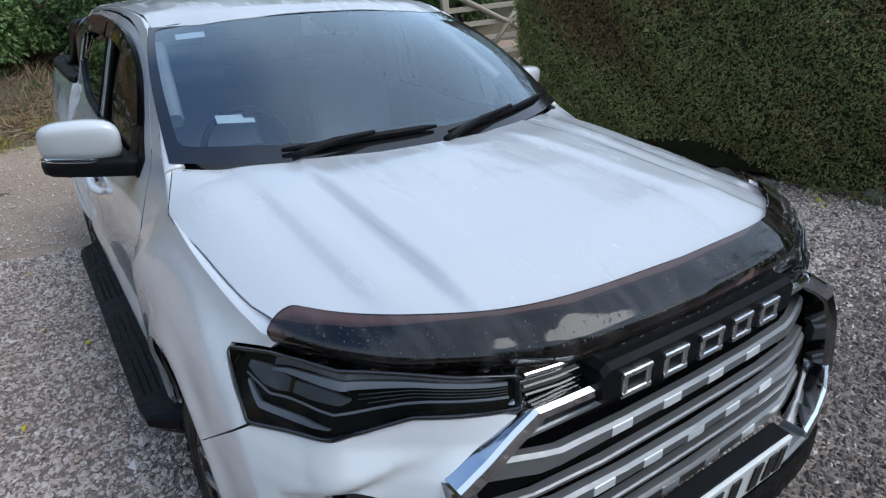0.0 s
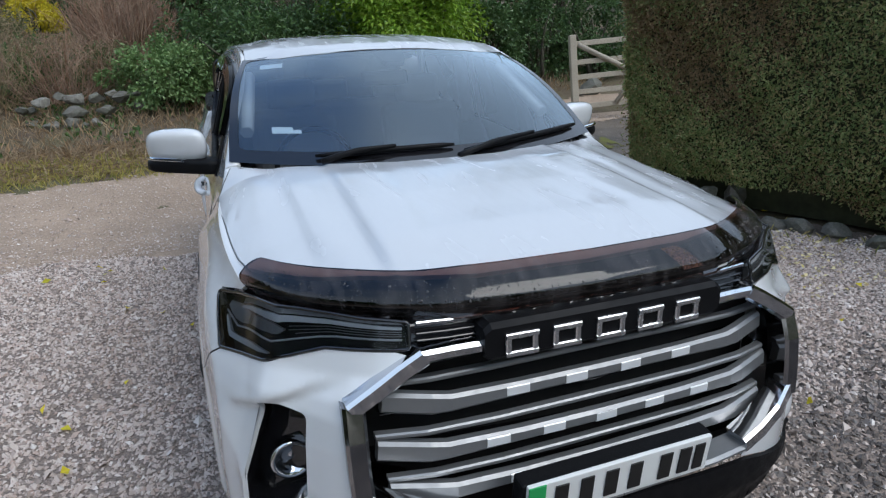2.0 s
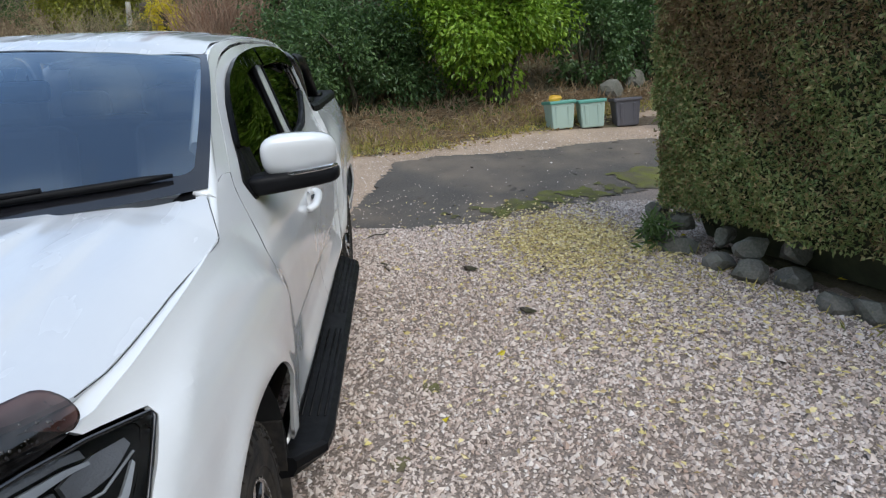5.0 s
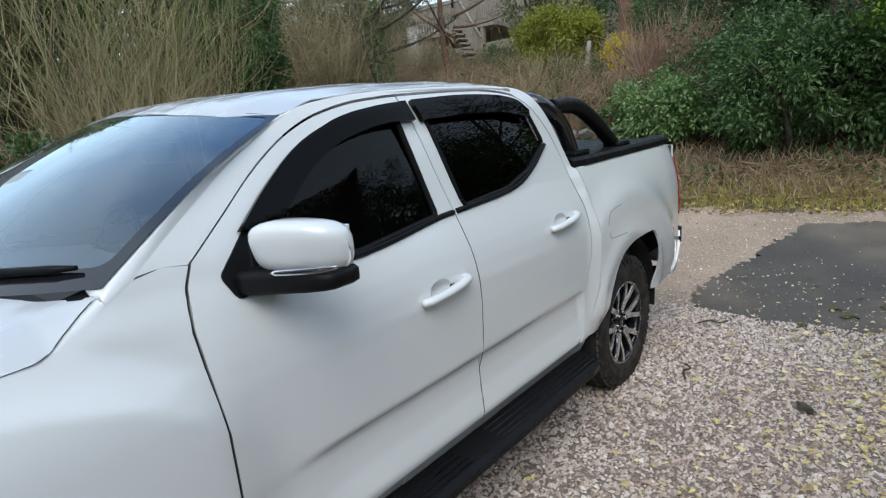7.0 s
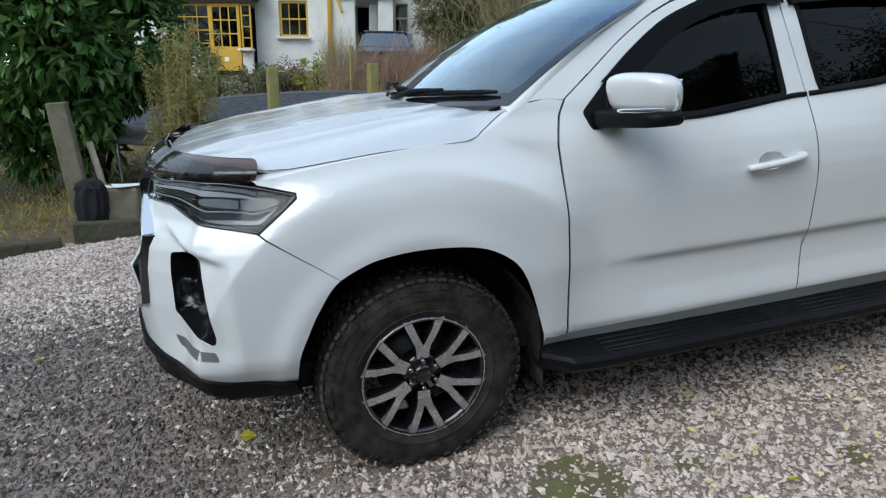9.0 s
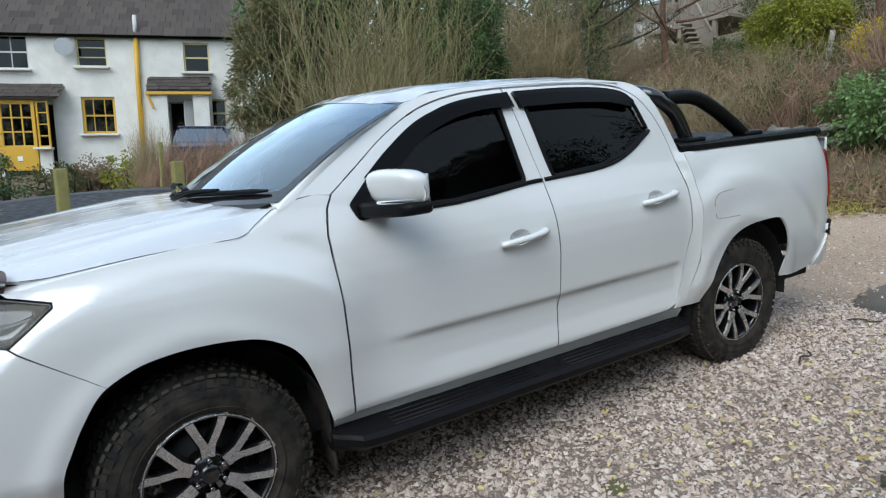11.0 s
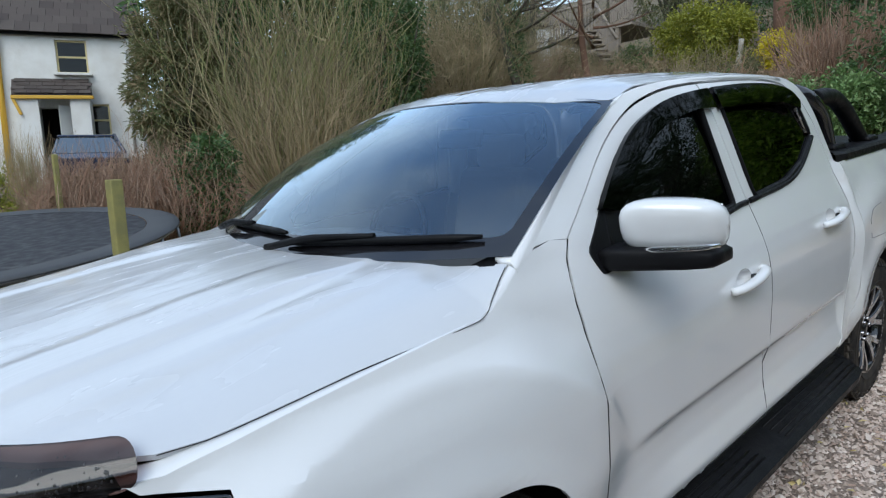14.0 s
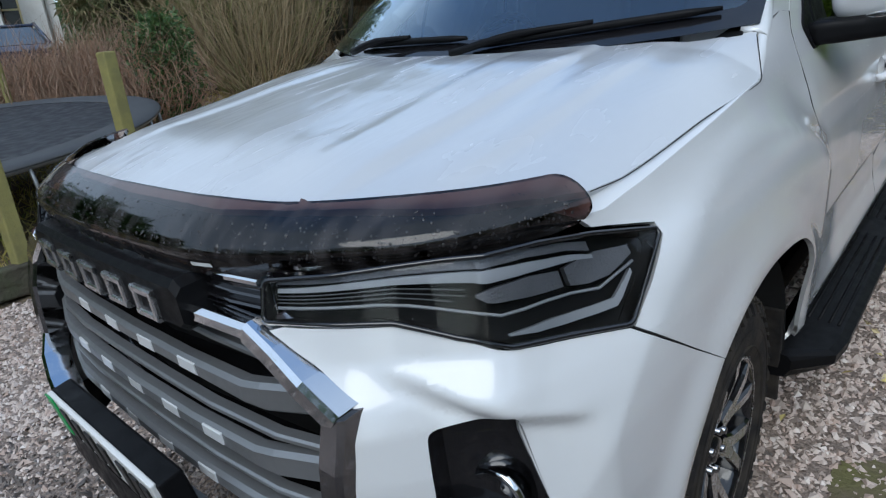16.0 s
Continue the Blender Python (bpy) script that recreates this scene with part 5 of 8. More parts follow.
# --- wheels ---
def make_wheel(parent, at, flip, turn, steer):
    m = Matrix.Translation(at) @ Matrix.Rotation(radians(steer), 4, "Z") @ Matrix.Rotation(radians(180 if flip else 0), 4, "Z") @ Matrix.Rotation(radians(turn), 4, "X")
    hub = new("wheel")
    hub.parent = parent
    hub.matrix_local = m
    R = 0.392
    bm = bmesh.new()
    spin(bm, [(0.118, 0.243), (0.132, 0.262), (0.137, 0.30), (0.134, 0.340), (0.122, 0.368), (0.105, 0.384), (0.07, R), (0.0, R + 0.001), (-0.07, R), (-0.105, 0.384), (-0.122, 0.368), (-0.135, 0.34), (-0.13, 0.26), (-0.118, 0.243)], 72)
    tyre = part("tyre", bm, RUBBER, hub, "muddy black all-terrain tyre")
    bm = bmesh.new()
    for q in range(60):
        a = 2 * math.pi * q / 60
        for x0, sk, w, ln in ((0.107, 0.10, 0.026, 0.034), (0.052, -0.25, 0.018, 0.040), (0.0, 0.2, 0.018, 0.036), (-0.052, -0.25, 0.018, 0.040), (-0.107, 0.10, 0.026, 0.034)):
            rr = R - (0.013 if abs(x0) > 0.1 else -0.003)
            c = Matrix.Rotation(a + sk * 0.1, 4, "X")
            g = bmesh.ops.create_cube(bm, size=1)["verts"]
            tilt = Matrix.Rotation(-math.copysign(0.5, x0) if abs(x0) > 0.1 else 0, 4, "Y")
            for v in g:
                v.co = c @ (Vector((x0, 0, rr)) + tilt @ (Matrix.Rotation(sk, 4, "Z") @ Vector((v.co.x * ln, v.co.y * w, v.co.z * 0.012))))
    part("tread_block", bm, TREAD, tyre, "dusty tread blocks")
    bm = bmesh.new()
    for q in range(44):  # lugs that run down onto the shoulder
        c = Matrix.Rotation(2 * math.pi * (q + 0.5) / 44, 4, "X")
        for x0, r0, dx, dr in ((0.1275, 0.362, 0.010, 0.030 if q % 2 else 0.020),):
            g = bmesh.ops.create_cube(bm, size=1)["verts"]
            for v in g:
                v.co = c @ (Vector((x0, 0, r0)) + Matrix.Rotation(-0.42, 4, "Y") @ Vector((v.co.x * dx, v.co.y * 0.026, v.co.z * dr)))
    for r0 in (0.272, 0.318):
        spin(bm, [(0.132, r0 - 0.003), (0.1385, r0), (0.132, r0 + 0.003)], 72)
    part("shoulder_lug", bm, RUBBER, tyre)
    bm = bmesh.new()
    spin(bm, [(0.120, 0.246), (0.124, 0.240), (0.121, 0.229), (0.100, 0.222), (0.03, 0.212), (-0.10, 0.215), (-0.118, 0.245)], 64)
    rim = part("rim", bm, GLOSS_BLACK, hub, "black alloy rim with machined spokes")
    bm = bmesh.new()
    spin(bm, [(0.1225, 0.2425), (0.1255, 0.2405), (0.1242, 0.2365)], 64)
    part("rim_edge", bm, ALLOY, rim)
    bm = bmesh.new()
    spin(bm, [(0.02, 0.001), (0.02, 0.150), (-0.02, 0.16)], 40)
    part("brake_disc", bm, DISC, rim, "grey brake disc")
    bm = bmesh.new()
    spin(bm, [(0.104, 0.001), (0.104, 0.028), (0.098, 0.034), (0.090, 0.040), (0.088, 0.072), (0.070, 0.082), (0.03, 0.085)], 36)
    part("hub_cap", bm, GLOSS_BLACK, rim, "black hub cap")
    for q in range(6):
        a = 2 * math.pi * (q + 0.5) / 6
        bm = bmesh.new()
        spin(bm, [(0.108, 0.001), (0.108, 0.008), (0.104, 0.0105), (0.080, 0.0115)], 8)
        for v in bm.verts:
            v.co += Vector((0, 0.0565 * math.cos(a), 0.0565 * math.sin(a)))
        part("wheel_nut", bm, DARK_CHROME, rim)
        # a forked spoke: a machined face on a black body
        b0 = 2 * math.pi * q / 6
        for sgn in (1, -1):
            rows = []
            bm = bmesh.new()
            for r0, off, w in ((0.068, 0.0115, 0.029), (0.10, 0.0125, 0.031), (0.125, 0.0155, 0.036), (0.145, 0.025, 0.036), (0.19, 0.045, 0.036), (0.236, 0.064, 0.040)):
                front_x = 0.096 + 0.026 * smooth01(0.06, 0.20, r0)
                c = Vector((0, sgn * off, r0))
                rows.append([bm.verts.new(Vector((x, c.y + dy, c.z))) for x, dy in ((front_x - 0.05, -w * 0.60), (front_x - 0.008, -w * 0.56), (front_x, -w * 0.42), (front_x, w * 0.42), (front_x - 0.008, w * 0.56), (front_x - 0.05, w * 0.60))])
            for r, s in zip(rows, rows[1:]):
                for i in range(5):
                    bm.faces.new((r[i], r[i + 1], s[i + 1], s[i])).material_index = 1 if i == 2 else 0
            bmesh.ops.recalc_face_normals(bm, faces=bm.faces[:])
            rot = Matrix.Rotation(b0, 4, "X")
            for v in bm.verts:
                v.co = rot @ v.co
            sp = part("spoke", bm, GLOSS_BLACK, rim, "machined forked spoke")
            sp.data.materials.append(ALLOY)


for cy, steer in ((0.95, 3), (4.105, 0)):
    for k in (1, -1):
        make_wheel(truck, (k * 0.772, cy, 0.388), k < 0, -2 if cy < 2 else 40, steer if cy < 2 else 0)

# --- cabin ---
cabin = part("dashboard", panel([rounded([(-0.72, 1.40), (0.72, 1.40), (0.72, 1.98), (-0.72, 1.98)], 0.05)], lambda x, y: Vector((x, y, 1.235 - 0.15 * max(0, y - 1.7))), 0.1, 0.3), TRIM_GREY, truck, "dark grey dashboard")
bm = bmesh.new()
ring_pts = [(-0.38 + 0.185 * math.cos(t), 1.90 + 0.06 * math.sin(t), 1.20 + 0.175 * math.sin(t)) for t in np.linspace(0, 2 * math.pi, 33)]
tube(bm, ring_pts, 0.014, 8, caps=False)
box(bm, (0.16, 0.05, 0.10), (-0.38, 1.89, 1.19), (-20, 0, 0), 0.02)
box(bm, (0.34, 0.03, 0.03), (-0.38, 1.895, 1.20), (-20, 0, 0), 0.01)
part("steering_wheel", bm, PLASTIC, truck, "black steering wheel")
for x in (-0.38, 0.38):
    bm = bmesh.new()
    box(bm, (0.48, 0.16, 0.62), (x, 2.52, 1.12), (-14, 0, 0), 0.06, 3)
    box(bm, (0.50, 0.52, 0.18), (x, 2.25, 0.80), (4, 0, 0), 0.06, 3)
    seat = part("front_seat", bm, SEAT, truck, "grey leather front seat")
    bm = bmesh.new()
    box(bm, (0.27, 0.11, 0.17), (x, 2.60, 1.50), (-8, 0, 0), 0.04, 3)
    part("headrest", bm, SEAT, seat)
bm = bmesh.new()
box(bm, (1.35, 0.18, 0.60), (0, 3.35, 1.10), (-12, 0, 0), 0.06, 3)
for x in (-0.45, 0, 0.45):
    box(bm, (0.26, 0.10, 0.15), (x, 3.43, 1.46), (-8, 0, 0), 0.04, 3)
part("rear_bench", bm, SEAT, truck)
bm = bmesh.new()
box(bm, (0.24, 0.03, 0.075), (0.0, 1.96, 1.60), (-15, 0, 0), 0.02)
part("rear_view_mirror", bm, PLASTIC, truck)
part("headliner", panel([[(-0.64, 2.02), (0.64, 2.02), (0.64, 3.45), (-0.64, 3.45)]], lambda x, y: Vector((x, y, roof_z(x, y) - 0.045)), 0.2, 0.0), PILLAR_TRIM, truck)
for k in (1, -1):
    bm = bmesh.new()
    tube(bm, [(k * 0.66, 2.60, 1.66), (k * 0.73, 2.62, 1.28)], 0.045, 6)
    part("pillar_cover", bm, PILLAR_TRIM, truck)
    bm = bmesh.new()
    tube(bm, [(k * 0.64, 2.00, 1.63), (k * 0.70, 1.62, 1.42)], 0.03, 6)
    part("pillar_cover", bm, PILLAR_TRIM, truck)


# ================= the site =================
GRAVEL = material("gravel", (0.25, 0.195, 0.16), rough=0.85, vary=0.35, scale=3, second=(0.15, 0.125, 0.11), mix_scale=75, fine=0.5, fine_scale=90, bump=0.02, bump_scale=55)
STONE_CHIP = material("stone_chip", (0.54, 0.48, 0.445), rough=0.75, per=("island", (0.20, 0.15, 0.12), (0.60, 0.485, 0.42), (0.80, 0.69, 0.615), (0.49, 0.34, 0.27), (0.94, 0.87, 0.81)), second=(0.25, 0.20, 0.165), mix_scale=0.9, scale=0.9)
DIRT = material("dirt_track", (0.37, 0.275, 0.20), rough=0.9, vary=0.45, scale=1.6, second=(0.29, 0.215, 0.155), mix_scale=2.2, fine=0.45, fine_scale=70, bump=0.012, bump_scale=40)
ASPHALT = material("old_asphalt", (0.080, 0.070, 0.060), rough=0.8, vary=0.5, scale=2.5, second=(0.20, 0.155, 0.115), mix_scale=0.9, fine=0.5, fine_scale=90, bump=0.006, bump_scale=160)
SOIL = material("soil", (0.125, 0.090, 0.060), rough=0.95, vary=0.4, scale=2.5, second=(0.11, 0.105, 0.045), mix_scale=1.3, fine=0.35, fine_scale=60, bump=0.04, bump_scale=14)
MOSS = material("moss", (0.15, 0.155, 0.030), rough=0.95, vary=0.4, scale=9, second=(0.11, 0.095, 0.055), mix_scale=7, bump=0.012, bump_scale=90)
MUD = material("mud", (0.16, 0.13, 0.08), rough=0.9, vary=0.4, scale=9, second=(0.15, 0.145, 0.05), mix_scale=8, bump=0.008, bump_scale=60)
ROCK = material("field_stone", (0.14, 0.13, 0.11), rough=0.9, vary=0.4, scale=5, second=(0.11, 0.115, 0.085), mix_scale=6, fine=0.3, fine_scale=60, bump=0.012, bump_scale=22)
LICHEN_ROCK = material("lichened_stone", (0.17, 0.155, 0.13), rough=0.9, vary=0.4, scale=6, second=(0.30, 0.29, 0.25), mix_scale=9, fine=0.3, fine_scale=60, bump=0.012, bump_scale=22)
TIMBER = material("weathered_timber", (0.30, 0.25, 0.18), rough=0.85, vary=0.3, scale=6, fine=0.3, fine_scale=60, bump=0.004, bump_scale=60)
GREEN_TIMBER = material("mossy_timber", (0.30, 0.27, 0.09), rough=0.9, vary=0.3, scale=7, second=(0.22, 0.20, 0.08), mix_scale=9, bump=0.004, bump_scale=60)
BARK = material("bark", (0.085, 0.068, 0.052), rough=0.95, vary=0.4, scale=6, second=(0.07, 0.08, 0.04), mix_scale=4, bump=0.03, bump_scale=18)
RED_BARK = material("red_bark", (0.17, 0.095, 0.062), rough=0.95, vary=0.3, scale=5, bump=0.03, bump_scale=16)
CONCRETE = material("mossy_concrete", (0.22, 0.19, 0.135), rough=0.95, vary=0.35, scale=6, second=(0.13, 0.13, 0.075), mix_scale=7, bump=0.008, bump_scale=50)
HEDGE_LEAF = leafy("hedge_leaf", (0.15, 0.22, 0.075), (0.25, 0.32, 0.115), (0.36, 0.37, 0.15), (0.43, 0.32, 0.16), rough=0.6, through_light=0.35)
HEDGE_BROWN = leafy("browned_hedge_leaf", (0.27, 0.185, 0.09), (0.20, 0.145, 0.075), (0.35, 0.225, 0.12), (0.22, 0.22, 0.085), rough=0.7)
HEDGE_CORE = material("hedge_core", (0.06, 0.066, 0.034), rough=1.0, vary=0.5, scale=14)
LAUREL_LEAF = leafy("laurel_leaf", (0.11, 0.21, 0.02), (0.22, 0.36, 0.034), (0.36, 0.50, 0.07), rough=0.32, through_light=0.4)
DARK_LEAF = leafy("dark_leaf", (0.045, 0.088, 0.030), (0.083, 0.147, 0.050), (0.131, 0.206, 0.073), rough=0.35)
MID_LEAF = leafy("mid_leaf", (0.056, 0.106, 0.030), (0.094, 0.156, 0.045), (0.138, 0.200, 0.062), rough=0.45)
FRESH_LEAF = leafy("fresh_leaf", (0.112, 0.200, 0.062), (0.175, 0.275, 0.094), (0.250, 0.338, 0.138), rough=0.45)
YELLOW_LEAF = leafy("yellow_leaf", (0.68, 0.56, 0.02), (0.78, 0.64, 0.04), (0.50, 0.46, 0.04), rough=0.5)
LIME_LEAF = leafy("lime_leaf", (0.24, 0.26, 0.035), (0.38, 0.38, 0.05), (0.15, 0.18, 0.035), rough=0.5)
CONIFER_LEAF = leafy("conifer_leaf", (0.083, 0.106, 0.044), (0.143, 0.157, 0.068), (0.210, 0.187, 0.092), rough=0.7)
BROWN_LEAF = leafy("brown_leaf", (0.270, 0.196, 0.120), (0.196, 0.144, 0.090), (0.346, 0.256, 0.157), rough=0.8)
BAMBOO_LEAF = leafy("bamboo_leaf", (0.22, 0.24, 0.05), (0.38, 0.34, 0.11), (0.46, 0.38, 0.18), rough=0.5)
VERGE_LITTER = leafy("verge_leaf", (0.52, 0.44, 0.09), (0.36, 0.25, 0.10), (0.22, 0.14, 0.08), (0.46, 0.40, 0.16), rough=0.7, through_light=0.05)
LITTER = leafy("fallen_leaf", (0.70, 0.58, 0.26), (0.80, 0.70, 0.42), (0.45, 0.34, 0.18), (0.68, 0.58, 0.22), rough=0.7, through_light=0.05)
GRASS = leafy("grass", (0.33, 0.31, 0.05), (0.48, 0.40, 0.11), (0.52, 0.42, 0.18), (0.18, 0.23, 0.04), rough=0.7)
STEM_TAN = material("tan_stems", rough=0.8, per=("island", (0.296, 0.227, 0.133), (0.452, 0.352, 0.211), (0.250, 0.234, 0.102)))
STEM_GREEN = material("broom_stems", rough=0.7, per=("island", (0.13, 0.15, 0.045), (0.24, 0.25, 0.085), (0.40, 0.33, 0.18), (0.16, 0.115, 0.07), (0.30, 0.25, 0.125)))
STEM_RED = material("red_stems", rough=0.8, per=("island", (0.360, 0.198, 0.120), (0.296, 0.187, 0.128), (0.437, 0.296, 0.203), (0.203, 0.137, 0.097)))
STEM_GREY = material("bare_twigs", rough=0.9, per=("island", (0.07, 0.055, 0.042), (0.12, 0.10, 0.078), (0.09, 0.085, 0.045)))
BLUE_GREEN = leafy("feathery_needle", (0.13, 0.145, 0.065), (0.21, 0.215, 0.10), (0.30, 0.225, 0.13), rough=0.7)
DARK_LAUREL = leafy("cherry_laurel_leaf", (0.045, 0.115, 0.026), (0.090, 0.185, 0.042), (0.15, 0.26, 0.07), rough=0.28)
CEDAR_LEAF = leafy("cedar_leaf", (0.125, 0.106, 0.073), (0.188, 0.150, 0.106), (0.088, 0.094, 0.050), rough=0.8)
PALE_BARK = material("pale_bark", (0.33, 0.31, 0.26), rough=0.95, vary=0.3, scale=6, bump=0.02, bump_scale=20)
GREY_FRAME = material("pale_frame", (0.55, 0.55, 0.53), rough=0.6, vary=0.15)
DECK = material("grey_decking", (0.27, 0.23, 0.19), rough=0.9, vary=0.3, scale=4, fine=0.2, fine_scale=40)
GATE_WOOD = material("gate_wood", (0.36, 0.31, 0.24), rough=0.85, vary=0.3, scale=5, fine=0.25, fine_scale=50, bump=0.003, bump_scale=50)
PAD = material("faded_pad", (0.060, 0.062, 0.064), rough=0.6, vary=0.3, scale=4)
CAR_GLASS = material("car_glass", (0.10, 0.12, 0.14), rough=0.06, coat=1.0)
DRY = leafy("dry_stalk", (0.408, 0.264, 0.144), (0.312, 0.227, 0.140), (0.452, 0.343, 0.218), (0.203, 0.140, 0.086), rough=0.85)
RENDER_WALL = material("white_render", (0.74, 0.73, 0.70), rough=0.9, vary=0.12, scale=1.5, second=(0.66, 0.64, 0.60), mix_scale=2.2, bump=0.012, bump_scale=12)
YELLOW_PAINT = material("yellow_paint", (0.62, 0.36, 0.035), rough=0.5, vary=0.12, scale=6)
ROOF_TILE = material("roof_tile", (0.075, 0.062, 0.056), rough=0.85, vary=0.35, scale=3, per=("object", (0.055, 0.045, 0.042), (0.10, 0.085, 0.075), (0.075, 0.06, 0.055)), fine=0.2, spec=0.15)
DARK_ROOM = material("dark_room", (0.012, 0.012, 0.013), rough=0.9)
PANE = glass("window_pane", (0.12, 0.125, 0.13), gloss_rough=0.03, boost=0.7)
TRAMP_MAT = material("trampoline_mat", (0.018, 0.018, 0.020), rough=0.55, vary=0.3, scale=3, rough_vary=0.15)
GALV = material("galvanised", (0.30, 0.31, 0.32), rough=0.45, metal=0.8, vary=0.2)
BIN_GREEN = material("bin_green", (0.34, 0.44, 0.38), rough=0.55, vary=0.15, scale=8)
BIN_LID = material("bin_rim", (0.10, 0.30, 0.24), rough=0.5, vary=0.1)
BIN_GREY = material("bin_grey", (0.085, 0.08, 0.09), rough=0.6, vary=0.2)
CLOTH = material("black_cloth", (0.016, 0.014, 0.017), rough=0.95, vary=0.3, scale=20, bump=0.004, bump_scale=120)
BLUE_PAINT = material("blue_car_paint", (0.022, 0.034, 0.075), rough=0.25, coat=0.8, vary=0.1)

rng = np.random.default_rng(7)


def wobble(x, y, s=1.0, k=0.0):
    return np.sin(x * 1.7 * s + k) * np.cos(y * 1.3 * s + 2 * k) * 0.6 + np.sin(x * 4.1 * s + y * 3.3 * s + k) * 0.28 + np.sin(x * 9.7 * s - y * 8.3 * s) * 0.12


# --- ground sheet to the horizon ---
def sheet(name, xs, ys, lift, mat, label, category, keep=None, rough_z=0.0, ragged=0.0):
    X, Y = np.meshgrid(xs, ys, indexing="ij")
    if ragged:
        j = np.random.default_rng(len(xs)).uniform(-ragged, ragged, (2,) + X.shape)
        X, Y = X + j[0], Y + j[1]
    Z = ground_z(X, Y) + lift + rough_z * (wobble(X, Y, 1.9) + 0.6 * wobble(X, Y, 4.7, 1.0))
    v = np.stack([X, Y, Z], -1).reshape(-1, 3)
    i, j = np.meshgrid(np.arange(len(xs) - 1), np.arange(len(ys) - 1), indexing="ij")
    if keep is not None:
        cx, cy = (X[:-1, :-1] + X[1:, 1:]) / 2, (Y[:-1, :-1] + Y[1:, 1:]) / 2
        ok = keep(cx, cy)
        i, j = i[ok], j[ok]
    a = (i * len(ys) + j).ravel()
    f = np.stack([a, a + len(ys), a + len(ys) + 1, a + 1], 1)
    used = np.unique(f)
    back = np.zeros(len(v), "i4")
    back[used] = np.arange(len(used))
    return tagged(array_mesh(name, v[used], back[f], mat, smooth=True), label, category, kind="structure")


far = np.array([60, 90, 140, 220, 400, 900])
sheet("ground", np.concatenate([-far[::-1], np.arange(-50, 50.1, 0.8), far]), np.concatenate([-far[::-1], np.arange(-50, 50.1, 0.8), far]), 0.0, SOIL, "brown soil with rough grass and moss", "ground")


def drive_edge(x):
    return np.interp(x, [-8, -3, -0.9, 0.8, 2.0, 2.6, 3.8, 6.0], [4.6, 4.7, 4.8, 5.5, 5.5, 5.8, 6.3, 6.8])


def verge_edge(x):
    return np.interp(x, [-14, -6, -2.9, -1.3, 0.0, 1.2, 2.0, 3.4, 6.0, 12], [6.8, 7.2, 7.45, 7.6, 8.25, 8.4, 8.55, 9.3, 10.2, 10.6])


def hedge_x(y):
    """The hedge's foot on the drive side."""
    return np.interp(y, [-9, -3.4, 1.9, 2.8, 4.4], [8.6, 6.35, 4.45, 4.15, 3.50])


def on_drive(x, y):
    return (y < drive_edge(x) + 0.22 * wobble(x, y)) & (x > -3.22 + 0.05 * wobble(x, y)) & ((x < hedge_x(y) + 0.35) | (y > 4.4)) & (y > -9)


def on_track(x, y):
    return (y > drive_edge(x) - 0.9) & (y < verge_edge(x) + 0.18 * wobble(x, y, 1.3, 2.0)) & (x > -14) & (x < 13)


def on_patch(x, y):
    left = np.interp(y, [5.3, 5.6, 6.0, 6.6, 7.3, 7.8], [1.3, 0.86, 0.75, 0.95, 1.15, 1.25])
    return (x > left + 0.06 * wobble(x, y, 2.2)) & (y > drive_edge(x) - 0.1 + 0.12 * wobble(x, y, 2.0, 1.0)) & (y < 7.85 + 0.16 * (x - 1.2) + 0.1 * wobble(x, y, 1.5)) & (x < 13)


sheet("track", np.arange(-14, 13, 0.08), np.arange(3.6, 11.2, 0.08), 0.012, DIRT, "pale brown dirt track", "track", on_track, 0.004)
sheet("asphalt_patch", np.arange(0.5, 13, 0.05), np.arange(5.0, 10.5, 0.05), 0.022, ASPHALT, "worn grey asphalt", "road", on_patch, 0.002, 0.032)
sheet("gravel_drive", np.arange(-3.4, 8.5, 0.06), np.arange(-9, 7.2, 0.06), 0.02, GRAVEL, "grey and pink loose gravel drive", "drive", on_drive, 0.006)
sheet("moss_strip", np.arange(1.2, 5.2, 0.025), np.arange(5.2, 8.0, 0.025), 0.032, MOSS, "yellow-green moss at the edge of the asphalt", "moss",
      lambda x, y: (x > 2.0 + 0.5 * wobble(x, y, 3.0)) & (np.abs(y - (5.75 + 0.46 * (x - 2.1))) < 0.24 + 0.22 * wobble(x, y, 2.5)) & (wobble(x, y, 3.1, 0.7) + 0.35 * wobble(x, y, 11.0, 1.0) > -0.25), 0.004, 0.012)


def on_mud(x, y):
    """Bare muddy, mossy patches in the gravel beside the truck."""
    spot = np.exp(-((x - 1.20) / 0.16) ** 2 - ((y - 1.42) / 0.17) ** 2) + np.exp(-((x - 1.25) / 0.05) ** 2 - ((y - 1.86) / 0.07) ** 2) + 0.9 * np.exp(-((x - 1.42) / 0.05) ** 2 - ((y - 2.46) / 0.06) ** 2)
    return spot + 0.22 * wobble(x, y, 5.0) > 0.42


sheet("mud_patch", np.arange(0.8, 1.8, 0.015), np.arange(1.0, 2.7, 0.015), 0.024, MUD, "olive moss and mud patch in the gravel", "moss", on_mud, 0.006, 0.007)

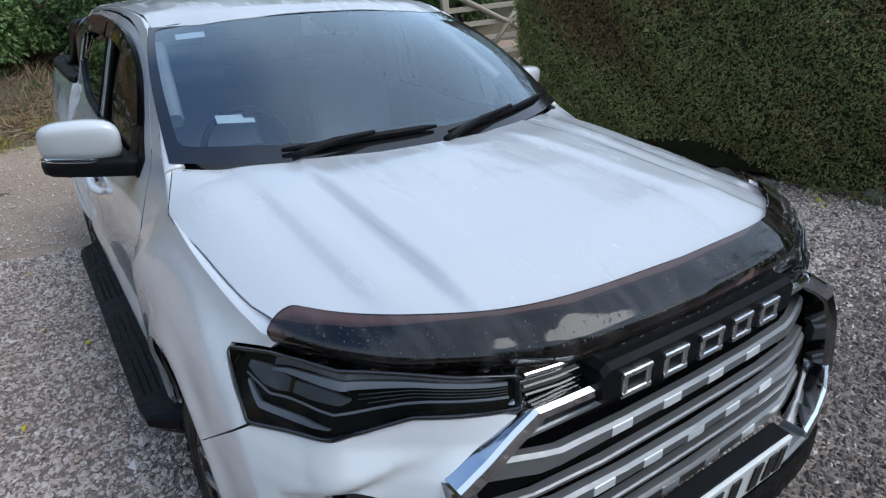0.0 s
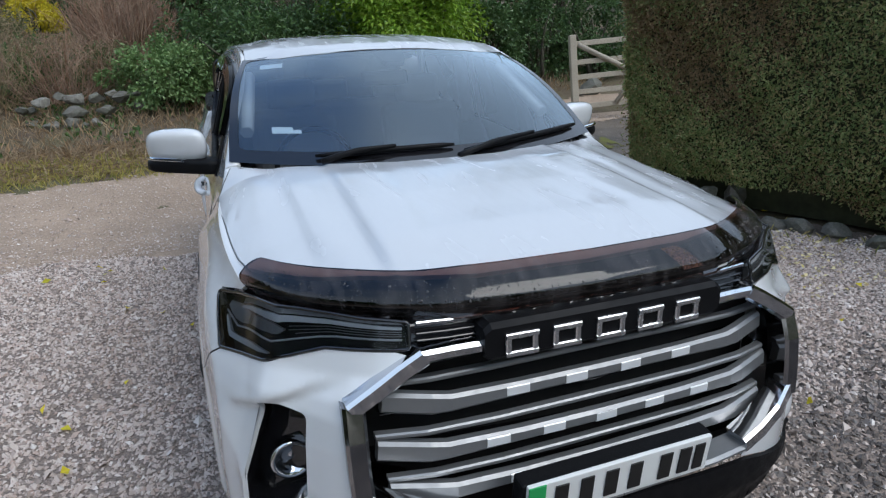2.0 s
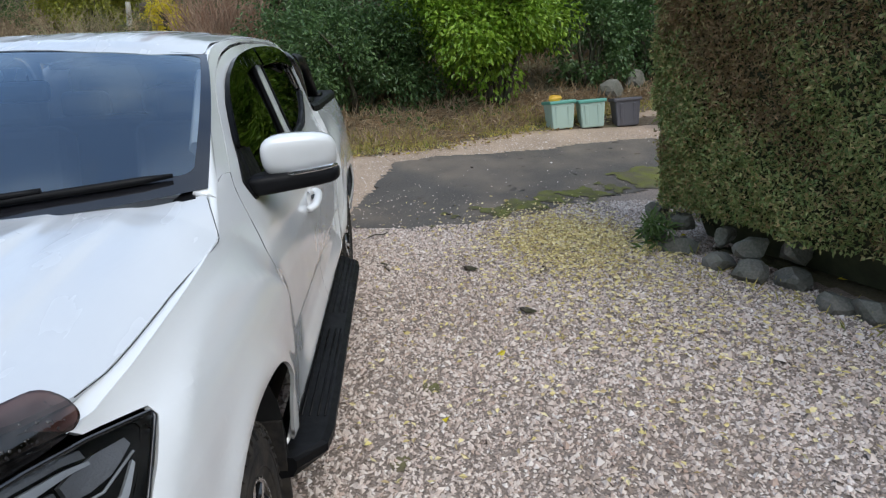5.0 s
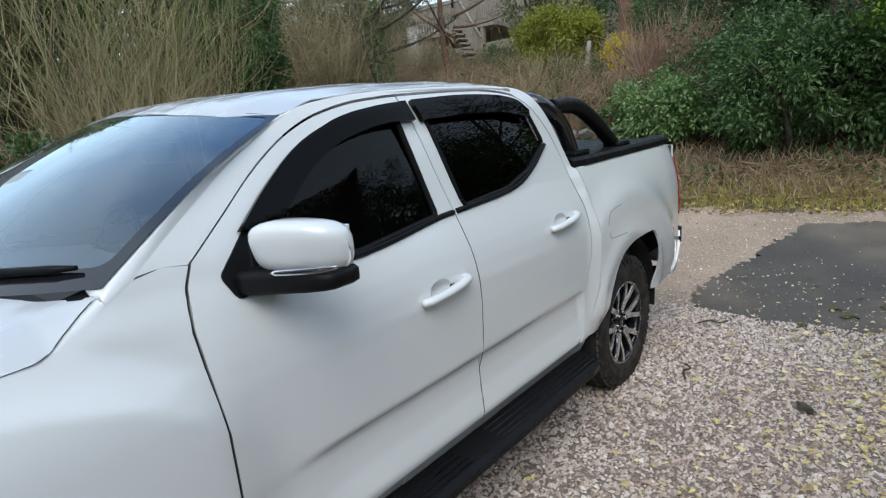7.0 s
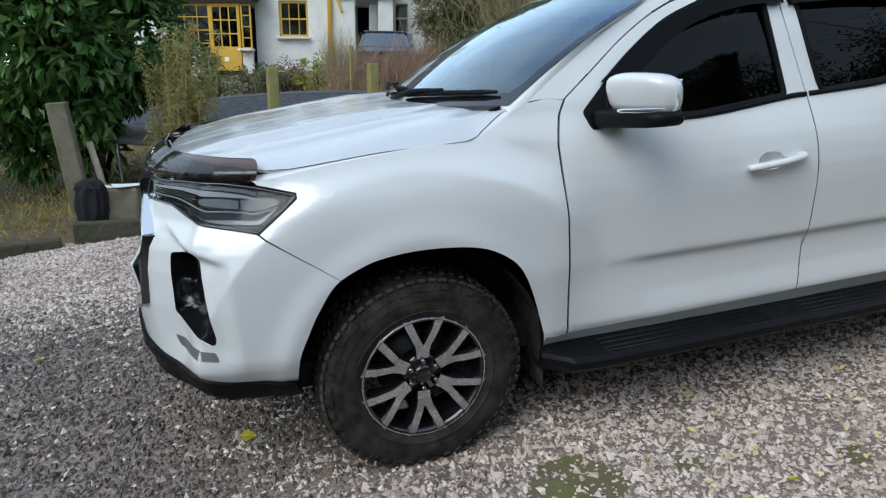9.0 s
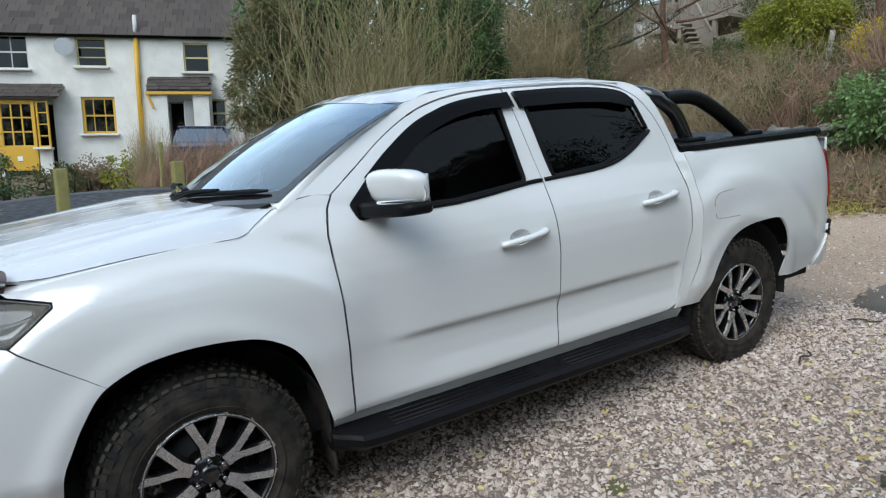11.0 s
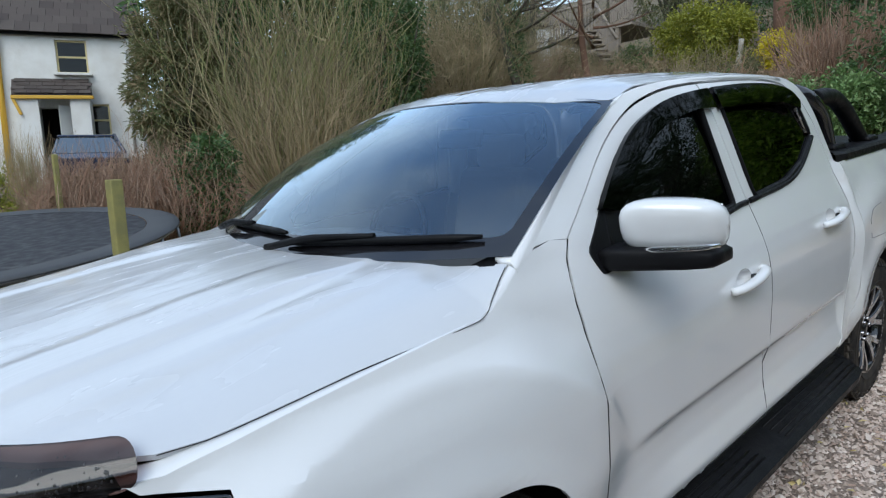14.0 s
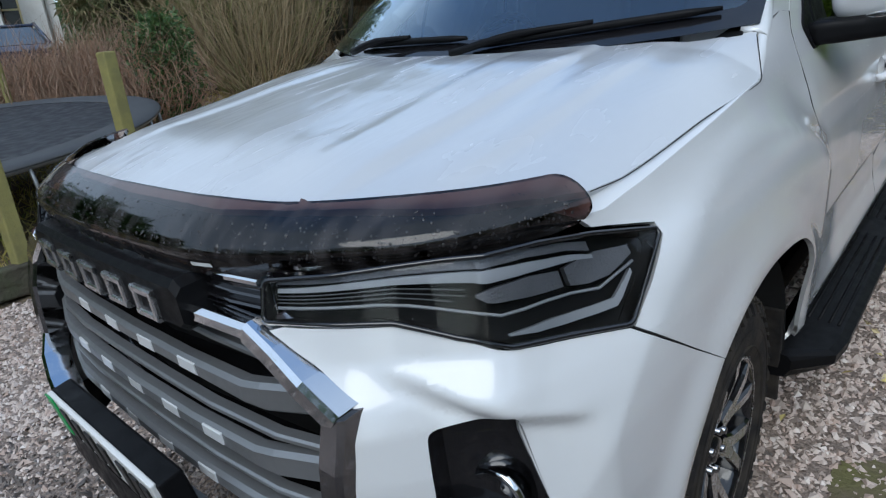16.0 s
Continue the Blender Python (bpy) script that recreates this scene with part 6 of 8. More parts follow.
# --- loose chippings ---
def chips(n, pick, size, name, seed, mat=STONE_CHIP, label="loose grey and pink gravel chippings", category="gravel", mask=None):
    g = np.random.default_rng(seed)
    xy = pick(g, n)
    xy = xy[(mask or on_drive)(xy[:, 0], xy[:, 1]) & ~(on_mud(xy[:, 0], xy[:, 1]) & (g.random(n) < 0.6))]
    n = len(xy)
    base = np.array([[1, 0, -0.25], [0, 1, -0.25], [-1, 0, -0.25], [0, -1, -0.25], [0, 0, 0.85]], "f8")
    v = base[None] * g.uniform(0.55, 1.25, (n, 5, 1)) + g.normal(0, 0.24, (n, 5, 3))
    s = size * g.lognormal(0, 0.30, (n, 1, 1))
    v = v * s * np.array([1.1, 0.9, 0.8])
    a = g.uniform(0, 6.28, n)
    c, d = np.cos(a)[:, None], np.sin(a)[:, None]
    x, y = v[..., 0] * c - v[..., 1] * d, v[..., 0] * d + v[..., 1] * c
    t = g.normal(0, 0.35, (n, 1))
    z = v[..., 2] + x * t
    zz = ground_z(xy[:, 0], xy[:, 1]) + 0.02 + 0.006 * (wobble(xy[:, 0], xy[:, 1], 1.9) + 0.6 * wobble(xy[:, 0], xy[:, 1], 4.7, 1.0))
    v = np.stack([x + xy[:, :1], y + xy[:, 1:], z + zz[:, None] + s[:, :, 0] * 0.25], -1).reshape(-1, 3)
    tri = np.array([[0, 1, 4], [1, 2, 4], [2, 3, 4], [3, 0, 4]])
    f = (np.arange(n)[:, None, None] * 5 + tri[None]).reshape(-1, 3)
    return tagged(array_mesh(name, v, f, mat), label, category, kind="stuff")


def near_drive(g, n):
    return np.stack([g.uniform(-3.25, 4.1, n), g.uniform(-2.3, 6.0, n)], 1)


DARK_CHIP = material("dark_stone_chip", (0.20, 0.17, 0.155), rough=0.4, per=("island", (0.042, 0.034, 0.030), (0.108, 0.092, 0.082), (0.18, 0.157, 0.143), (0.083, 0.064, 0.055), (0.30, 0.275, 0.255)), second=(0.10, 0.08, 0.068), spec=0.4)


def dark_share(x, y):
    """Share of darker, glossier chips: nearly all before the truck, none along its far side or beside the doors."""
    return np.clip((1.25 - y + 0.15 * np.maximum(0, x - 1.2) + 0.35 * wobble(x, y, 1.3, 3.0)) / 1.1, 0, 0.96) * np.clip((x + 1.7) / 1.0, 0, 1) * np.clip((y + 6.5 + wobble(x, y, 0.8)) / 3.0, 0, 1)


def lower_drive(g, n):
    return np.stack([g.uniform(-3.3, 8.0, n), -2.3 - 6.7 * g.random(n) ** 2.2], 1)


def hedge_side(g, n):
    return np.stack([4.1 + 3.9 * g.random(n) ** 1.6, g.uniform(-2.4, 2.5, n)], 1)


def pale_spot(x, y):
    return on_drive(x, y) & (np.modf(np.abs(x * 917.3 + y * 553.7))[0] >= dark_share(x, y))


def dark_spot(x, y):
    return on_drive(x, y) & (np.modf(np.abs(x * 917.3 + y * 553.7))[0] < dark_share(x, y))


chips(230000, near_drive, 0.0108, "gravel", 11, mask=pale_spot)
chips(230000, near_drive, 0.0108, "damp_gravel", 11, DARK_CHIP, "darker gravel chippings before the truck", mask=dark_spot)
chips(4000, near_drive, 0.014, "gravel_larger", 12)
chips(60000, lower_drive, 0.013, "gravel_lower", 13, mask=pale_spot)
chips(60000, lower_drive, 0.013, "damp_gravel_lower", 13, DARK_CHIP, "darker gravel chippings lower on the drive", mask=dark_spot)
chips(18000, hedge_side, 0.011, "gravel_edge", 14, mask=pale_spot)
chips(18000, hedge_side, 0.011, "damp_gravel_edge", 14, DARK_CHIP, "darker gravel chippings beside the hedge", mask=dark_spot)
chips(26000, lambda g, n: np.stack([g.uniform(-6.0, 6.5, n), 4.8 + 4.2 * g.random(n) ** 1.6], 1), 0.0085, "track_stones", 15, label="small stones strewn on the track", mask=lambda x, y: on_track(x, y) & ~on_drive(x, y) & (~on_patch(x, y) | (np.modf(np.abs(x * 731.9 + y * 417.3))[0] < 0.25 * np.clip(7.2 - y, 0.1, 1))))


# --- plants ---
def stem_curve(bm, foot, head, r0, r1, bend=(0, 0, 0), sides=8, n=8):
    foot, head, bend = Vector(foot), Vector(head), Vector(bend)
    pts = [foot.lerp(head, float(t)) + bend * (4 * float(t) * (1 - float(t))) for t in np.linspace(0, 1, n)]
    tube(bm, pts, [r0 + (r1 - r0) * t for t in np.linspace(0, 1, n)], sides)


def bush(name, label, x, y, size, mat, n, leaf, seed, lift=None, clumps=60, clump=0.28, category="shrub", droop=0.3, trunk=True, bark=None, shell=0.55):
    """A leafy shrub: short stems and a clumped crown. size: half-widths and half-height."""
    z0 = gz(x, y)
    t = thing(name, label, category, Matrix.Translation((x, y, z0)))
    zc = size[2] * 0.95 if lift is None else lift
    p, w = blob_points(n, (0, 0, zc), size, seed, clumps, clump, shell)
    keep = p[:, 2] > 0.03
    leaves("crown", p[keep], w[keep], leaf[0], leaf[1], mat, t, seed, droop)
    if trunk:
        g = np.random.default_rng(seed)
        bm = bmesh.new()
        for q in range(6):
            e = g.normal(0, 0.45, 2)
            stem_curve(bm, (e[0] * 0.2, e[1] * 0.2, -0.1), (e[0] * size[0], e[1] * size[1], zc + size[2] * 0.35), 0.035 + 0.02 * size[2], 0.01, (g.normal(0, 0.08), g.normal(0, 0.08), 0.1), 6, 5)
        tagged(part("stem", bm, bark or BARK, t), kind="stuff")
    return t


def spray(name, label, x, y, n, height, spread, mat, seed, radius=0.006, foot=0.25, category="shrub", lean=(0, 0), curl=0.1, forks=2, segs=4):
    """An upright brush of thin stems, some forked."""
    g = np.random.default_rng(seed)
    t = thing(name, label, category, Matrix.Translation((x, y, gz(x, y))))
    a, r = g.uniform(0, 6.283, n), np.sqrt(g.random(n))
    s = np.stack([np.cos(a) * r * foot, np.sin(a) * r * foot, np.full(n, -0.03)], 1)
    h = height * g.uniform(0.55, 1.05, n)
    e = np.stack([np.cos(a) * r * spread + lean[0] * h, np.sin(a) * r * spread + lean[1] * h, h], 1) + g.normal(0, 0.10 * spread, (n, 3))
    sag = g.normal(0, curl, (n, 3)) * [1, 1, 0.3]
    tagged(wires("stem", s, e, sag, np.full(n, radius), mat, t, segs), kind="stuff")
    S, E, G, R = [], [], [], []
    for k in range(forks):
        u = g.uniform(0.35, 0.85, (n, 1))
        b = s * (1 - u) + e * u + sag * 4 * u * (1 - u)
        S.append(b)
        E.append(b + (e - s) * g.uniform(0.18, 0.4, (n, 1)) + g.normal(0, 0.20 * spread, (n, 3)))
        G.append(sag * 0.3)
        R.append(np.full(n, radius * 0.55))
    if forks:
        tagged(wires("twig", np.concatenate(S), np.concatenate(E), np.concatenate(G), np.concatenate(R), mat, t, segs), kind="stuff")
    return t


def bare_tree(name, label, x, y, height, seed, bark=None, twigs=900, lean=(0, 0), trunk_r=0.16, ivy=0, z=None):
    """A bare tree: tapered trunk, limbs and a haze of twigs."""
    g = np.random.default_rng(seed)
    t = thing(name, label, "tree", Matrix.Translation((x, y, gz(x, y) if z is None else z)))
    bm = bmesh.new()
    top = Vector((lean[0] * height, lean[1] * height, height * 0.85))
    stem_curve(bm, (0, 0, -0.2), top, trunk_r, 0.03, (g.normal(0, 0.2), g.normal(0, 0.2), 0), 9, 10)
    part("trunk", bm, bark or BARK, t)
    bm = bmesh.new()
    S, E, G, R = [], [], [], []
    for q in range(13):
        u = 0.28 + 0.68 * q / 13
        b = top * u
        a = g.uniform(0, 6.283)
        ln = height * (0.42 - 0.22 * u) * g.uniform(0.8, 1.2)
        e = b + Vector((math.cos(a) * ln, math.sin(a) * ln, ln * g.uniform(0.25, 0.9)))
        stem_curve(bm, b, e, trunk_r * (0.5 - 0.3 * u), 0.012, (0, 0, -0.06 * ln), 6, 6)
        for k in range(twigs // 13):
            v = g.uniform(0.25, 1.0)
            c = b.lerp(e, v)
            d = np.array([g.normal(0, 1), g.normal(0, 1), g.normal(0.3, 0.7)])
            S.append(tuple(c)), E.append(tuple(np.array(c) + d * ln * 0.22)), G.append(tuple(g.normal(0, 0.04 * ln, 3))), R.append(0.007)
    part("limb", bm, bark or BARK, t)
    wires("twig", S, E, G, R, STEM_GREY, t, 3)
    if ivy:
        u = g.uniform(0.05, 0.8, ivy)
        a = g.uniform(0, 6.283, ivy)
        rr = trunk_r * 1.1 + g.uniform(0, 0.15, ivy)
        p = np.array(top)[None] * u[:, None] + np.stack([np.cos(a) * rr, np.sin(a) * rr, np.zeros(ivy)], 1)
        leaves("ivy", p, np.stack([np.cos(a), np.sin(a), np.zeros(ivy)], 1), 0.07, 0.06, DARK_LEAF, t, seed)
    return t


# clipped hedge beside the drive
def make_hedge():
    t = thing("clipped_hedge", "tall clipped evergreen hedge, dark green with brown patches", "hedge", Matrix())
    line = [(3.56, 4.52), (3.66, 4.2), (4.18, 2.8), (4.45, 1.9), (5.5, -1.0), (6.4, -3.5), (7.6, -6.5)]
    # dark solid core: the shade between the leaves is put into its colour
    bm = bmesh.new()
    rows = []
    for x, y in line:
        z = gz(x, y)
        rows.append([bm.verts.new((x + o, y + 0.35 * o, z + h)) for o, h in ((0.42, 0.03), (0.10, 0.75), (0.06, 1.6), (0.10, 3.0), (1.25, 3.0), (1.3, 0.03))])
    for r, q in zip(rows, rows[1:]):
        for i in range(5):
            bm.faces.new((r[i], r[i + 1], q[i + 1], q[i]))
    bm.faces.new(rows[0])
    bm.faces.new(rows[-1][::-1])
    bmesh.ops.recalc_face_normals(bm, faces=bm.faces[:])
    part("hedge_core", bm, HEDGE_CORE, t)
    g = np.random.default_rng(21)
    n = 170000
    u = g.random(n)
    seg = np.concatenate([[0], np.cumsum([math.dist(a, b) for a, b in zip(line, line[1:])])])
    d = seg[-1] * u ** 1.7
    lx, ly = np.interp(d, seg, [p[0] for p in line]), np.interp(d, seg, [p[1] for p in line])
    h = np.interp(d, [1.9, 2.6], [0.38, 0.06]) + 2.85 * g.random(n)
    bulge = 0.10 * wobble(d * 0.9, h * 1.4, 1.2) + 0.05 * wobble(d, h, 5.0)
    depth = -0.10 - bulge + 0.09 * g.random(n) + 0.10 * np.clip((0.6 - h) / 0.3, 0, 1)
    x, y = lx + depth, ly + 0.4 * depth
    way = g.normal(0, 1, (n, 3)) * [0.45, 1.0, 1.0] + [-0.35, -0.12, 0.35]
    p = np.stack([x, y, ground_z(lx, ly) + h], 1)
    end = g.random(n) < 0.10
    o = g.random(n) * 1.3
    p[end] = np.stack([3.56 + o - 0.05, 4.52 + 0.35 * o + 0.08 * g.normal(0, 1, n), gz(3.6, 4.6) + 0.15 + 2.9 * g.random(n)], 1)[end]
    way[end] = way[end][:, [1, 0, 2]] * [1, -1, 1]
    brown = (wobble(d * 0.8, h * 1.1, 1.5, 3.0) + 0.25 * g.normal(0, 1, n) + 0.34 * (h - 1.5)) > 0.26
    leaves("foliage", p[~brown], way[~brown], 0.040, 0.019, HEDGE_LEAF, t, 22, 0.1, 1.3)
    leaves("browned_foliage", p[brown], way[brown], 0.042, 0.016, HEDGE_BROWN, t, 23, 0.1, 1.3)
    return t


make_hedge()


def rock(bm, at, size, seed):
    g = np.random.default_rng(seed)
    r = bmesh.ops.create_icosphere(bm, subdivisions=2, radius=1)["verts"]
    cut = g.normal(0, 1, (7, 3))
    cut /= np.linalg.norm(cut, axis=1, keepdims=True)
    lim = g.uniform(0.42, 0.78, 7)
    rot = Matrix.Rotation(g.uniform(0, 6.28), 3, "Z")
    for v in r:
        q = np.array(v.co)
        for c, m in zip(cut, lim):
            over = q @ c - m
            if over > 0:
                q = q - c * over
        q = q + g.normal(0, 0.035, 3)
        v.co = rot @ Vector(q * np.array(size)) + Vector(at)


wall = thing("dry_stone_edge", "rough mossy field stones under the hedge", "stone wall", Matrix())
for i in range(26):
    yy = 4.75 - 0.27 * i - 0.08 * math.sin(i * 2.3)
    g = np.random.default_rng(300 + i)
    if yy < 2.6 and i % 3:
        continue
    xx = float(hedge_x(yy)) + 0.02 + g.normal(0, 0.05)
    bm = bmesh.new()
    s = g.uniform(0.10, 0.155)
    rock(bm, (xx, yy, gz(xx, yy) + 0.06), (s, s * 1.05, s * 0.8), 400 + i)
    part("stone", bm, ROCK, wall)
    if yy > 3.1:
        bm = bmesh.new()
        rock(bm, (xx + 0.10, yy + 0.12, gz(xx, yy) + 0.23), (s * 0.95, s, s * 0.75), 500 + i)
        part("stone", bm, ROCK, wall)

# shrubs along the bank behind
bush("laurel_bush", "large glossy bright green laurel bush on the bank", 3.1, 10.6, (1.55, 1.3, 1.75), LAUREL_LEAF, 30000, (0.105, 0.058), 31, lift=2.0, clumps=70, clump=0.30)
bush("rhododendron", "dark green rhododendron on the bank", 0.75, 10.7, (1.5, 1.1, 0.95), DARK_LEAF, 14000, (0.09, 0.045), 32, clumps=60)
bush("low_shrub", "low spreading green shrub with pale leaves", -1.25, 11.0, (1.05, 0.75, 0.58), FRESH_LEAF, 7000, (0.075, 0.05), 33, clumps=45)
bush("dark_shrub", "dark evergreen shrub on the bank", -0.2, 11.6, (1.3, 0.9, 1.0), DARK_LEAF, 6000, (0.09, 0.045), 34)
spray("bare_red_shrub", "bare reddish brown upright stems of a winter shrub", -2.0, 13.6, 420, 1.50, 1.05, STEM_RED, 35, 0.016, 0.5)
bush("yellow_shrub", "bright yellow flowering shrub", -4.02, 16.58, (0.62, 0.55, 0.52), YELLOW_LEAF, 7000, (0.065, 0.04), 36, lift=4.15 - gz(-4.02, 16.58))
bush("yellow_green_bush", "yellow-green variegated evergreen bush", -6.2, 17.0, (1.40, 1.1, 0.95), LIME_LEAF, 14000, (0.09, 0.055), 37, lift=1.05)
for i, (x, y, s, mt) in enumerate(((-2.6, 17.2, 1.5, DARK_LEAF), (-0.6, 16.4, 1.5, CEDAR_LEAF), (-4.6, 20.0, 1.9, DARK_LEAF), (-8.6, 21.0, 2.0, CONIFER_LEAF), (1.2, 12.4, 1.0, CEDAR_LEAF))):
    bush("bank_evergreen", "dark evergreen shrub high on the bank", x, y, (s, s * 0.8, s * 0.85), mt, 6000, (0.11, 0.05), 580 + i)
bush("brown_scrub", "brown withered scrub on the bank", -6.8, 13.4, (1.3, 0.9, 0.55), BROWN_LEAF, 5000, (0.07, 0.03), 38)
bush("holly", "dark glossy holly beside the broom shrub", -11.2, 10.0, (1.2, 1.2, 1.9), DARK_LEAF, 14000, (0.10, 0.06), 39, lift=3.0, category="tree")
bush("evergreen_tree", "dark evergreen tree behind the broom", -15.5, 9.5, (2.6, 2.6, 3.6), CONIFER_LEAF, 9000, (0.2, 0.06), 139, lift=3.6, category="tree")
bush("evergreen_tree", "dark evergreen tree behind the thicket", -15.5, 15.5, (3.0, 2.0, 2.6), CONIFER_LEAF, 9000, (0.2, 0.06), 140, lift=3.0, category="tree")
for i, (x, y, sx, sz) in enumerate(((-14.2, 6.9, 1.6, 3.6), (-15.0, 9.0, 1.7, 3.9), (-14.6, 11.4, 1.6, 3.4))):
    bush("dark_conifer", "dense dark conifer behind the broom", x, y, (sx, sx, sz), DARK_LEAF, 9000, (0.26, 0.11), 240 + i, lift=sz * 0.95, category="tree", clumps=110, clump=0.22)
bush("tangled_thicket", "tangled brown and olive thicket", -12.5, 14.2, (2.8, 1.5, 1.9), CONIFER_LEAF, 9000, (0.10, 0.02), 40, lift=2.2)
spray("thicket_stems", "tangled bare twigs of a thicket", -12.3, 13.6, 700, 3.4, 3.2, STEM_TAN, 41, 0.011, 1.6, curl=1.0, forks=4)
spray("broom_shrub", "tall tan and green arching stems of a broom shrub", -10.3, 6.6, 150, 4.9, 2.1, STEM_GREEN, 42, 0.016, 0.45, curl=0.6, forks=5)
spray("broom_shrub", "tall tan and green arching stems of a broom shrub", -10.8, 8.2, 110, 4.2, 1.6, STEM_GREEN, 142, 0.015, 0.40, curl=0.6, forks=5)
spray("dry_shrub", "dry tan lower stems beside the broom", -9.7, 6.6, 380, 2.7, 1.8, STEM_TAN, 43, 0.010, 0.6, curl=0.45)
bush("conifer", "tall grey-green feathery conifer by the broom", -11.3, 4.85, (0.85, 0.95, 2.75), BLUE_GREEN, 20000, (0.15, 0.035), 44, lift=2.7, category="tree", clumps=90, clump=0.22)
bush("ivy_mound", "dark ivy smothering the end of the hedge", -8.9, 4.25, (0.62, 0.70, 0.95), DARK_LEAF, 7000, (0.085, 0.07), 45, lift=0.85)
spray("brown_hedge", "bare brown twiggy hedge", -9.2, 3.8, 1200, 1.40, 0.75, STEM_RED, 46, 0.008, 0.7, category="hedge", curl=0.4, forks=2)
bush("hedge_scrub", "brown dead leaves in the twiggy hedge", -9.35, 3.3, (0.6, 1.25, 0.65), BROWN_LEAF, 5000, (0.06, 0.03), 146, lift=0.75, trunk=False, category="hedge")
spray("brown_hedge_end", "bare brown twiggy hedge", -9.3, 2.8, 900, 1.40, 0.75, STEM_RED, 47, 0.008, 0.7, category="hedge", curl=0.4, forks=2)
bush("cherry_laurel", "big dark glossy cherry laurel beside the drive", -5.6, -1.70, (1.15, 1.35, 1.75), DARK_LAUREL, 16000, (0.18, 0.08), 48, lift=2.15, clumps=80)
bush("cherry_laurel", "dark glossy cherry laurel beside the drive", -5.9, -4.3, (1.2, 1.6, 1.8), DARK_LAUREL, 12000, (0.18, 0.08), 49, lift=2.1)


def make_bamboo():
    t = thing("bamboo_clump", "yellow-green bamboo with dry leaves", "bamboo", Matrix.Translation((-4.3, -0.40, gz(-4.3, -0.40))))
    g = np.random.default_rng(50)
    n = 70
    s = np.concatenate([g.normal(0, 0.10, (n, 2)), np.zeros((n, 1))], 1)
    e = s + np.stack([g.normal(0, 0.15, n), g.normal(0, 0.15, n), g.uniform(0.8, 2.0, n)], 1)
    sag = g.normal(0, 0.04, (n, 3))
    tagged(wires("cane", s, e, sag, 0.006, STEM_TAN, t, 5, 4), kind="stuff")
    k = g.integers(0, n, 9000)
    u = g.uniform(0.2, 1.0, (9000, 1))
    p = s[k] * (1 - u) + e[k] * u + sag[k] * 4 * u * (1 - u)
    leaves("foliage", p, np.concatenate([g.normal(0, 1, (9000, 2)), g.normal(0, 0.5, (9000, 1))], 1), 0.085, 0.011, BAMBOO_LEAF, t, 51, 0.35)


make_bamboo()

# brambles and scrub that clothe the bank
g0 = np.random.default_rng(600)
for i, (x, y) in enumerate(((-6.6, 9.9), (-5.4, 10.6), (-4.2, 11.4), (-3.0, 11.6), (-6.2, 12.2), (-7.8, 11.2), (-5.2, 14.6), (-7.4, 14.4), (-9.4, 17.2), (-11.6, 17.6), (-7.6, 18.6), (-4.0, 19.0), (-12.6, 19.0))):
    spray("bramble", "tangled brown bramble stems on the bank", x, y, 190, (0.45 if y < 10.8 else 0.8) + 0.4 * g0.random(), 1.0, (STEM_TAN, STEM_RED)[i % 2], 610 + i, 0.009, 0.5, curl=0.35, forks=2)
    bush("scrub", "low olive and brown scrub on the bank", x + 0.6, y + 0.3, (0.95, 0.7, 0.5), (CONIFER_LEAF, BROWN_LEAF, MID_LEAF)[i % 3], 2200, (0.075, 0.03), 640 + i, clumps=30, trunk=False)

# dark ivy that covers the wall behind the gate
for i, (x, y) in enumerate(((5.0, 11.3), (6.3, 11.6), (7.7, 11.4))):
    bush("ivy_bank", "dark ivy over the wall behind the gate", x, y, (0.95, 0.5, 1.05), DARK_LEAF, 5000, (0.085, 0.06), 670 + i, lift=0.9, clumps=60, category="ivy")

# trees of the bank
bare_tree("ivy_tree", "leaning ivy-clad bare tree", -9.0, 13.2, 6.5, 61, lean=(-0.22, 0.0), trunk_r=0.15, ivy=2500)
bare_tree("young_pine", "slim pine trunk with bare side branches", -8.3, 15.0, 6.0, 62, RED_BARK, 500, trunk_r=0.11)
bm = bmesh.new()
stem_curve(bm, (0, 0, -0.3), (-0.5, 0.3, 7), 0.27, 0.16, (0.1, 0, 0), 10, 10)
redwood = thing("red_barked_tree", "thick red-brown tree trunk", "tree", Matrix.Translation((-4.57, 18.07, gz(-4.57, 18.07))))
part("trunk", bm, RED_BARK, redwood)
p, w = blob_points(3000, (-0.4, 0.5, 7.6), (3.0, 2.5, 1.6), 63)
leaves("crown", p, w, 0.13, 0.03, CONIFER_LEAF, redwood, 63)
bm = bmesh.new()
stem_curve(bm, (0, 0, -0.3), (0.22, 0.1, 0.95), 0.09, 0.06, (0.05, 0, 0), 8, 8)
part("trunk", bm, PALE_BARK, thing("pale_trunk", "pale slim tree trunk on the bank", "tree", Matrix.Translation((-5.07, 16.06, gz(-5.07, 16.06)))))
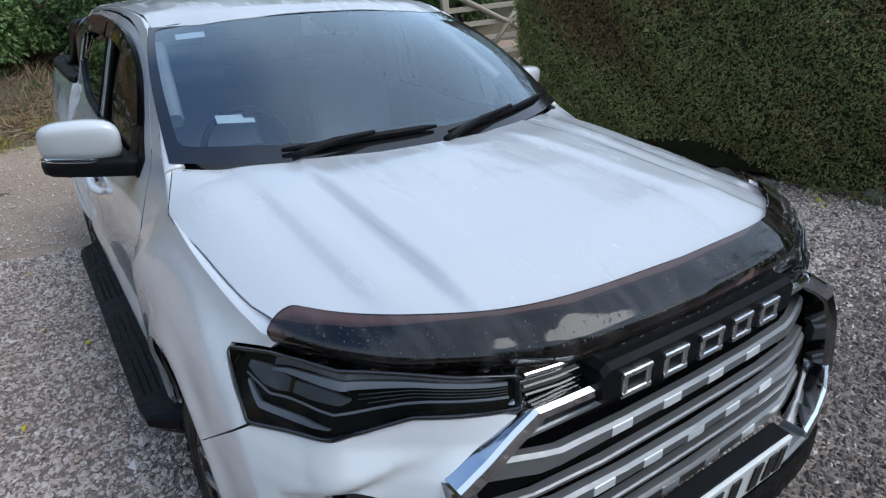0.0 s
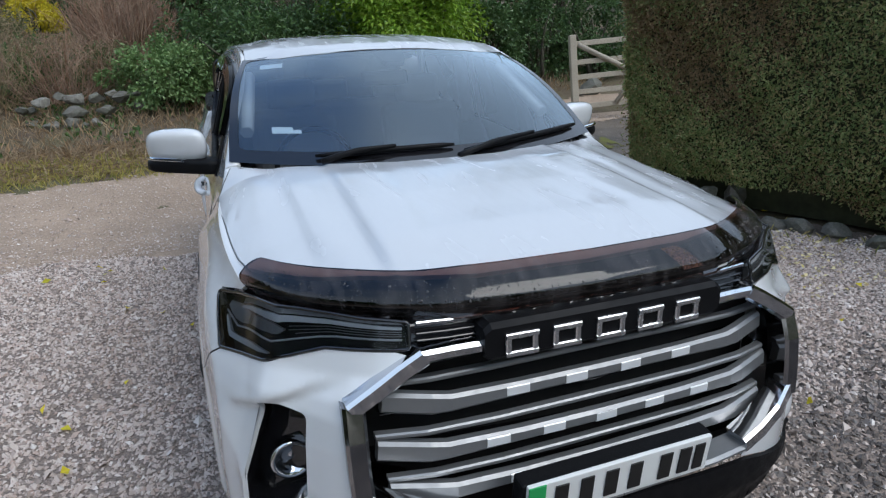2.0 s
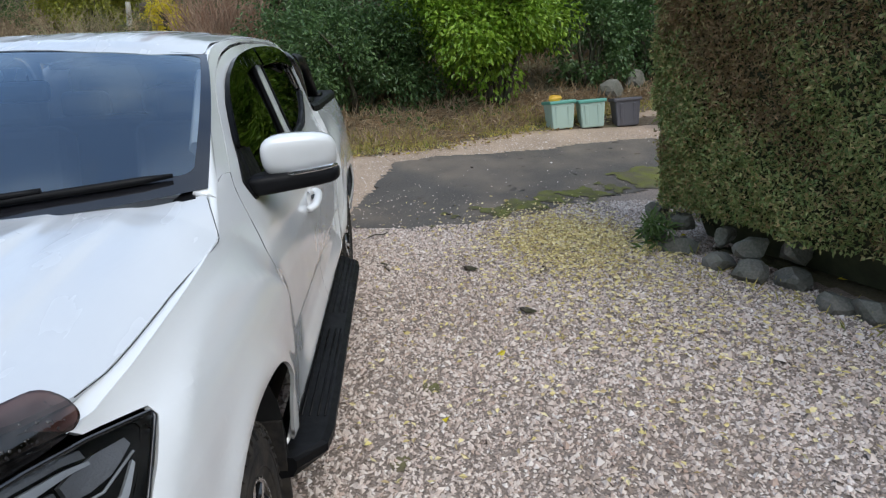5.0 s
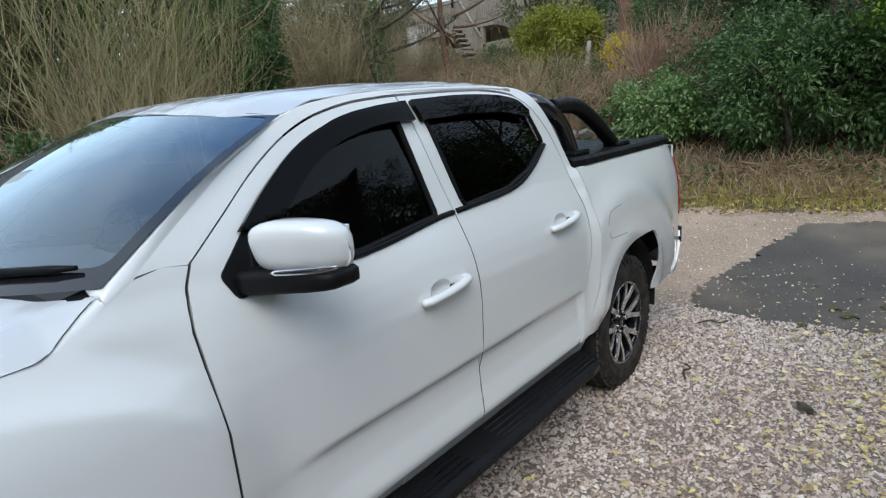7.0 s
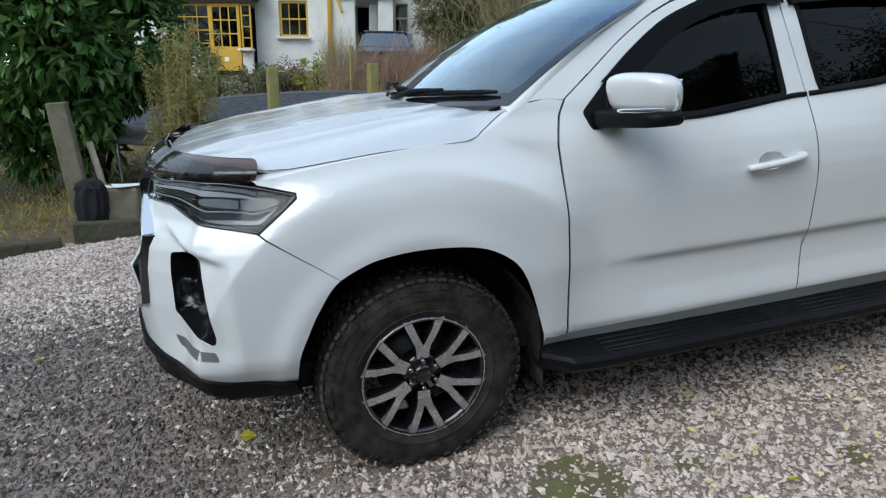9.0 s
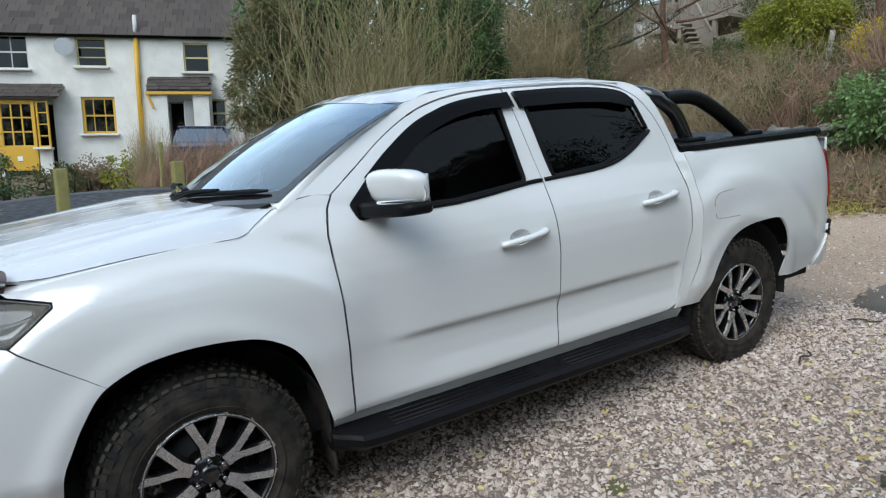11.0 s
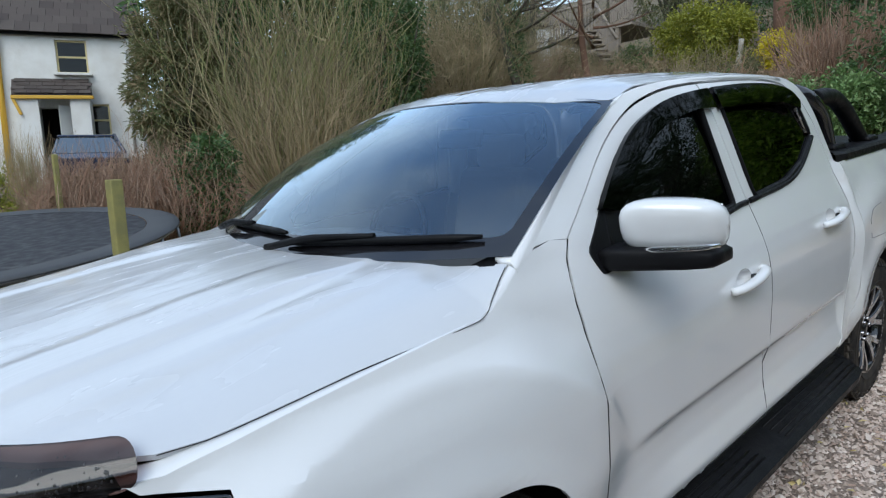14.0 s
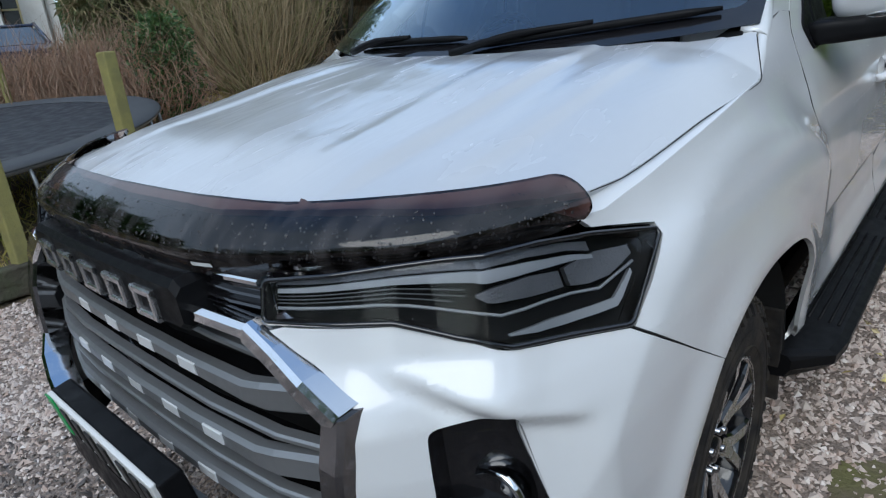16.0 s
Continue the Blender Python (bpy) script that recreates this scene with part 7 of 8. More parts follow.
# dark evergreens that close the view behind
for i, (x, y, sx, sy, sz, lift, mt, n) in enumerate((
        (0.3, 15.2, 2.6, 1.5, 2.3, 2.6, DARK_LEAF, 9000), (4.6, 13.6, 2.2, 1.4, 2.6, 2.5, DARK_LEAF, 9000), (7.8, 13.0, 2.2, 1.5, 2.7, 2.6, DARK_LEAF, 8000),
        (2.2, 17.5, 3.0, 1.8, 3.6, 3.6, CONIFER_LEAF, 7000), (-1.6, 18.5, 2.2, 1.6, 3.4, 3.6, DARK_LEAF, 6000), (11.0, 12.0, 2.2, 2.2, 3.2, 3.0, DARK_LEAF, 6000), (9.0, 17.0, 3, 2.2, 4.2, 4.0, CONIFER_LEAF, 6000))):
    bush("dark_evergreen", "dark evergreen tree closing the bank", x, y, (sx, sy, sz), mt, n, (0.15, 0.06), 70 + i, lift=lift, category="tree", clumps=80, clump=0.25)
# drooping cedar boughs over the bank
cedar = thing("cedar", "brown-tinged drooping cedar boughs over a dark hollow", "tree", Matrix.Translation((0.8, 13.6, gz(0.8, 13.6))))
bm = bmesh.new()
stem_curve(bm, (0, 0.6, -0.2), (0.1, 0.7, 6.5), 0.24, 0.12, (0.1, 0, 0), 9, 8)
part("trunk", bm, BARK, cedar)
g = np.random.default_rng(81)
S, E, G = [], [], []
P, Wy = [], []
for i in range(26):
    a = g.uniform(-2.9, -0.2)
    ln = g.uniform(1.2, 2.9)
    z0 = g.uniform(2.2, 4.6)
    b, e = np.array([0, 0.6, z0]), np.array([math.cos(a) * ln, 0.6 + math.sin(a) * ln * 0.7, z0 - 0.25 * ln])
    S.append(b), E.append(e), G.append([0, 0, 0.22])
    u = g.uniform(0.25, 1.05, (330, 1))
    P.append(b * (1 - u) + e * u + np.array([0, 0, 0.22]) * 4 * u * (1 - u) + g.normal(0, 1, (330, 3)) * [0.20, 0.20, 0.09])
    Wy.append(np.tile(e - b, (330, 1)))
wires("bough", S, E, G, 0.025, BARK, cedar, 5, 5)
leaves("foliage", np.concatenate(P), np.concatenate(Wy), 0.10, 0.024, CEDAR_LEAF, cedar, 82, 0.5)

# woods that close the place all round: far evergreens and bare trees
def woods():
    g = np.random.default_rng(90)
    spots = [(x, 24 + 5 * g.random() + 0.05 * abs(x), "e" if g.random() < 0.45 else "b") for x in np.arange(-34, 24, 3.0)]
    spots += [(-30 - 4 * g.random(), y, "e" if g.random() < 0.35 else "b") for y in np.arange(11, 22, 3.4)]
    spots += [(13 + 5 * g.random(), y, "e" if g.random() < 0.3 else "b") for y in np.arange(-12, 20, 3.6)]
    spots += [(x, -15 - 4 * g.random(), "b" if g.random() < 0.65 else "e") for x in np.arange(-24, 16, 3.4)]
    for i, (x, y, kind) in enumerate(spots):
        if kind == "e":
            bush("far_evergreen", "distant dark evergreen tree", x, y, (2.0, 2.0, 2.8), (DARK_LEAF, CONIFER_LEAF)[i % 2], 2200, (0.34, 0.12), 900 + i, lift=3.1, category="tree", clumps=60, clump=0.26)
        else:
            bare_tree("far_bare_tree", "distant bare winter tree", x, y, (9.0 if x < 12 else 13.0) + 2 * g.random(), 900 + i, twigs=300, trunk_r=0.2)

    # tall unseen evergreens, added at the lower end of the drive to block sun
    for i, (x, y) in enumerate(((2.5, -11.5), (-1.5, -13.5))):
        bush("shade_evergreen", "tall dark evergreen added below the drive to cast shade", x, y, (2.2, 2.2, 4.4), DARK_LEAF, 5000, (0.3, 0.12), 980 + i, lift=5.0, category="tree", clumps=80, clump=0.24)


woods()


# --- the cottage ---
HX, HY, HA = -18.92, 3.32, -18.0
house_m = Matrix.Translation((HX, HY, 0.72)) @ Matrix.Rotation(radians(HA), 4, "Z")
# in the house's own frame: x out of the facade, y along it, z up (true height)
cottage = thing("cottage", "white rendered cottage with yellow window frames and brown tiled roof", "house", house_m)
HOLES = {"upper_a": (-4.45, 4.35, 0.95, 1.02), "upper_b": (-2.17, 4.44, 0.86, 0.88), "upper_c": (0.94, 4.30, 0.78, 0.92), "lower": (-2.16, 2.38, 0.97, 1.14), "side": (1.66, 2.55, 0.48, 0.90)}
bm = bmesh.new()


def wall_with_holes(bm, y0, y1, z0, z1, holes, x=0.0, thick=0.35):
    """A wall with real openings: cells between the openings' edges, each a solid piece."""
    ys = sorted({y0, y1, *[h[0] for h in holes], *[h[0] + h[2] for h in holes]})
    zs = sorted({z0, z1, *[h[1] for h in holes], *[h[1] + h[3] for h in holes]})
    solid = {}
    for a, b in zip(ys, ys[1:]):
        for c, d in zip(zs, zs[1:]):
            m = ((a + b) / 2, (c + d) / 2)
            if not any(h[0] < m[0] < h[0] + h[2] and h[1] < m[1] < h[1] + h[3] for h in holes):
                solid[(a, b, c, d)] = True
    vert = {}
    def v(x, y, z):
        k = (x, round(y, 4), round(z, 4))
        if k not in vert:
            vert[k] = bm.verts.new((x, y, z))
        return vert[k]
    for a, b, c, d in solid:
        bm.faces.new((v(x, a, c), v(x, b, c), v(x, b, d), v(x, a, d)))
        bm.faces.new((v(x - thick, a, c), v(x - thick, a, d), v(x - thick, b, d), v(x - thick, b, c)))
    for h in holes:
        a, c, b, d = h[0], h[1], h[0] + h[2], h[1] + h[3]
        for q in (((a, c), (b, c)), ((b, c), (b, d)), ((b, d), (a, d)), ((a, d), (a, c))):
            bm.faces.new((v(x, *q[0]), v(x, *q[1]), v(x - thick, *q[1]), v(x - thick, *q[0])))
    bm.normal_update()


wall_with_holes(bm, -9.0, 2.95, 0.4, 5.42, list(HOLES.values()) + [(-5.45, 1.25, 2.5, 2.05), (0.40, 1.3, 0.85, 2.05)])
part("front_wall", bm, RENDER_WALL, cottage, "lumpy white rendered wall")
bm = bmesh.new()
box(bm, (5.5, 0.35, 5.0), (-2.9, 2.775, 2.9))
box(bm, (5.5, 0.35, 5.0), (-2.9, -8.8, 2.9))
box(bm, (0.3, 11.6, 5.0), (-5.6, -3.0, 2.9))
part("side_wall", bm, RENDER_WALL, cottage)
# black board and floor behind the panes, painted to stand for unlit rooms
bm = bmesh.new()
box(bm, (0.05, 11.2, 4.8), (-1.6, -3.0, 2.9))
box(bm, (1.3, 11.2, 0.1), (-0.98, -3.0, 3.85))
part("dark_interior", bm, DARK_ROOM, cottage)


def sash(y, z, w, h, cols, rows, parent, x=-0.10, fat=0.05, mat=None):
    """A window: frame, bars, a glass pane and a sill."""
    bm = bmesh.new()
    for a, b, sy, sz in ((y + w / 2, z + fat / 2, w, fat), (y + w / 2, z + h - fat / 2, w, fat), (y + fat / 2, z + h / 2, fat, h), (y + w - fat / 2, z + h / 2, fat, h)):
        box(bm, (0.07, sy, sz), (x, a, b), (0, 0, 0), 0.006, 1)
    win = part("window", bm, mat or YELLOW_PAINT, parent, "yellow painted window")
    for i in range(1, cols):
        bm = bmesh.new()
        box(bm, (0.035, 0.025, h - 0.06), (x, y + w * i / cols, z + h / 2))
        part("glazing_bar", bm, mat or YELLOW_PAINT, win)
    for i in range(1, rows):
        bm = bmesh.new()
        box(bm, (0.045, w - 0.06, 0.03 if rows > 2 else 0.05), (x + 0.002, y + w / 2, z + h * i / rows))
        part("glazing_bar", bm, mat or YELLOW_PAINT, win)
    bm = bmesh.new()
    box(bm, (0.006, w - 0.06, h - 0.06), (x - 0.012, y + w / 2, z + h / 2))
    part("pane", bm, PANE, win, "dark window pane")
    bm = bmesh.new()
    box(bm, (0.26, w + 0.16, 0.07), (x + 0.16, y + w / 2, z - 0.035), (0, 0, 0), 0.01)
    part("window_sill", bm, RENDER_WALL, win)
    return win


CREAM = material("cream_paint", (0.60, 0.50, 0.25), rough=0.55, vary=0.15)
sash(*HOLES["upper_a"], 2, 2, cottage, mat=GREY_FRAME)
sash(*HOLES["upper_b"], 1, 3, cottage, mat=CREAM)
sash(*HOLES["upper_c"], 1, 2, cottage, mat=CREAM)
sash(*HOLES["lower"], 3, 2, cottage, fat=0.08)
sash(*HOLES["side"], 1, 2, cottage, mat=CREAM)
# glazed bay with a door
bay = part("bay_roof", panel([[(-5.62, -0.02), (-2.72, -0.02), (-2.60, 0.75), (-5.74, 0.75)]], lambda y, x: Vector((x, y, 3.88 - 0.62 * x)), 0.4, 0.06, inward=Vector((0.3, -4, 2))), ROOF_TILE, cottage, "brown tiled lean-to roof")
for y0, w, c, r, z0 in ((-5.52, 1.27, 3, 4, 1.72), (-2.99, 0.001, 1, 1, 1.7)):
    if w > 0.1:
        sash(y0, z0, w, 3.33 - z0, c, r, cottage, x=0.55, fat=0.06)
bm = bmesh.new()
box(bm, (0.10, 1.3, 0.85), (0.55, -4.87, 1.30))
part("bay_wall", bm, RENDER_WALL, cottage)
bm = bmesh.new()
box(bm, (0.06, 0.86, 0.72), (0.56, -3.78, 1.62), (0, 0, 0), 0.01)
box(bm, (0.09, 0.09, 2.10), (0.55, -4.21, 2.30), (0, 0, 0), 0.008)
box(bm, (0.09, 0.09, 2.10), (0.55, -3.32, 2.30), (0, 0, 0), 0.008)
box(bm, (0.09, 0.95, 0.09), (0.55, -3.77, 3.32), (0, 0, 0), 0.008)
door = part("front_door", bm, YELLOW_PAINT, cottage, "yellow half-glazed door")
for i in range(3):
    for j in range(3):
        bm = bmesh.new()
        box(bm, (0.008, 0.235, 0.38), (0.55, -4.05 + 0.275 * i, 2.20 + 0.42 * j))
        part("pane", bm, PANE, door)
bm = bmesh.new()
for i in range(4):
    box(bm, (0.05, 0.04, 1.28), (0.555, -4.18 + 0.275 * i, 2.62))
for j in range(4):
    box(bm, (0.05, 0.86, 0.04), (0.556, -3.77, 2.0 + 0.42 * j))
part("glazing_bar", bm, YELLOW_PAINT, door)
bm = bmesh.new()
box(bm, (0.02, 0.14, 0.14), (0.60, -3.77, 1.62), (0, 0, 0), 0.004)
part("cat_flap", bm, PAPER, door, "small pale cat flap")
sash(-3.24, 1.95, 0.33, 1.38, 1, 4, cottage, x=0.55, fat=0.05)
bm = bmesh.new()
box(bm, (0.10, 0.34, 1.2), (0.55, -3.07, 1.30))
part("bay_wall", bm, RENDER_WALL, cottage)
# porch
porch = part("porch_roof", panel([[(-0.18, -0.02), (1.66, -0.02), (1.82, 0.95), (-0.06, 0.95)]], lambda y, x: Vector((x, y, 4.12 - 0.56 * x)), 0.4, 0.06, inward=Vector((0.3, 1, 2))), ROOF_TILE, cottage, "brown tiled porch roof")
bm = bmesh.new()
box(bm, (0.06, 1.92, 0.09), (0.93, 0.88, 3.52), (0, 0, 0), 0.01)
box(bm, (0.07, 0.07, 0.5), (0.90, 0.02, 3.3), (20, 0, 0), 0.008)
part("porch_fascia", bm, YELLOW_PAINT, cottage, "yellow porch fascia")
bm = bmesh.new()
box(bm, (0.85, 0.12, 2.3), (0.43, 0.06, 2.35))
box(bm, (0.12, 0.46, 2.3), (0.80, 0.28, 2.35))
box(bm, (0.85, 0.12, 2.3), (0.43, 1.66, 2.35))
box(bm, (0.12, 0.42, 2.3), (0.80, 1.46, 2.35))
part("porch_wall", bm, RENDER_WALL, cottage)
bm = bmesh.new()
box(bm, (0.05, 0.34, 2.0), (0.52, 1.08, 2.35), (0, 0, 30), 0.01)
part("porch_door", bm, GREY_FRAME, cottage, "open pale door")
# drainpipe and gutter
bm = bmesh.new()
tube(bm, [(0.10, -0.40, 6.0), (0.10, -0.41, 5.3)], 0.06, 10)
part("soil_pipe", bm, GREY_FRAME, cottage, "grey pipe")
bm = bmesh.new()
tube(bm, [(0.09, 2.75, 5.30), (0.09, 2.80, 5.05), (0.09, 2.70, 4.9), (0.07, 2.70, 2.0)], 0.035, 8)
part("down_pipe", bm, GREY_FRAME, cottage, "grey pipe")
bm = bmesh.new()
tube(bm, [(0.08, -0.41, 5.3), (0.08, -0.44, 4.0), (0.08, -0.46, 1.3)], 0.075, 10)
part("painted_pipe", bm, YELLOW_PAINT, cottage, "yellow painted drainpipe")
bm = bmesh.new()
tube(bm, [(0.12, -9.1, 5.36), (0.12, 3.05, 5.36)], 0.06, 8)
part("gutter", bm, PLASTIC, cottage, "black gutter")
bm = bmesh.new()
bmesh.ops.create_uvsphere(bm, u_segments=16, v_segments=8, radius=0.27)
for v in bm.verts:
    v.co = Vector((0.28 + 0.25 * v.co.x if v.co.x < 0 else 0.28, v.co.y - 2.42, v.co.z + 4.98))
part("satellite_dish", bm, GALV, cottage, "grey satellite dish")
# tiled roof: courses of tiles on the front slope
bm = bmesh.new()
for x0, z0, x1, z1 in ((0.22, 5.36, -2.9, 8.15), (-2.9, 8.15, -6.1, 5.36)):
    a = [bm.verts.new(q) for q in ((x0, -9.2, z0), (x0, 3.15, z0), (x1, 3.15, z1), (x1, -9.2, z1))]
    f = bm.faces.new(a)
r = bmesh.ops.solidify(bm, geom=bm.faces[:], thickness=0.06)
roof = part("roof", bm, ROOF_TILE, cottage, "dark brown tiled roof")
tile_me = bpy.data.meshes.new("tile")
_bm = bmesh.new()
box(_bm, (0.46, 0.34, 0.022), (0, 0, 0), (0, 0, 0), 0.004, 1)
_bm.to_mesh(tile_me)
_bm.free()
tile_me.materials.append(ROOF_TILE)
small_tile = bpy.data.meshes.new("small_tile")
_bm = bmesh.new()
box(_bm, (0.27, 0.29, 0.02), (0, 0, 0), (0, 0, 0), 0.004, 1)
_bm.to_mesh(small_tile)
_bm.free()
small_tile.materials.append(ROOF_TILE)
g = np.random.default_rng(5)
ux, uz = -3.12 / 4.185, 2.79 / 4.185
for i in range(10):
    for j in range(28):
        d = 0.20 + i * 0.40
        t = new("tile", tile_me)
        t.parent = roof
        t.matrix_local = Matrix.Translation((0.22 + ux * d + 0.02 * uz, 3.0 - 0.345 * j - (0.17 if i % 2 else 0), 5.36 + uz * d + 0.035 + g.normal(0, 0.004))) @ Matrix.Rotation(math.atan2(uz, -ux) + 0.045, 4, "Y")
bm = bmesh.new()
box(bm, (0.6, 0.9, 1.3), (-2.9, -0.4, 8.5), (0, 0, 0), 0.02)
part("chimney", bm, RENDER_WALL, cottage)

# tiles of the bay and porch roofs
for y0, y1, z0, sl, run in ((-5.66, -2.66, 3.88, 0.62, 0.75), (-0.16, 1.76, 4.12, 0.56, 0.95)):
    home = bay if y0 < -2 else porch
    for i in range(4):
        for j in range(int((y1 - y0) / 0.3)):
            x = run * (i + 0.5) / 4
            t = new("tile", small_tile)
            t.parent = home
            t.matrix_local = Matrix.Translation((x, y0 + 0.2 + 0.3 * j + (0.1 if i % 2 else 0), z0 - sl * x + 0.03 + g.normal(0, 0.003))) @ Matrix.Rotation(math.atan(sl) - 0.06, 4, "Y") @ Matrix.Rotation(g.normal(0, 0.02), 4, "Z")

# planting before the cottage
for i, (x, y, r, h, mt) in enumerate(((-13.5, -0.6, 0.55, 0.75, DARK_LEAF), (-13.6, 0.5, 0.6, 0.55, CONIFER_LEAF), (-13.4, 1.9, 0.5, 0.6, LIME_LEAF), (-13.8, -1.9, 0.7, 0.8, MID_LEAF), (-14.2, 1.2, 0.6, 0.5, BROWN_LEAF), (-14.4, 5.4, 0.7, 0.7, CONIFER_LEAF))):
    bush("garden_shrub", "small evergreen shrub before the cottage", x, y, (r, r, h), mt, 2200, (0.085, 0.04), 560 + i, clumps=30)
spray("tall_dry_grass", "tall dry yellow grass before the cottage", -13.2, 2.4, 260, 1.7, 0.5, STEM_TAN, 570, 0.006, 0.2)

# --- deck, stair and hut on the bank ---
def fence_run(parent, a, b, z_of, h, step=0.14, mat=None):
    n = max(2, int(math.dist(a, b) / step))
    for i in range(n + 1):
        t = i / n
        x, y = a[0] + (b[0] - a[0]) * t, a[1] + (b[1] - a[1]) * t
        bm = bmesh.new()
        box(bm, (0.07, 0.03, h), (x, y, z_of(t) + h / 2))
        part("baluster", bm, mat or DECK, parent)
    bm = bmesh.new()
    tube(bm, [(a[0], a[1], z_of(0) + h), (b[0], b[1], z_of(1) + h)], 0.05, 6)
    part("hand_rail", bm, mat or DECK, parent)


deck = thing("timber_deck", "weathered timber deck with railings and stair on the bank", "deck", Matrix())
bm = bmesh.new()
box(bm, (3.6, 2.6, 0.10), (-11.9, 21.2, 6.55))
part("deck_floor", bm, DECK, deck)
for x in (-13.5, -12.1, -10.7):
    bm = bmesh.new()
    box(bm, (0.14, 0.14, 3.0), (x, 20.0, 5.1))
    part("post", bm, DECK, deck)
fence_run(deck, (-13.6, 19.95), (-11.6, 19.95), lambda t: 6.6, 1.0, 0.13)
fence_run(deck, (-11.5, 19.8), (-10.1, 19.0), lambda t: 6.5 - 1.6 * t, 1.0, 0.14)
fence_run(deck, (-11.5, 20.8), (-10.3, 20.3), lambda t: 6.6 + 0.2 * t, 1.2, 0.12)
for i in range(8):
    bm = bmesh.new()
    box(bm, (0.26, 1.0, 0.05), (-11.4 + 0.17 * i, 19.9 - 0.11 * i, 6.5 - 0.2 * i), (0, 0, -30))
    part("stair_tread", bm, DECK, deck)
hut = thing("garden_hut", "small pale painted hut on the bank", "hut", Matrix.Translation((-14.5, 21.5, 0)))
bm = bmesh.new()
box(bm, (1.15, 1.2, 1.7), (0, 0, 6.55))
part("wall", bm, RENDER_WALL, hut)
bm = bmesh.new()
box(bm, (1.35, 1.45, 0.08), (0, 0, 7.45), (0, 8, 0))
part("roof", bm, ROOF_TILE, hut)
bm = bmesh.new()
box(bm, (0.32, 0.06, 0.38), (0.18, -0.60, 6.75))
part("window", bm, DARK_ROOM, hut)

# --- five-bar gate ---
gate = thing("field_gate", "weathered five-bar timber gate, closed", "gate", Matrix.Translation((5.54, 8.84, gz(5.54, 8.84) + 0.12)) @ Matrix.Rotation(radians(-14), 4, "Z"))
bm = bmesh.new()
box(bm, (0.12, 0.12, 1.55), (0, 0, 0.60), (0, 0, 0), 0.01)
part("hanging_post", bm, GATE_WOOD, gate)
for z in (0.12, 0.38, 0.64, 0.90, 1.22):
    bm = bmesh.new()
    box(bm, (3.0, 0.03, 0.09), (1.55, 0.02, z), (0, 0, 0), 0.006)
    part("bar", bm, GATE_WOOD, gate)
for a, b in (((0.1, 1.20), (1.5, 0.42)), ((0.75, 0.12), (1.5, 0.95))):
    bm = bmesh.new()
    tube(bm, [(a[0], -0.02, a[1]), (b[0], -0.02, b[1])], 0.045, 4)
    part("brace", bm, GATE_WOOD, gate)

# --- recycling boxes ---
for (x, rim, body, lab) in ((3.92, BIN_LID, BIN_GREEN, "pale green recycling box with a yellow bag on it"), (4.42, BIN_LID, BIN_GREEN, "pale green recycling box with a dark green rim"), (4.98, BIN_GREY, BIN_GREY, "dark grey recycling box")):
    y = 9.40
    t = thing("recycling_box", lab, "recycling box", Matrix.Translation((x, y, gz(x, y) + 0.01)) @ Matrix.Rotation(radians(8 if x < 4.3 else -4), 4, "Z"), group="recycling boxes")
    bm = bmesh.new()
    box(bm, (0.34, 0.30, 0.40), (0, 0, 0.20), (0, 0, 0), 0.02, 2, taper=1.16)
    b = part("body", bm, body, t)
    bm = bmesh.new()
    box(bm, (0.44, 0.39, 0.05), (0, 0, 0.405), (0, 0, 0), 0.015, 2)
    part("rim", bm, rim, t)
    for dx in (-0.10, 0.10):
        bm = bmesh.new()
        box(bm, (0.05, 0.02, 0.30), (dx, -0.162, 0.20), (6, 0, 0), 0.006)
        part("rib", bm, body, b)
    if x < 4.3:
        bm = bmesh.new()
        rock(bm, (-0.10, -0.05, 0.47), (0.13, 0.10, 0.08), 77)
        solo("yellow_bag", bm, YELLOW_PAINT, "crumpled yellow plastic bag on a box", "bag", t.matrix_world.copy())

# --- left edge of the drive: sleeper, posts, trampoline ---
for i, (a, b) in enumerate((((-2.75, -2.6), (-3.12, -1.35)), ((-3.14, -1.25), (-3.36, 0.2)), ((-3.36, 0.3), (-3.38, 2.3)))):
    c, ang = ((a[0] + b[0]) / 2, (a[1] + b[1]) / 2), math.degrees(math.atan2(b[1] - a[1], b[0] - a[0]))
    bm = bmesh.new()
    box(bm, (math.dist(a, b), 0.13, 0.20), (0, 0, 0.05), (0, 0, 0), 0.015)
    solo("timber_edging", bm, BARK, "old dark timber edging of the drive", "edging", Matrix.Translation((*c, gz(*c))) @ Matrix.Rotation(radians(ang), 4, "Z"), group="drive edging")
bm = bmesh.new()
box(bm, (0.15, 0.16, 1.35), (0, 0, 0.55), (0, 0, 0), 0.012)
for v in bm.verts:
    v.co += Vector(noise.noise_vector(v.co * 7)) * 0.012
solo("concrete_post", bm, CONCRETE, "leaning mossy concrete post at the drive edge", "post", Matrix.Translation((-3.52, -1.22, gz(-3.52, -1.22))) @ Matrix.Rotation(radians(6), 4, "X"))
bm = bmesh.new()
tube(bm, [(-3.56, -0.98, 0.12), (-3.60, -1.14, 0.95)], [0.035, 0.03], 7)
solo("leaning_stake", bm, TIMBER, "pale wooden stake leaning on the post", "stake")
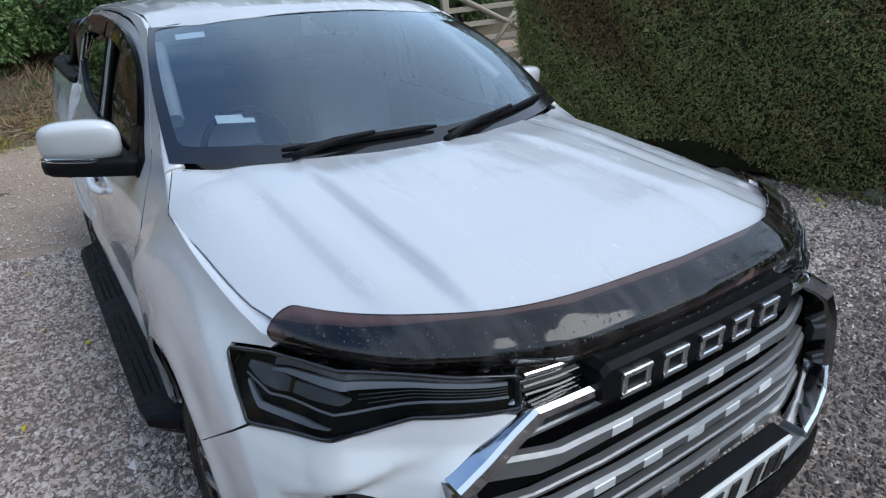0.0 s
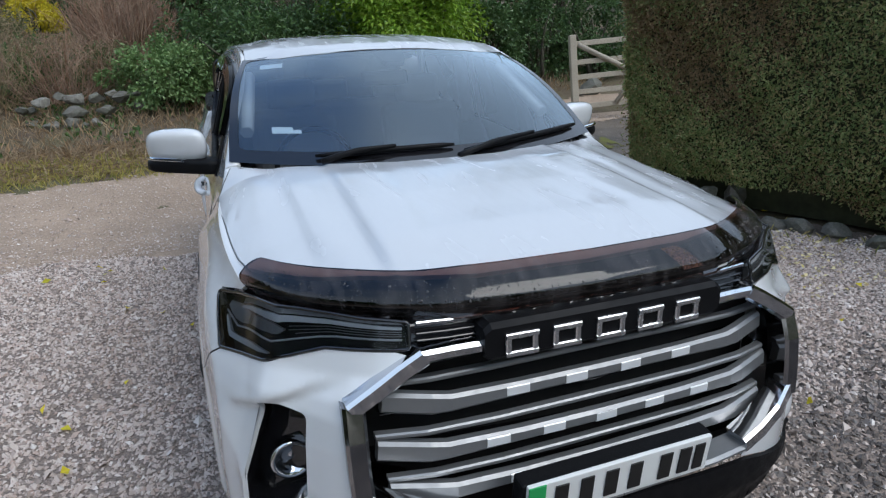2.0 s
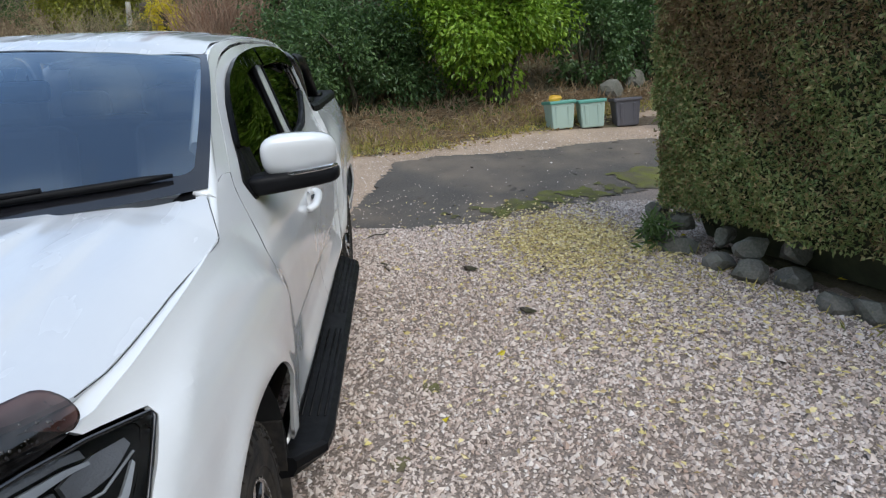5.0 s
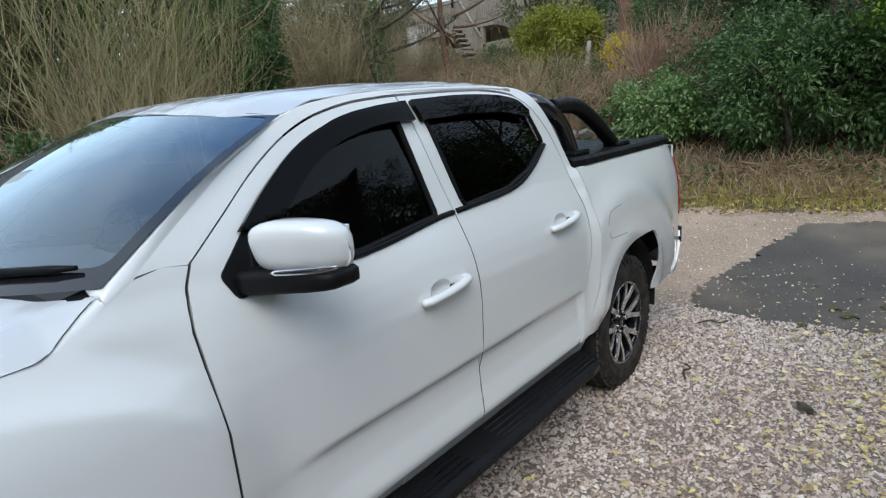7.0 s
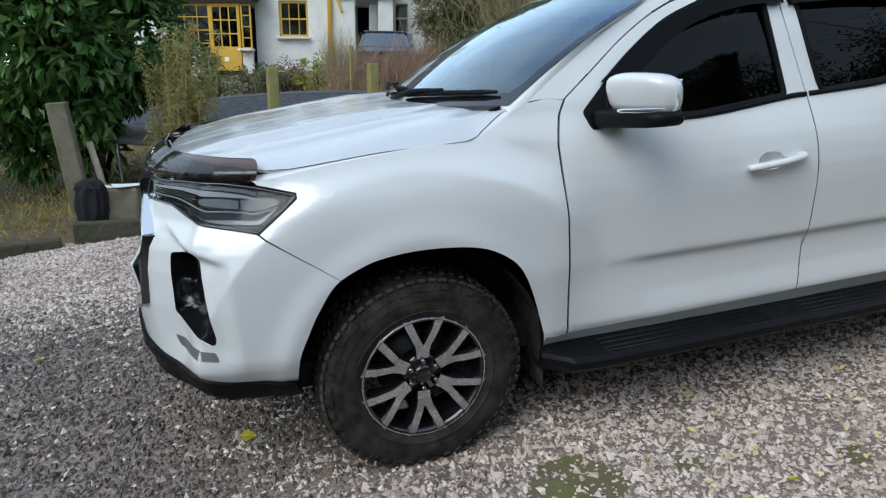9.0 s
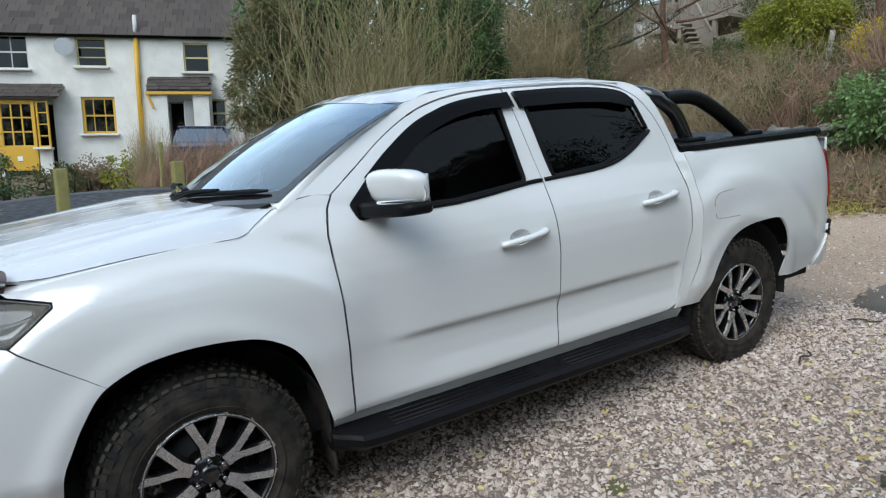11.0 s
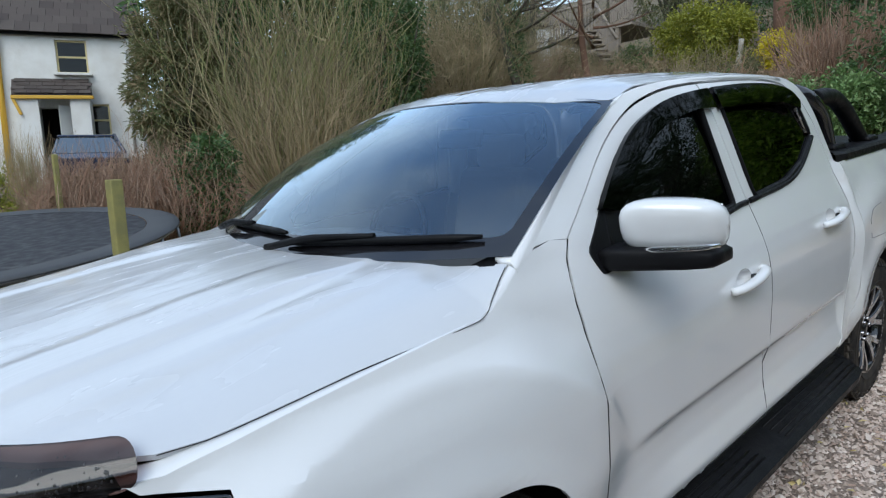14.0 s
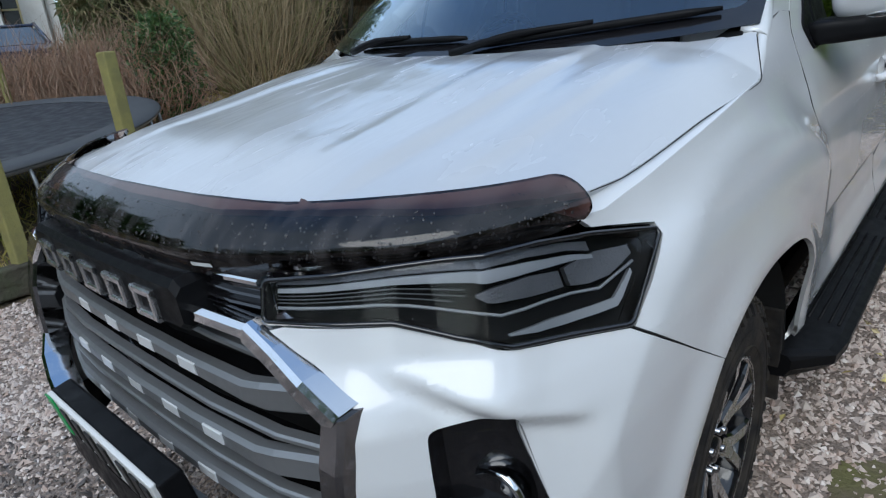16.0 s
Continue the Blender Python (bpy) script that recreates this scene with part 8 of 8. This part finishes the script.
for x, y, h, r in ((-3.41, 0.54, 1.65, 0.050), (-3.92, 1.60, 1.72, 0.053), (-8.6, 2.05, 2.2, 0.035)):
    z0 = gz(x, y)
    bm = bmesh.new()
    box(bm, (2 * r, 2 * r, h - z0 + 0.3), (0, 0, (h - z0 - 0.3) / 2), (0, 0, 0), 0.012)
    solo("fence_post", bm, GREEN_TIMBER, "square yellow-green algae-covered fence post", "fence post", Matrix.Translation((x, y, z0)) @ Matrix.Rotation(radians(12), 4, "Z"), group="fence posts")
# low block with a dropped coat and papers
bm = bmesh.new()
box(bm, (0.34, 0.38, 0.54), (0, 0, 0.18), (0, 0, 0), 0.03)
solo("mossy_block", bm, CONCRETE, "low mossy stone block", "block", Matrix.Translation((-3.42, -0.90, gz(-3.42, -0.90))))
bm = bmesh.new()
bmesh.ops.create_icosphere(bm, subdivisions=4, radius=1)
for v in bm.verts:
    c = v.co.copy()
    fold = 0.5 + 0.5 * math.sin(9 * math.atan2(c.y, c.x) + 4 * noise.noise(c * 1.5))
    w = 1.0 + 0.35 * max(0, -c.z) + 0.22 * noise.noise(c * 2.3)
    v.co = Vector((0.085 * c.x * w * (0.8 + 0.3 * fold), 0.13 * c.y * w * (0.8 + 0.3 * fold), (0.10 if c.z > 0 else 0.40) * c.z + 0.04 * noise.noise(c * 3 + Vector((3, 0, 0)))))
for f in bm.faces:
    f.smooth = True
solo("dropped_coat", bm, CLOTH, "black coat draped over the post foot", "coat", Matrix.Translation((-3.26, -1.10, gz(-3.3, -1.10) + 0.46)))
for dy, ang, s in ((-0.80, 20, 0.19), (-0.96, -15, 0.11)):
    bm = bmesh.new()
    bmesh.ops.create_grid(bm, x_segments=6, y_segments=6, size=0.5)
    for v in bm.verts:
        v.co = Vector((v.co.x * s, v.co.y * s * 1.4, 0.02 * v.co.x * v.co.y + 0.015 * v.co.y ** 2))
    bmesh.ops.solidify(bm, geom=bm.faces[:], thickness=0.002)
    solo("paper_sheet", bm, PAPER, "white sheet of paper lying on the block", "paper", Matrix.Translation((-3.34, dy, gz(-3.34, dy) + 0.462)) @ Matrix.Rotation(radians(ang), 4, "Z"))

tramp_c = Vector((-6.6, 0.6, gz(-6.6, 0.6)))
tramp = thing("trampoline", "big round garden trampoline with a black mat", "trampoline", Matrix.Translation(tramp_c) @ SLOPE @ Matrix.Rotation(radians(2.3), 4, "Y") @ Matrix.Diagonal((0.875, 0.875, 1.10, 1)))
bm = bmesh.new()
spin(bm, [(0.68, 0.001), (0.67, 1.2), (0.685, 2.25)], 56, "z")
part("mat", bm, TRAMP_MAT, tramp, "black woven mat")
bm = bmesh.new()
spin(bm, [(0.688, 2.26), (0.700, 2.30), (0.704, 2.56), (0.690, 2.66), (0.672, 2.67), (0.675, 2.30), (0.688, 2.26)], 56, "z")
part("edge_pad", bm, PAD, tramp, "dark faded edge pad")
bm = bmesh.new()
tube(bm, [(2.62 * math.cos(t), 2.62 * math.sin(t), 0.66) for t in np.linspace(0, 2 * math.pi, 49)], 0.022, 8, caps=False)
ring_o = part("ring_tube", bm, GALV, tramp)
for i in range(6):
    a = 2 * math.pi * i / 6
    bm = bmesh.new()
    tube(bm, curve_pts([(2.62 * math.cos(a - 0.18), 2.62 * math.sin(a - 0.18), 0.66), (2.68 * math.cos(a - 0.16), 2.68 * math.sin(a - 0.16), 0.02), (2.68 * math.cos(a + 0.16), 2.68 * math.sin(a + 0.16), 0.02), (2.62 * math.cos(a + 0.18), 2.62 * math.sin(a + 0.18), 0.66)], 4), 0.02, 6)
    part("leg", bm, GALV, tramp)

# --- small parked car by the cottage ---
small = thing("blue_car", "small blue car parked beyond the hedge, mostly hidden", "car", Matrix.Translation((-15.2, 3.95, gz(-15.2, 3.95) + 0.08)) @ Matrix.Rotation(radians(80), 4, "Z"))
bm = bmesh.new()
prof = [(-1.9, 0.35), (-1.95, 0.75), (-1.2, 0.92), (1.3, 0.95), (1.85, 0.85), (1.9, 0.4)]
a = [bm.verts.new((0.8, y, z)) for y, z in prof]
b = [bm.verts.new((-0.8, y, z)) for y, z in prof]
bm.faces.new(a), bm.faces.new(b[::-1])
for i in range(len(prof)):
    j = (i + 1) % len(prof)
    bm.faces.new((a[i], b[i], b[j], a[j]))
bmesh.ops.recalc_face_normals(bm, faces=bm.faces[:])
bmesh.ops.bevel(bm, geom=bm.edges[:], offset=0.06, segments=2, affect="EDGES")
part("body", bm, BLUE_PAINT, small)
bm = bmesh.new()
prof = [(-1.05, 0.90), (-0.45, 1.36), (0.75, 1.40), (1.35, 0.93)]
a = [bm.verts.new((0.74 if z < 1 else 0.58, y, z)) for y, z in prof]
b = [bm.verts.new((-0.74 if z < 1 else -0.58, y, z)) for y, z in prof]
bm.faces.new(a), bm.faces.new(b[::-1])
for i in range(len(prof)):
    j = (i + 1) % len(prof)
    bm.faces.new((a[i], b[i], b[j], a[j]))
bmesh.ops.recalc_face_normals(bm, faces=bm.faces[:])
bmesh.ops.bevel(bm, geom=bm.edges[:], offset=0.07, segments=3, affect="EDGES")
part("glasshouse", bm, CAR_GLASS, small, "dark car windows")
bm = bmesh.new()
tube(bm, [(0.60, -0.45, 1.38), (0.60, 0.75, 1.42)], 0.04, 6)
tube(bm, [(0.74, -1.05, 0.92), (0.60, -0.45, 1.38)], 0.035, 6)
tube(bm, [(0.66, 0.15, 0.92), (0.60, 0.12, 1.40)], 0.035, 6)
tube(bm, [(0.74, 1.35, 0.95), (0.60, 0.75, 1.42)], 0.04, 6)
part("roof_frame", bm, BLUE_PAINT, small)
bm = bmesh.new()
box(bm, (1.16, 1.22, 0.05), (0, 0.15, 1.385), (1.9, 0, 0), 0.02, 2)
part("roof", bm, BLUE_PAINT, small)

# --- boulders in the bank, fallen leaves, grass, twigs ---
bank = thing("retaining_wall", "low tumbled dry-stone wall at the foot of the bank", "stone wall", Matrix())
g = np.random.default_rng(95)
for i in range(30):
    row, x = divmod(i, 10)
    x = -3.5 + 0.17 * x + g.normal(0, 0.07) + 0.07 * row
    y = 10.35 + 0.16 * row + g.normal(0, 0.10)
    size = g.uniform(0.08, 0.19)
    if g.random() < 0.42:
        continue
    bm = bmesh.new()
    rock(bm, (x, y, gz(x, y) + 0.04 + 0.15 * row), (size * 1.25, size * 0.9, size * 0.7), 700 + i)
    part("stone", bm, LICHEN_ROCK if i % 3 == 0 else ROCK, bank)
for i, (x, y, s) in enumerate(((5.2, 10.8, 0.3), (5.8, 11.2, 0.34), (-5.3, 15.2, 0.35), (6.9, 10.4, 0.34))):
    bm = bmesh.new()
    rock(bm, (0, 0, s * 0.30), (s, s * 0.8, s * 0.75), 790 + i)
    solo("boulder", bm, ROCK, "mossy boulder half sunk in the bank", "boulder", Matrix.Translation((x, y, gz(x, y))), group="boulders of the bank")


def scatter(name, label, category, n, box_, size, mat, seed, keep=None, flat=True, lift=0.035):
    g = np.random.default_rng(seed)
    x, y = g.uniform(box_[0], box_[1], n), g.uniform(box_[2], box_[3], n)
    if keep is not None:
        k = keep(x, y, g)
        x, y = x[k], y[k]
    n = len(x)
    p = np.stack([x, y, ground_z(x, y) + lift + 0.01 * g.random(n)], 1)
    w = np.stack([g.normal(0, 1, n), g.normal(0, 1, n), g.normal(0.05 if flat else 1.6, 0.15 if flat else 0.4, n)], 1)
    return tagged(leaves(name, p, w, size[0], size[1], mat, None, seed, 0.0, 0.15 if flat else 0.4), label, category, kind="stuff")


scatter("fallen_leaves", "pale yellow fallen leaves on the gravel", "fallen leaves", 80000, (0.8, 4.6, 1.6, 6.3), (0.040, 0.023), LITTER, 101,
        lambda x, y, g: (x < hedge_x(y)) & (g.random(len(x)) < (0.75 + 0.3 * wobble(x, y, 1.6)) * (1.5 * np.exp(-((x - 2.80) / 0.50) ** 2 - ((y - 4.75) / 0.65) ** 2) + 0.13 * np.exp(-((x - 2.9) / 1.1) ** 2 - ((y - 3.6) / 1.4) ** 2)) + 0.008), lift=0.048)
scatter("verge_leaves", "yellow and brown fallen leaves on the verge", "fallen leaves", 6000, (-1.0, 5.4, 7.6, 10.6), (0.060, 0.038), VERGE_LITTER, 102, lambda x, y, g: (y > verge_edge(x) - 0.35) & (g.random(len(x)) < 0.9 * np.exp(-((y - verge_edge(x) - 0.05) / 0.45) ** 2)))
scatter("stray_leaves", "single yellow leaves on the gravel", "fallen leaves", 70, (-3, 4.5, -2.5, 5), (0.06, 0.045), YELLOW_LEAF, 103)
scatter("verge_thatch", "dry bramble and straw lying on the verge", "thatch", 42000, (-9, 6, 7.4, 11), (0.20, 0.009), DRY, 114, lambda x, y, g: (y > verge_edge(x) + 0.25) & (y < verge_edge(x) + 1.9), True, 0.03)
scatter("verge_grass", "tufts of yellowing grass on the verge", "grass", 26000, (-9, 6, 7.2, 10.4), (0.13, 0.010), GRASS, 104, lambda x, y, g: (y > verge_edge(x) - 0.1) & (y < verge_edge(x) + 1.2) & (wobble(x, y, 1.1) > -0.35), False, 0.0)
scatter("bank_scrub", "dry brown grass and bramble on the bank", "scrub", 48000, (-16, 7.5, 8.4, 20), (0.22, 0.012), DRY, 105, lambda x, y, g: (y > verge_edge(x) + 0.4) & (wobble(x, y, 0.9, 1.0) > -0.6), False, 0.0)
scatter("bank_ivy", "dark ground ivy on the bank", "ivy", 34000, (-16, 9, 9.0, 21.0), (0.09, 0.06), MID_LEAF, 106, lambda x, y, g: (y > verge_edge(x) + 0.9) & (wobble(x, y, 0.8, 2.0) > 0.05), False, 0.02)
scatter("garden_grass", "rough winter grass in the garden", "grass", 22000, (-13, -3.5, -4, 6.5), (0.12, 0.010), GRASS, 107, None, False, 0.0)
scatter("hedge_weeds", "weeds and dry grass at the foot of the hedge", "weeds", 3200, (3.2, 7.2, -4.5, 4.6), (0.10, 0.012), GRASS, 108, lambda x, y, g: np.abs(x - hedge_x(y) + 0.12) < 0.22, False, 0.02)
bush("fern_tuft", "small bright green tuft at the stones", 3.42, 4.42, (0.14, 0.14, 0.16), MID_LEAF, 260, (0.12, 0.02), 109, trunk=False, category="weed", clumps=12)
for x, y, ln, a in ((1.2, 4.25, 0.24, 100), (1.0, 5.2, 0.2, 20), (2.35, 4.0, 0.14, 60)):
    bm = bmesh.new()
    tube(bm, curve_pts([(0, 0, 0), (ln * 0.4, 0.02, 0.012), (ln * 0.7, -0.01, 0.006), (ln, 0.03, 0.01)], 4), 0.006, 5)
    solo("twig", bm, BARK, "dark fallen twig on the gravel", "twig", Matrix.Translation((x, y, gz(x, y) + 0.04)) @ Matrix.Rotation(radians(a), 4, "Z"), group="fallen twigs")
for x, y in ((1.83, 4.17), (2.1, 3.3)):
    bm = bmesh.new()
    rock(bm, (0, 0, 0.02), (0.075, 0.03, 0.02), 888)
    solo("dead_leaf", bm, BARK, "curled dark dead leaf on the gravel", "leaf", Matrix.Translation((x, y, gz(x, y) + 0.03)))
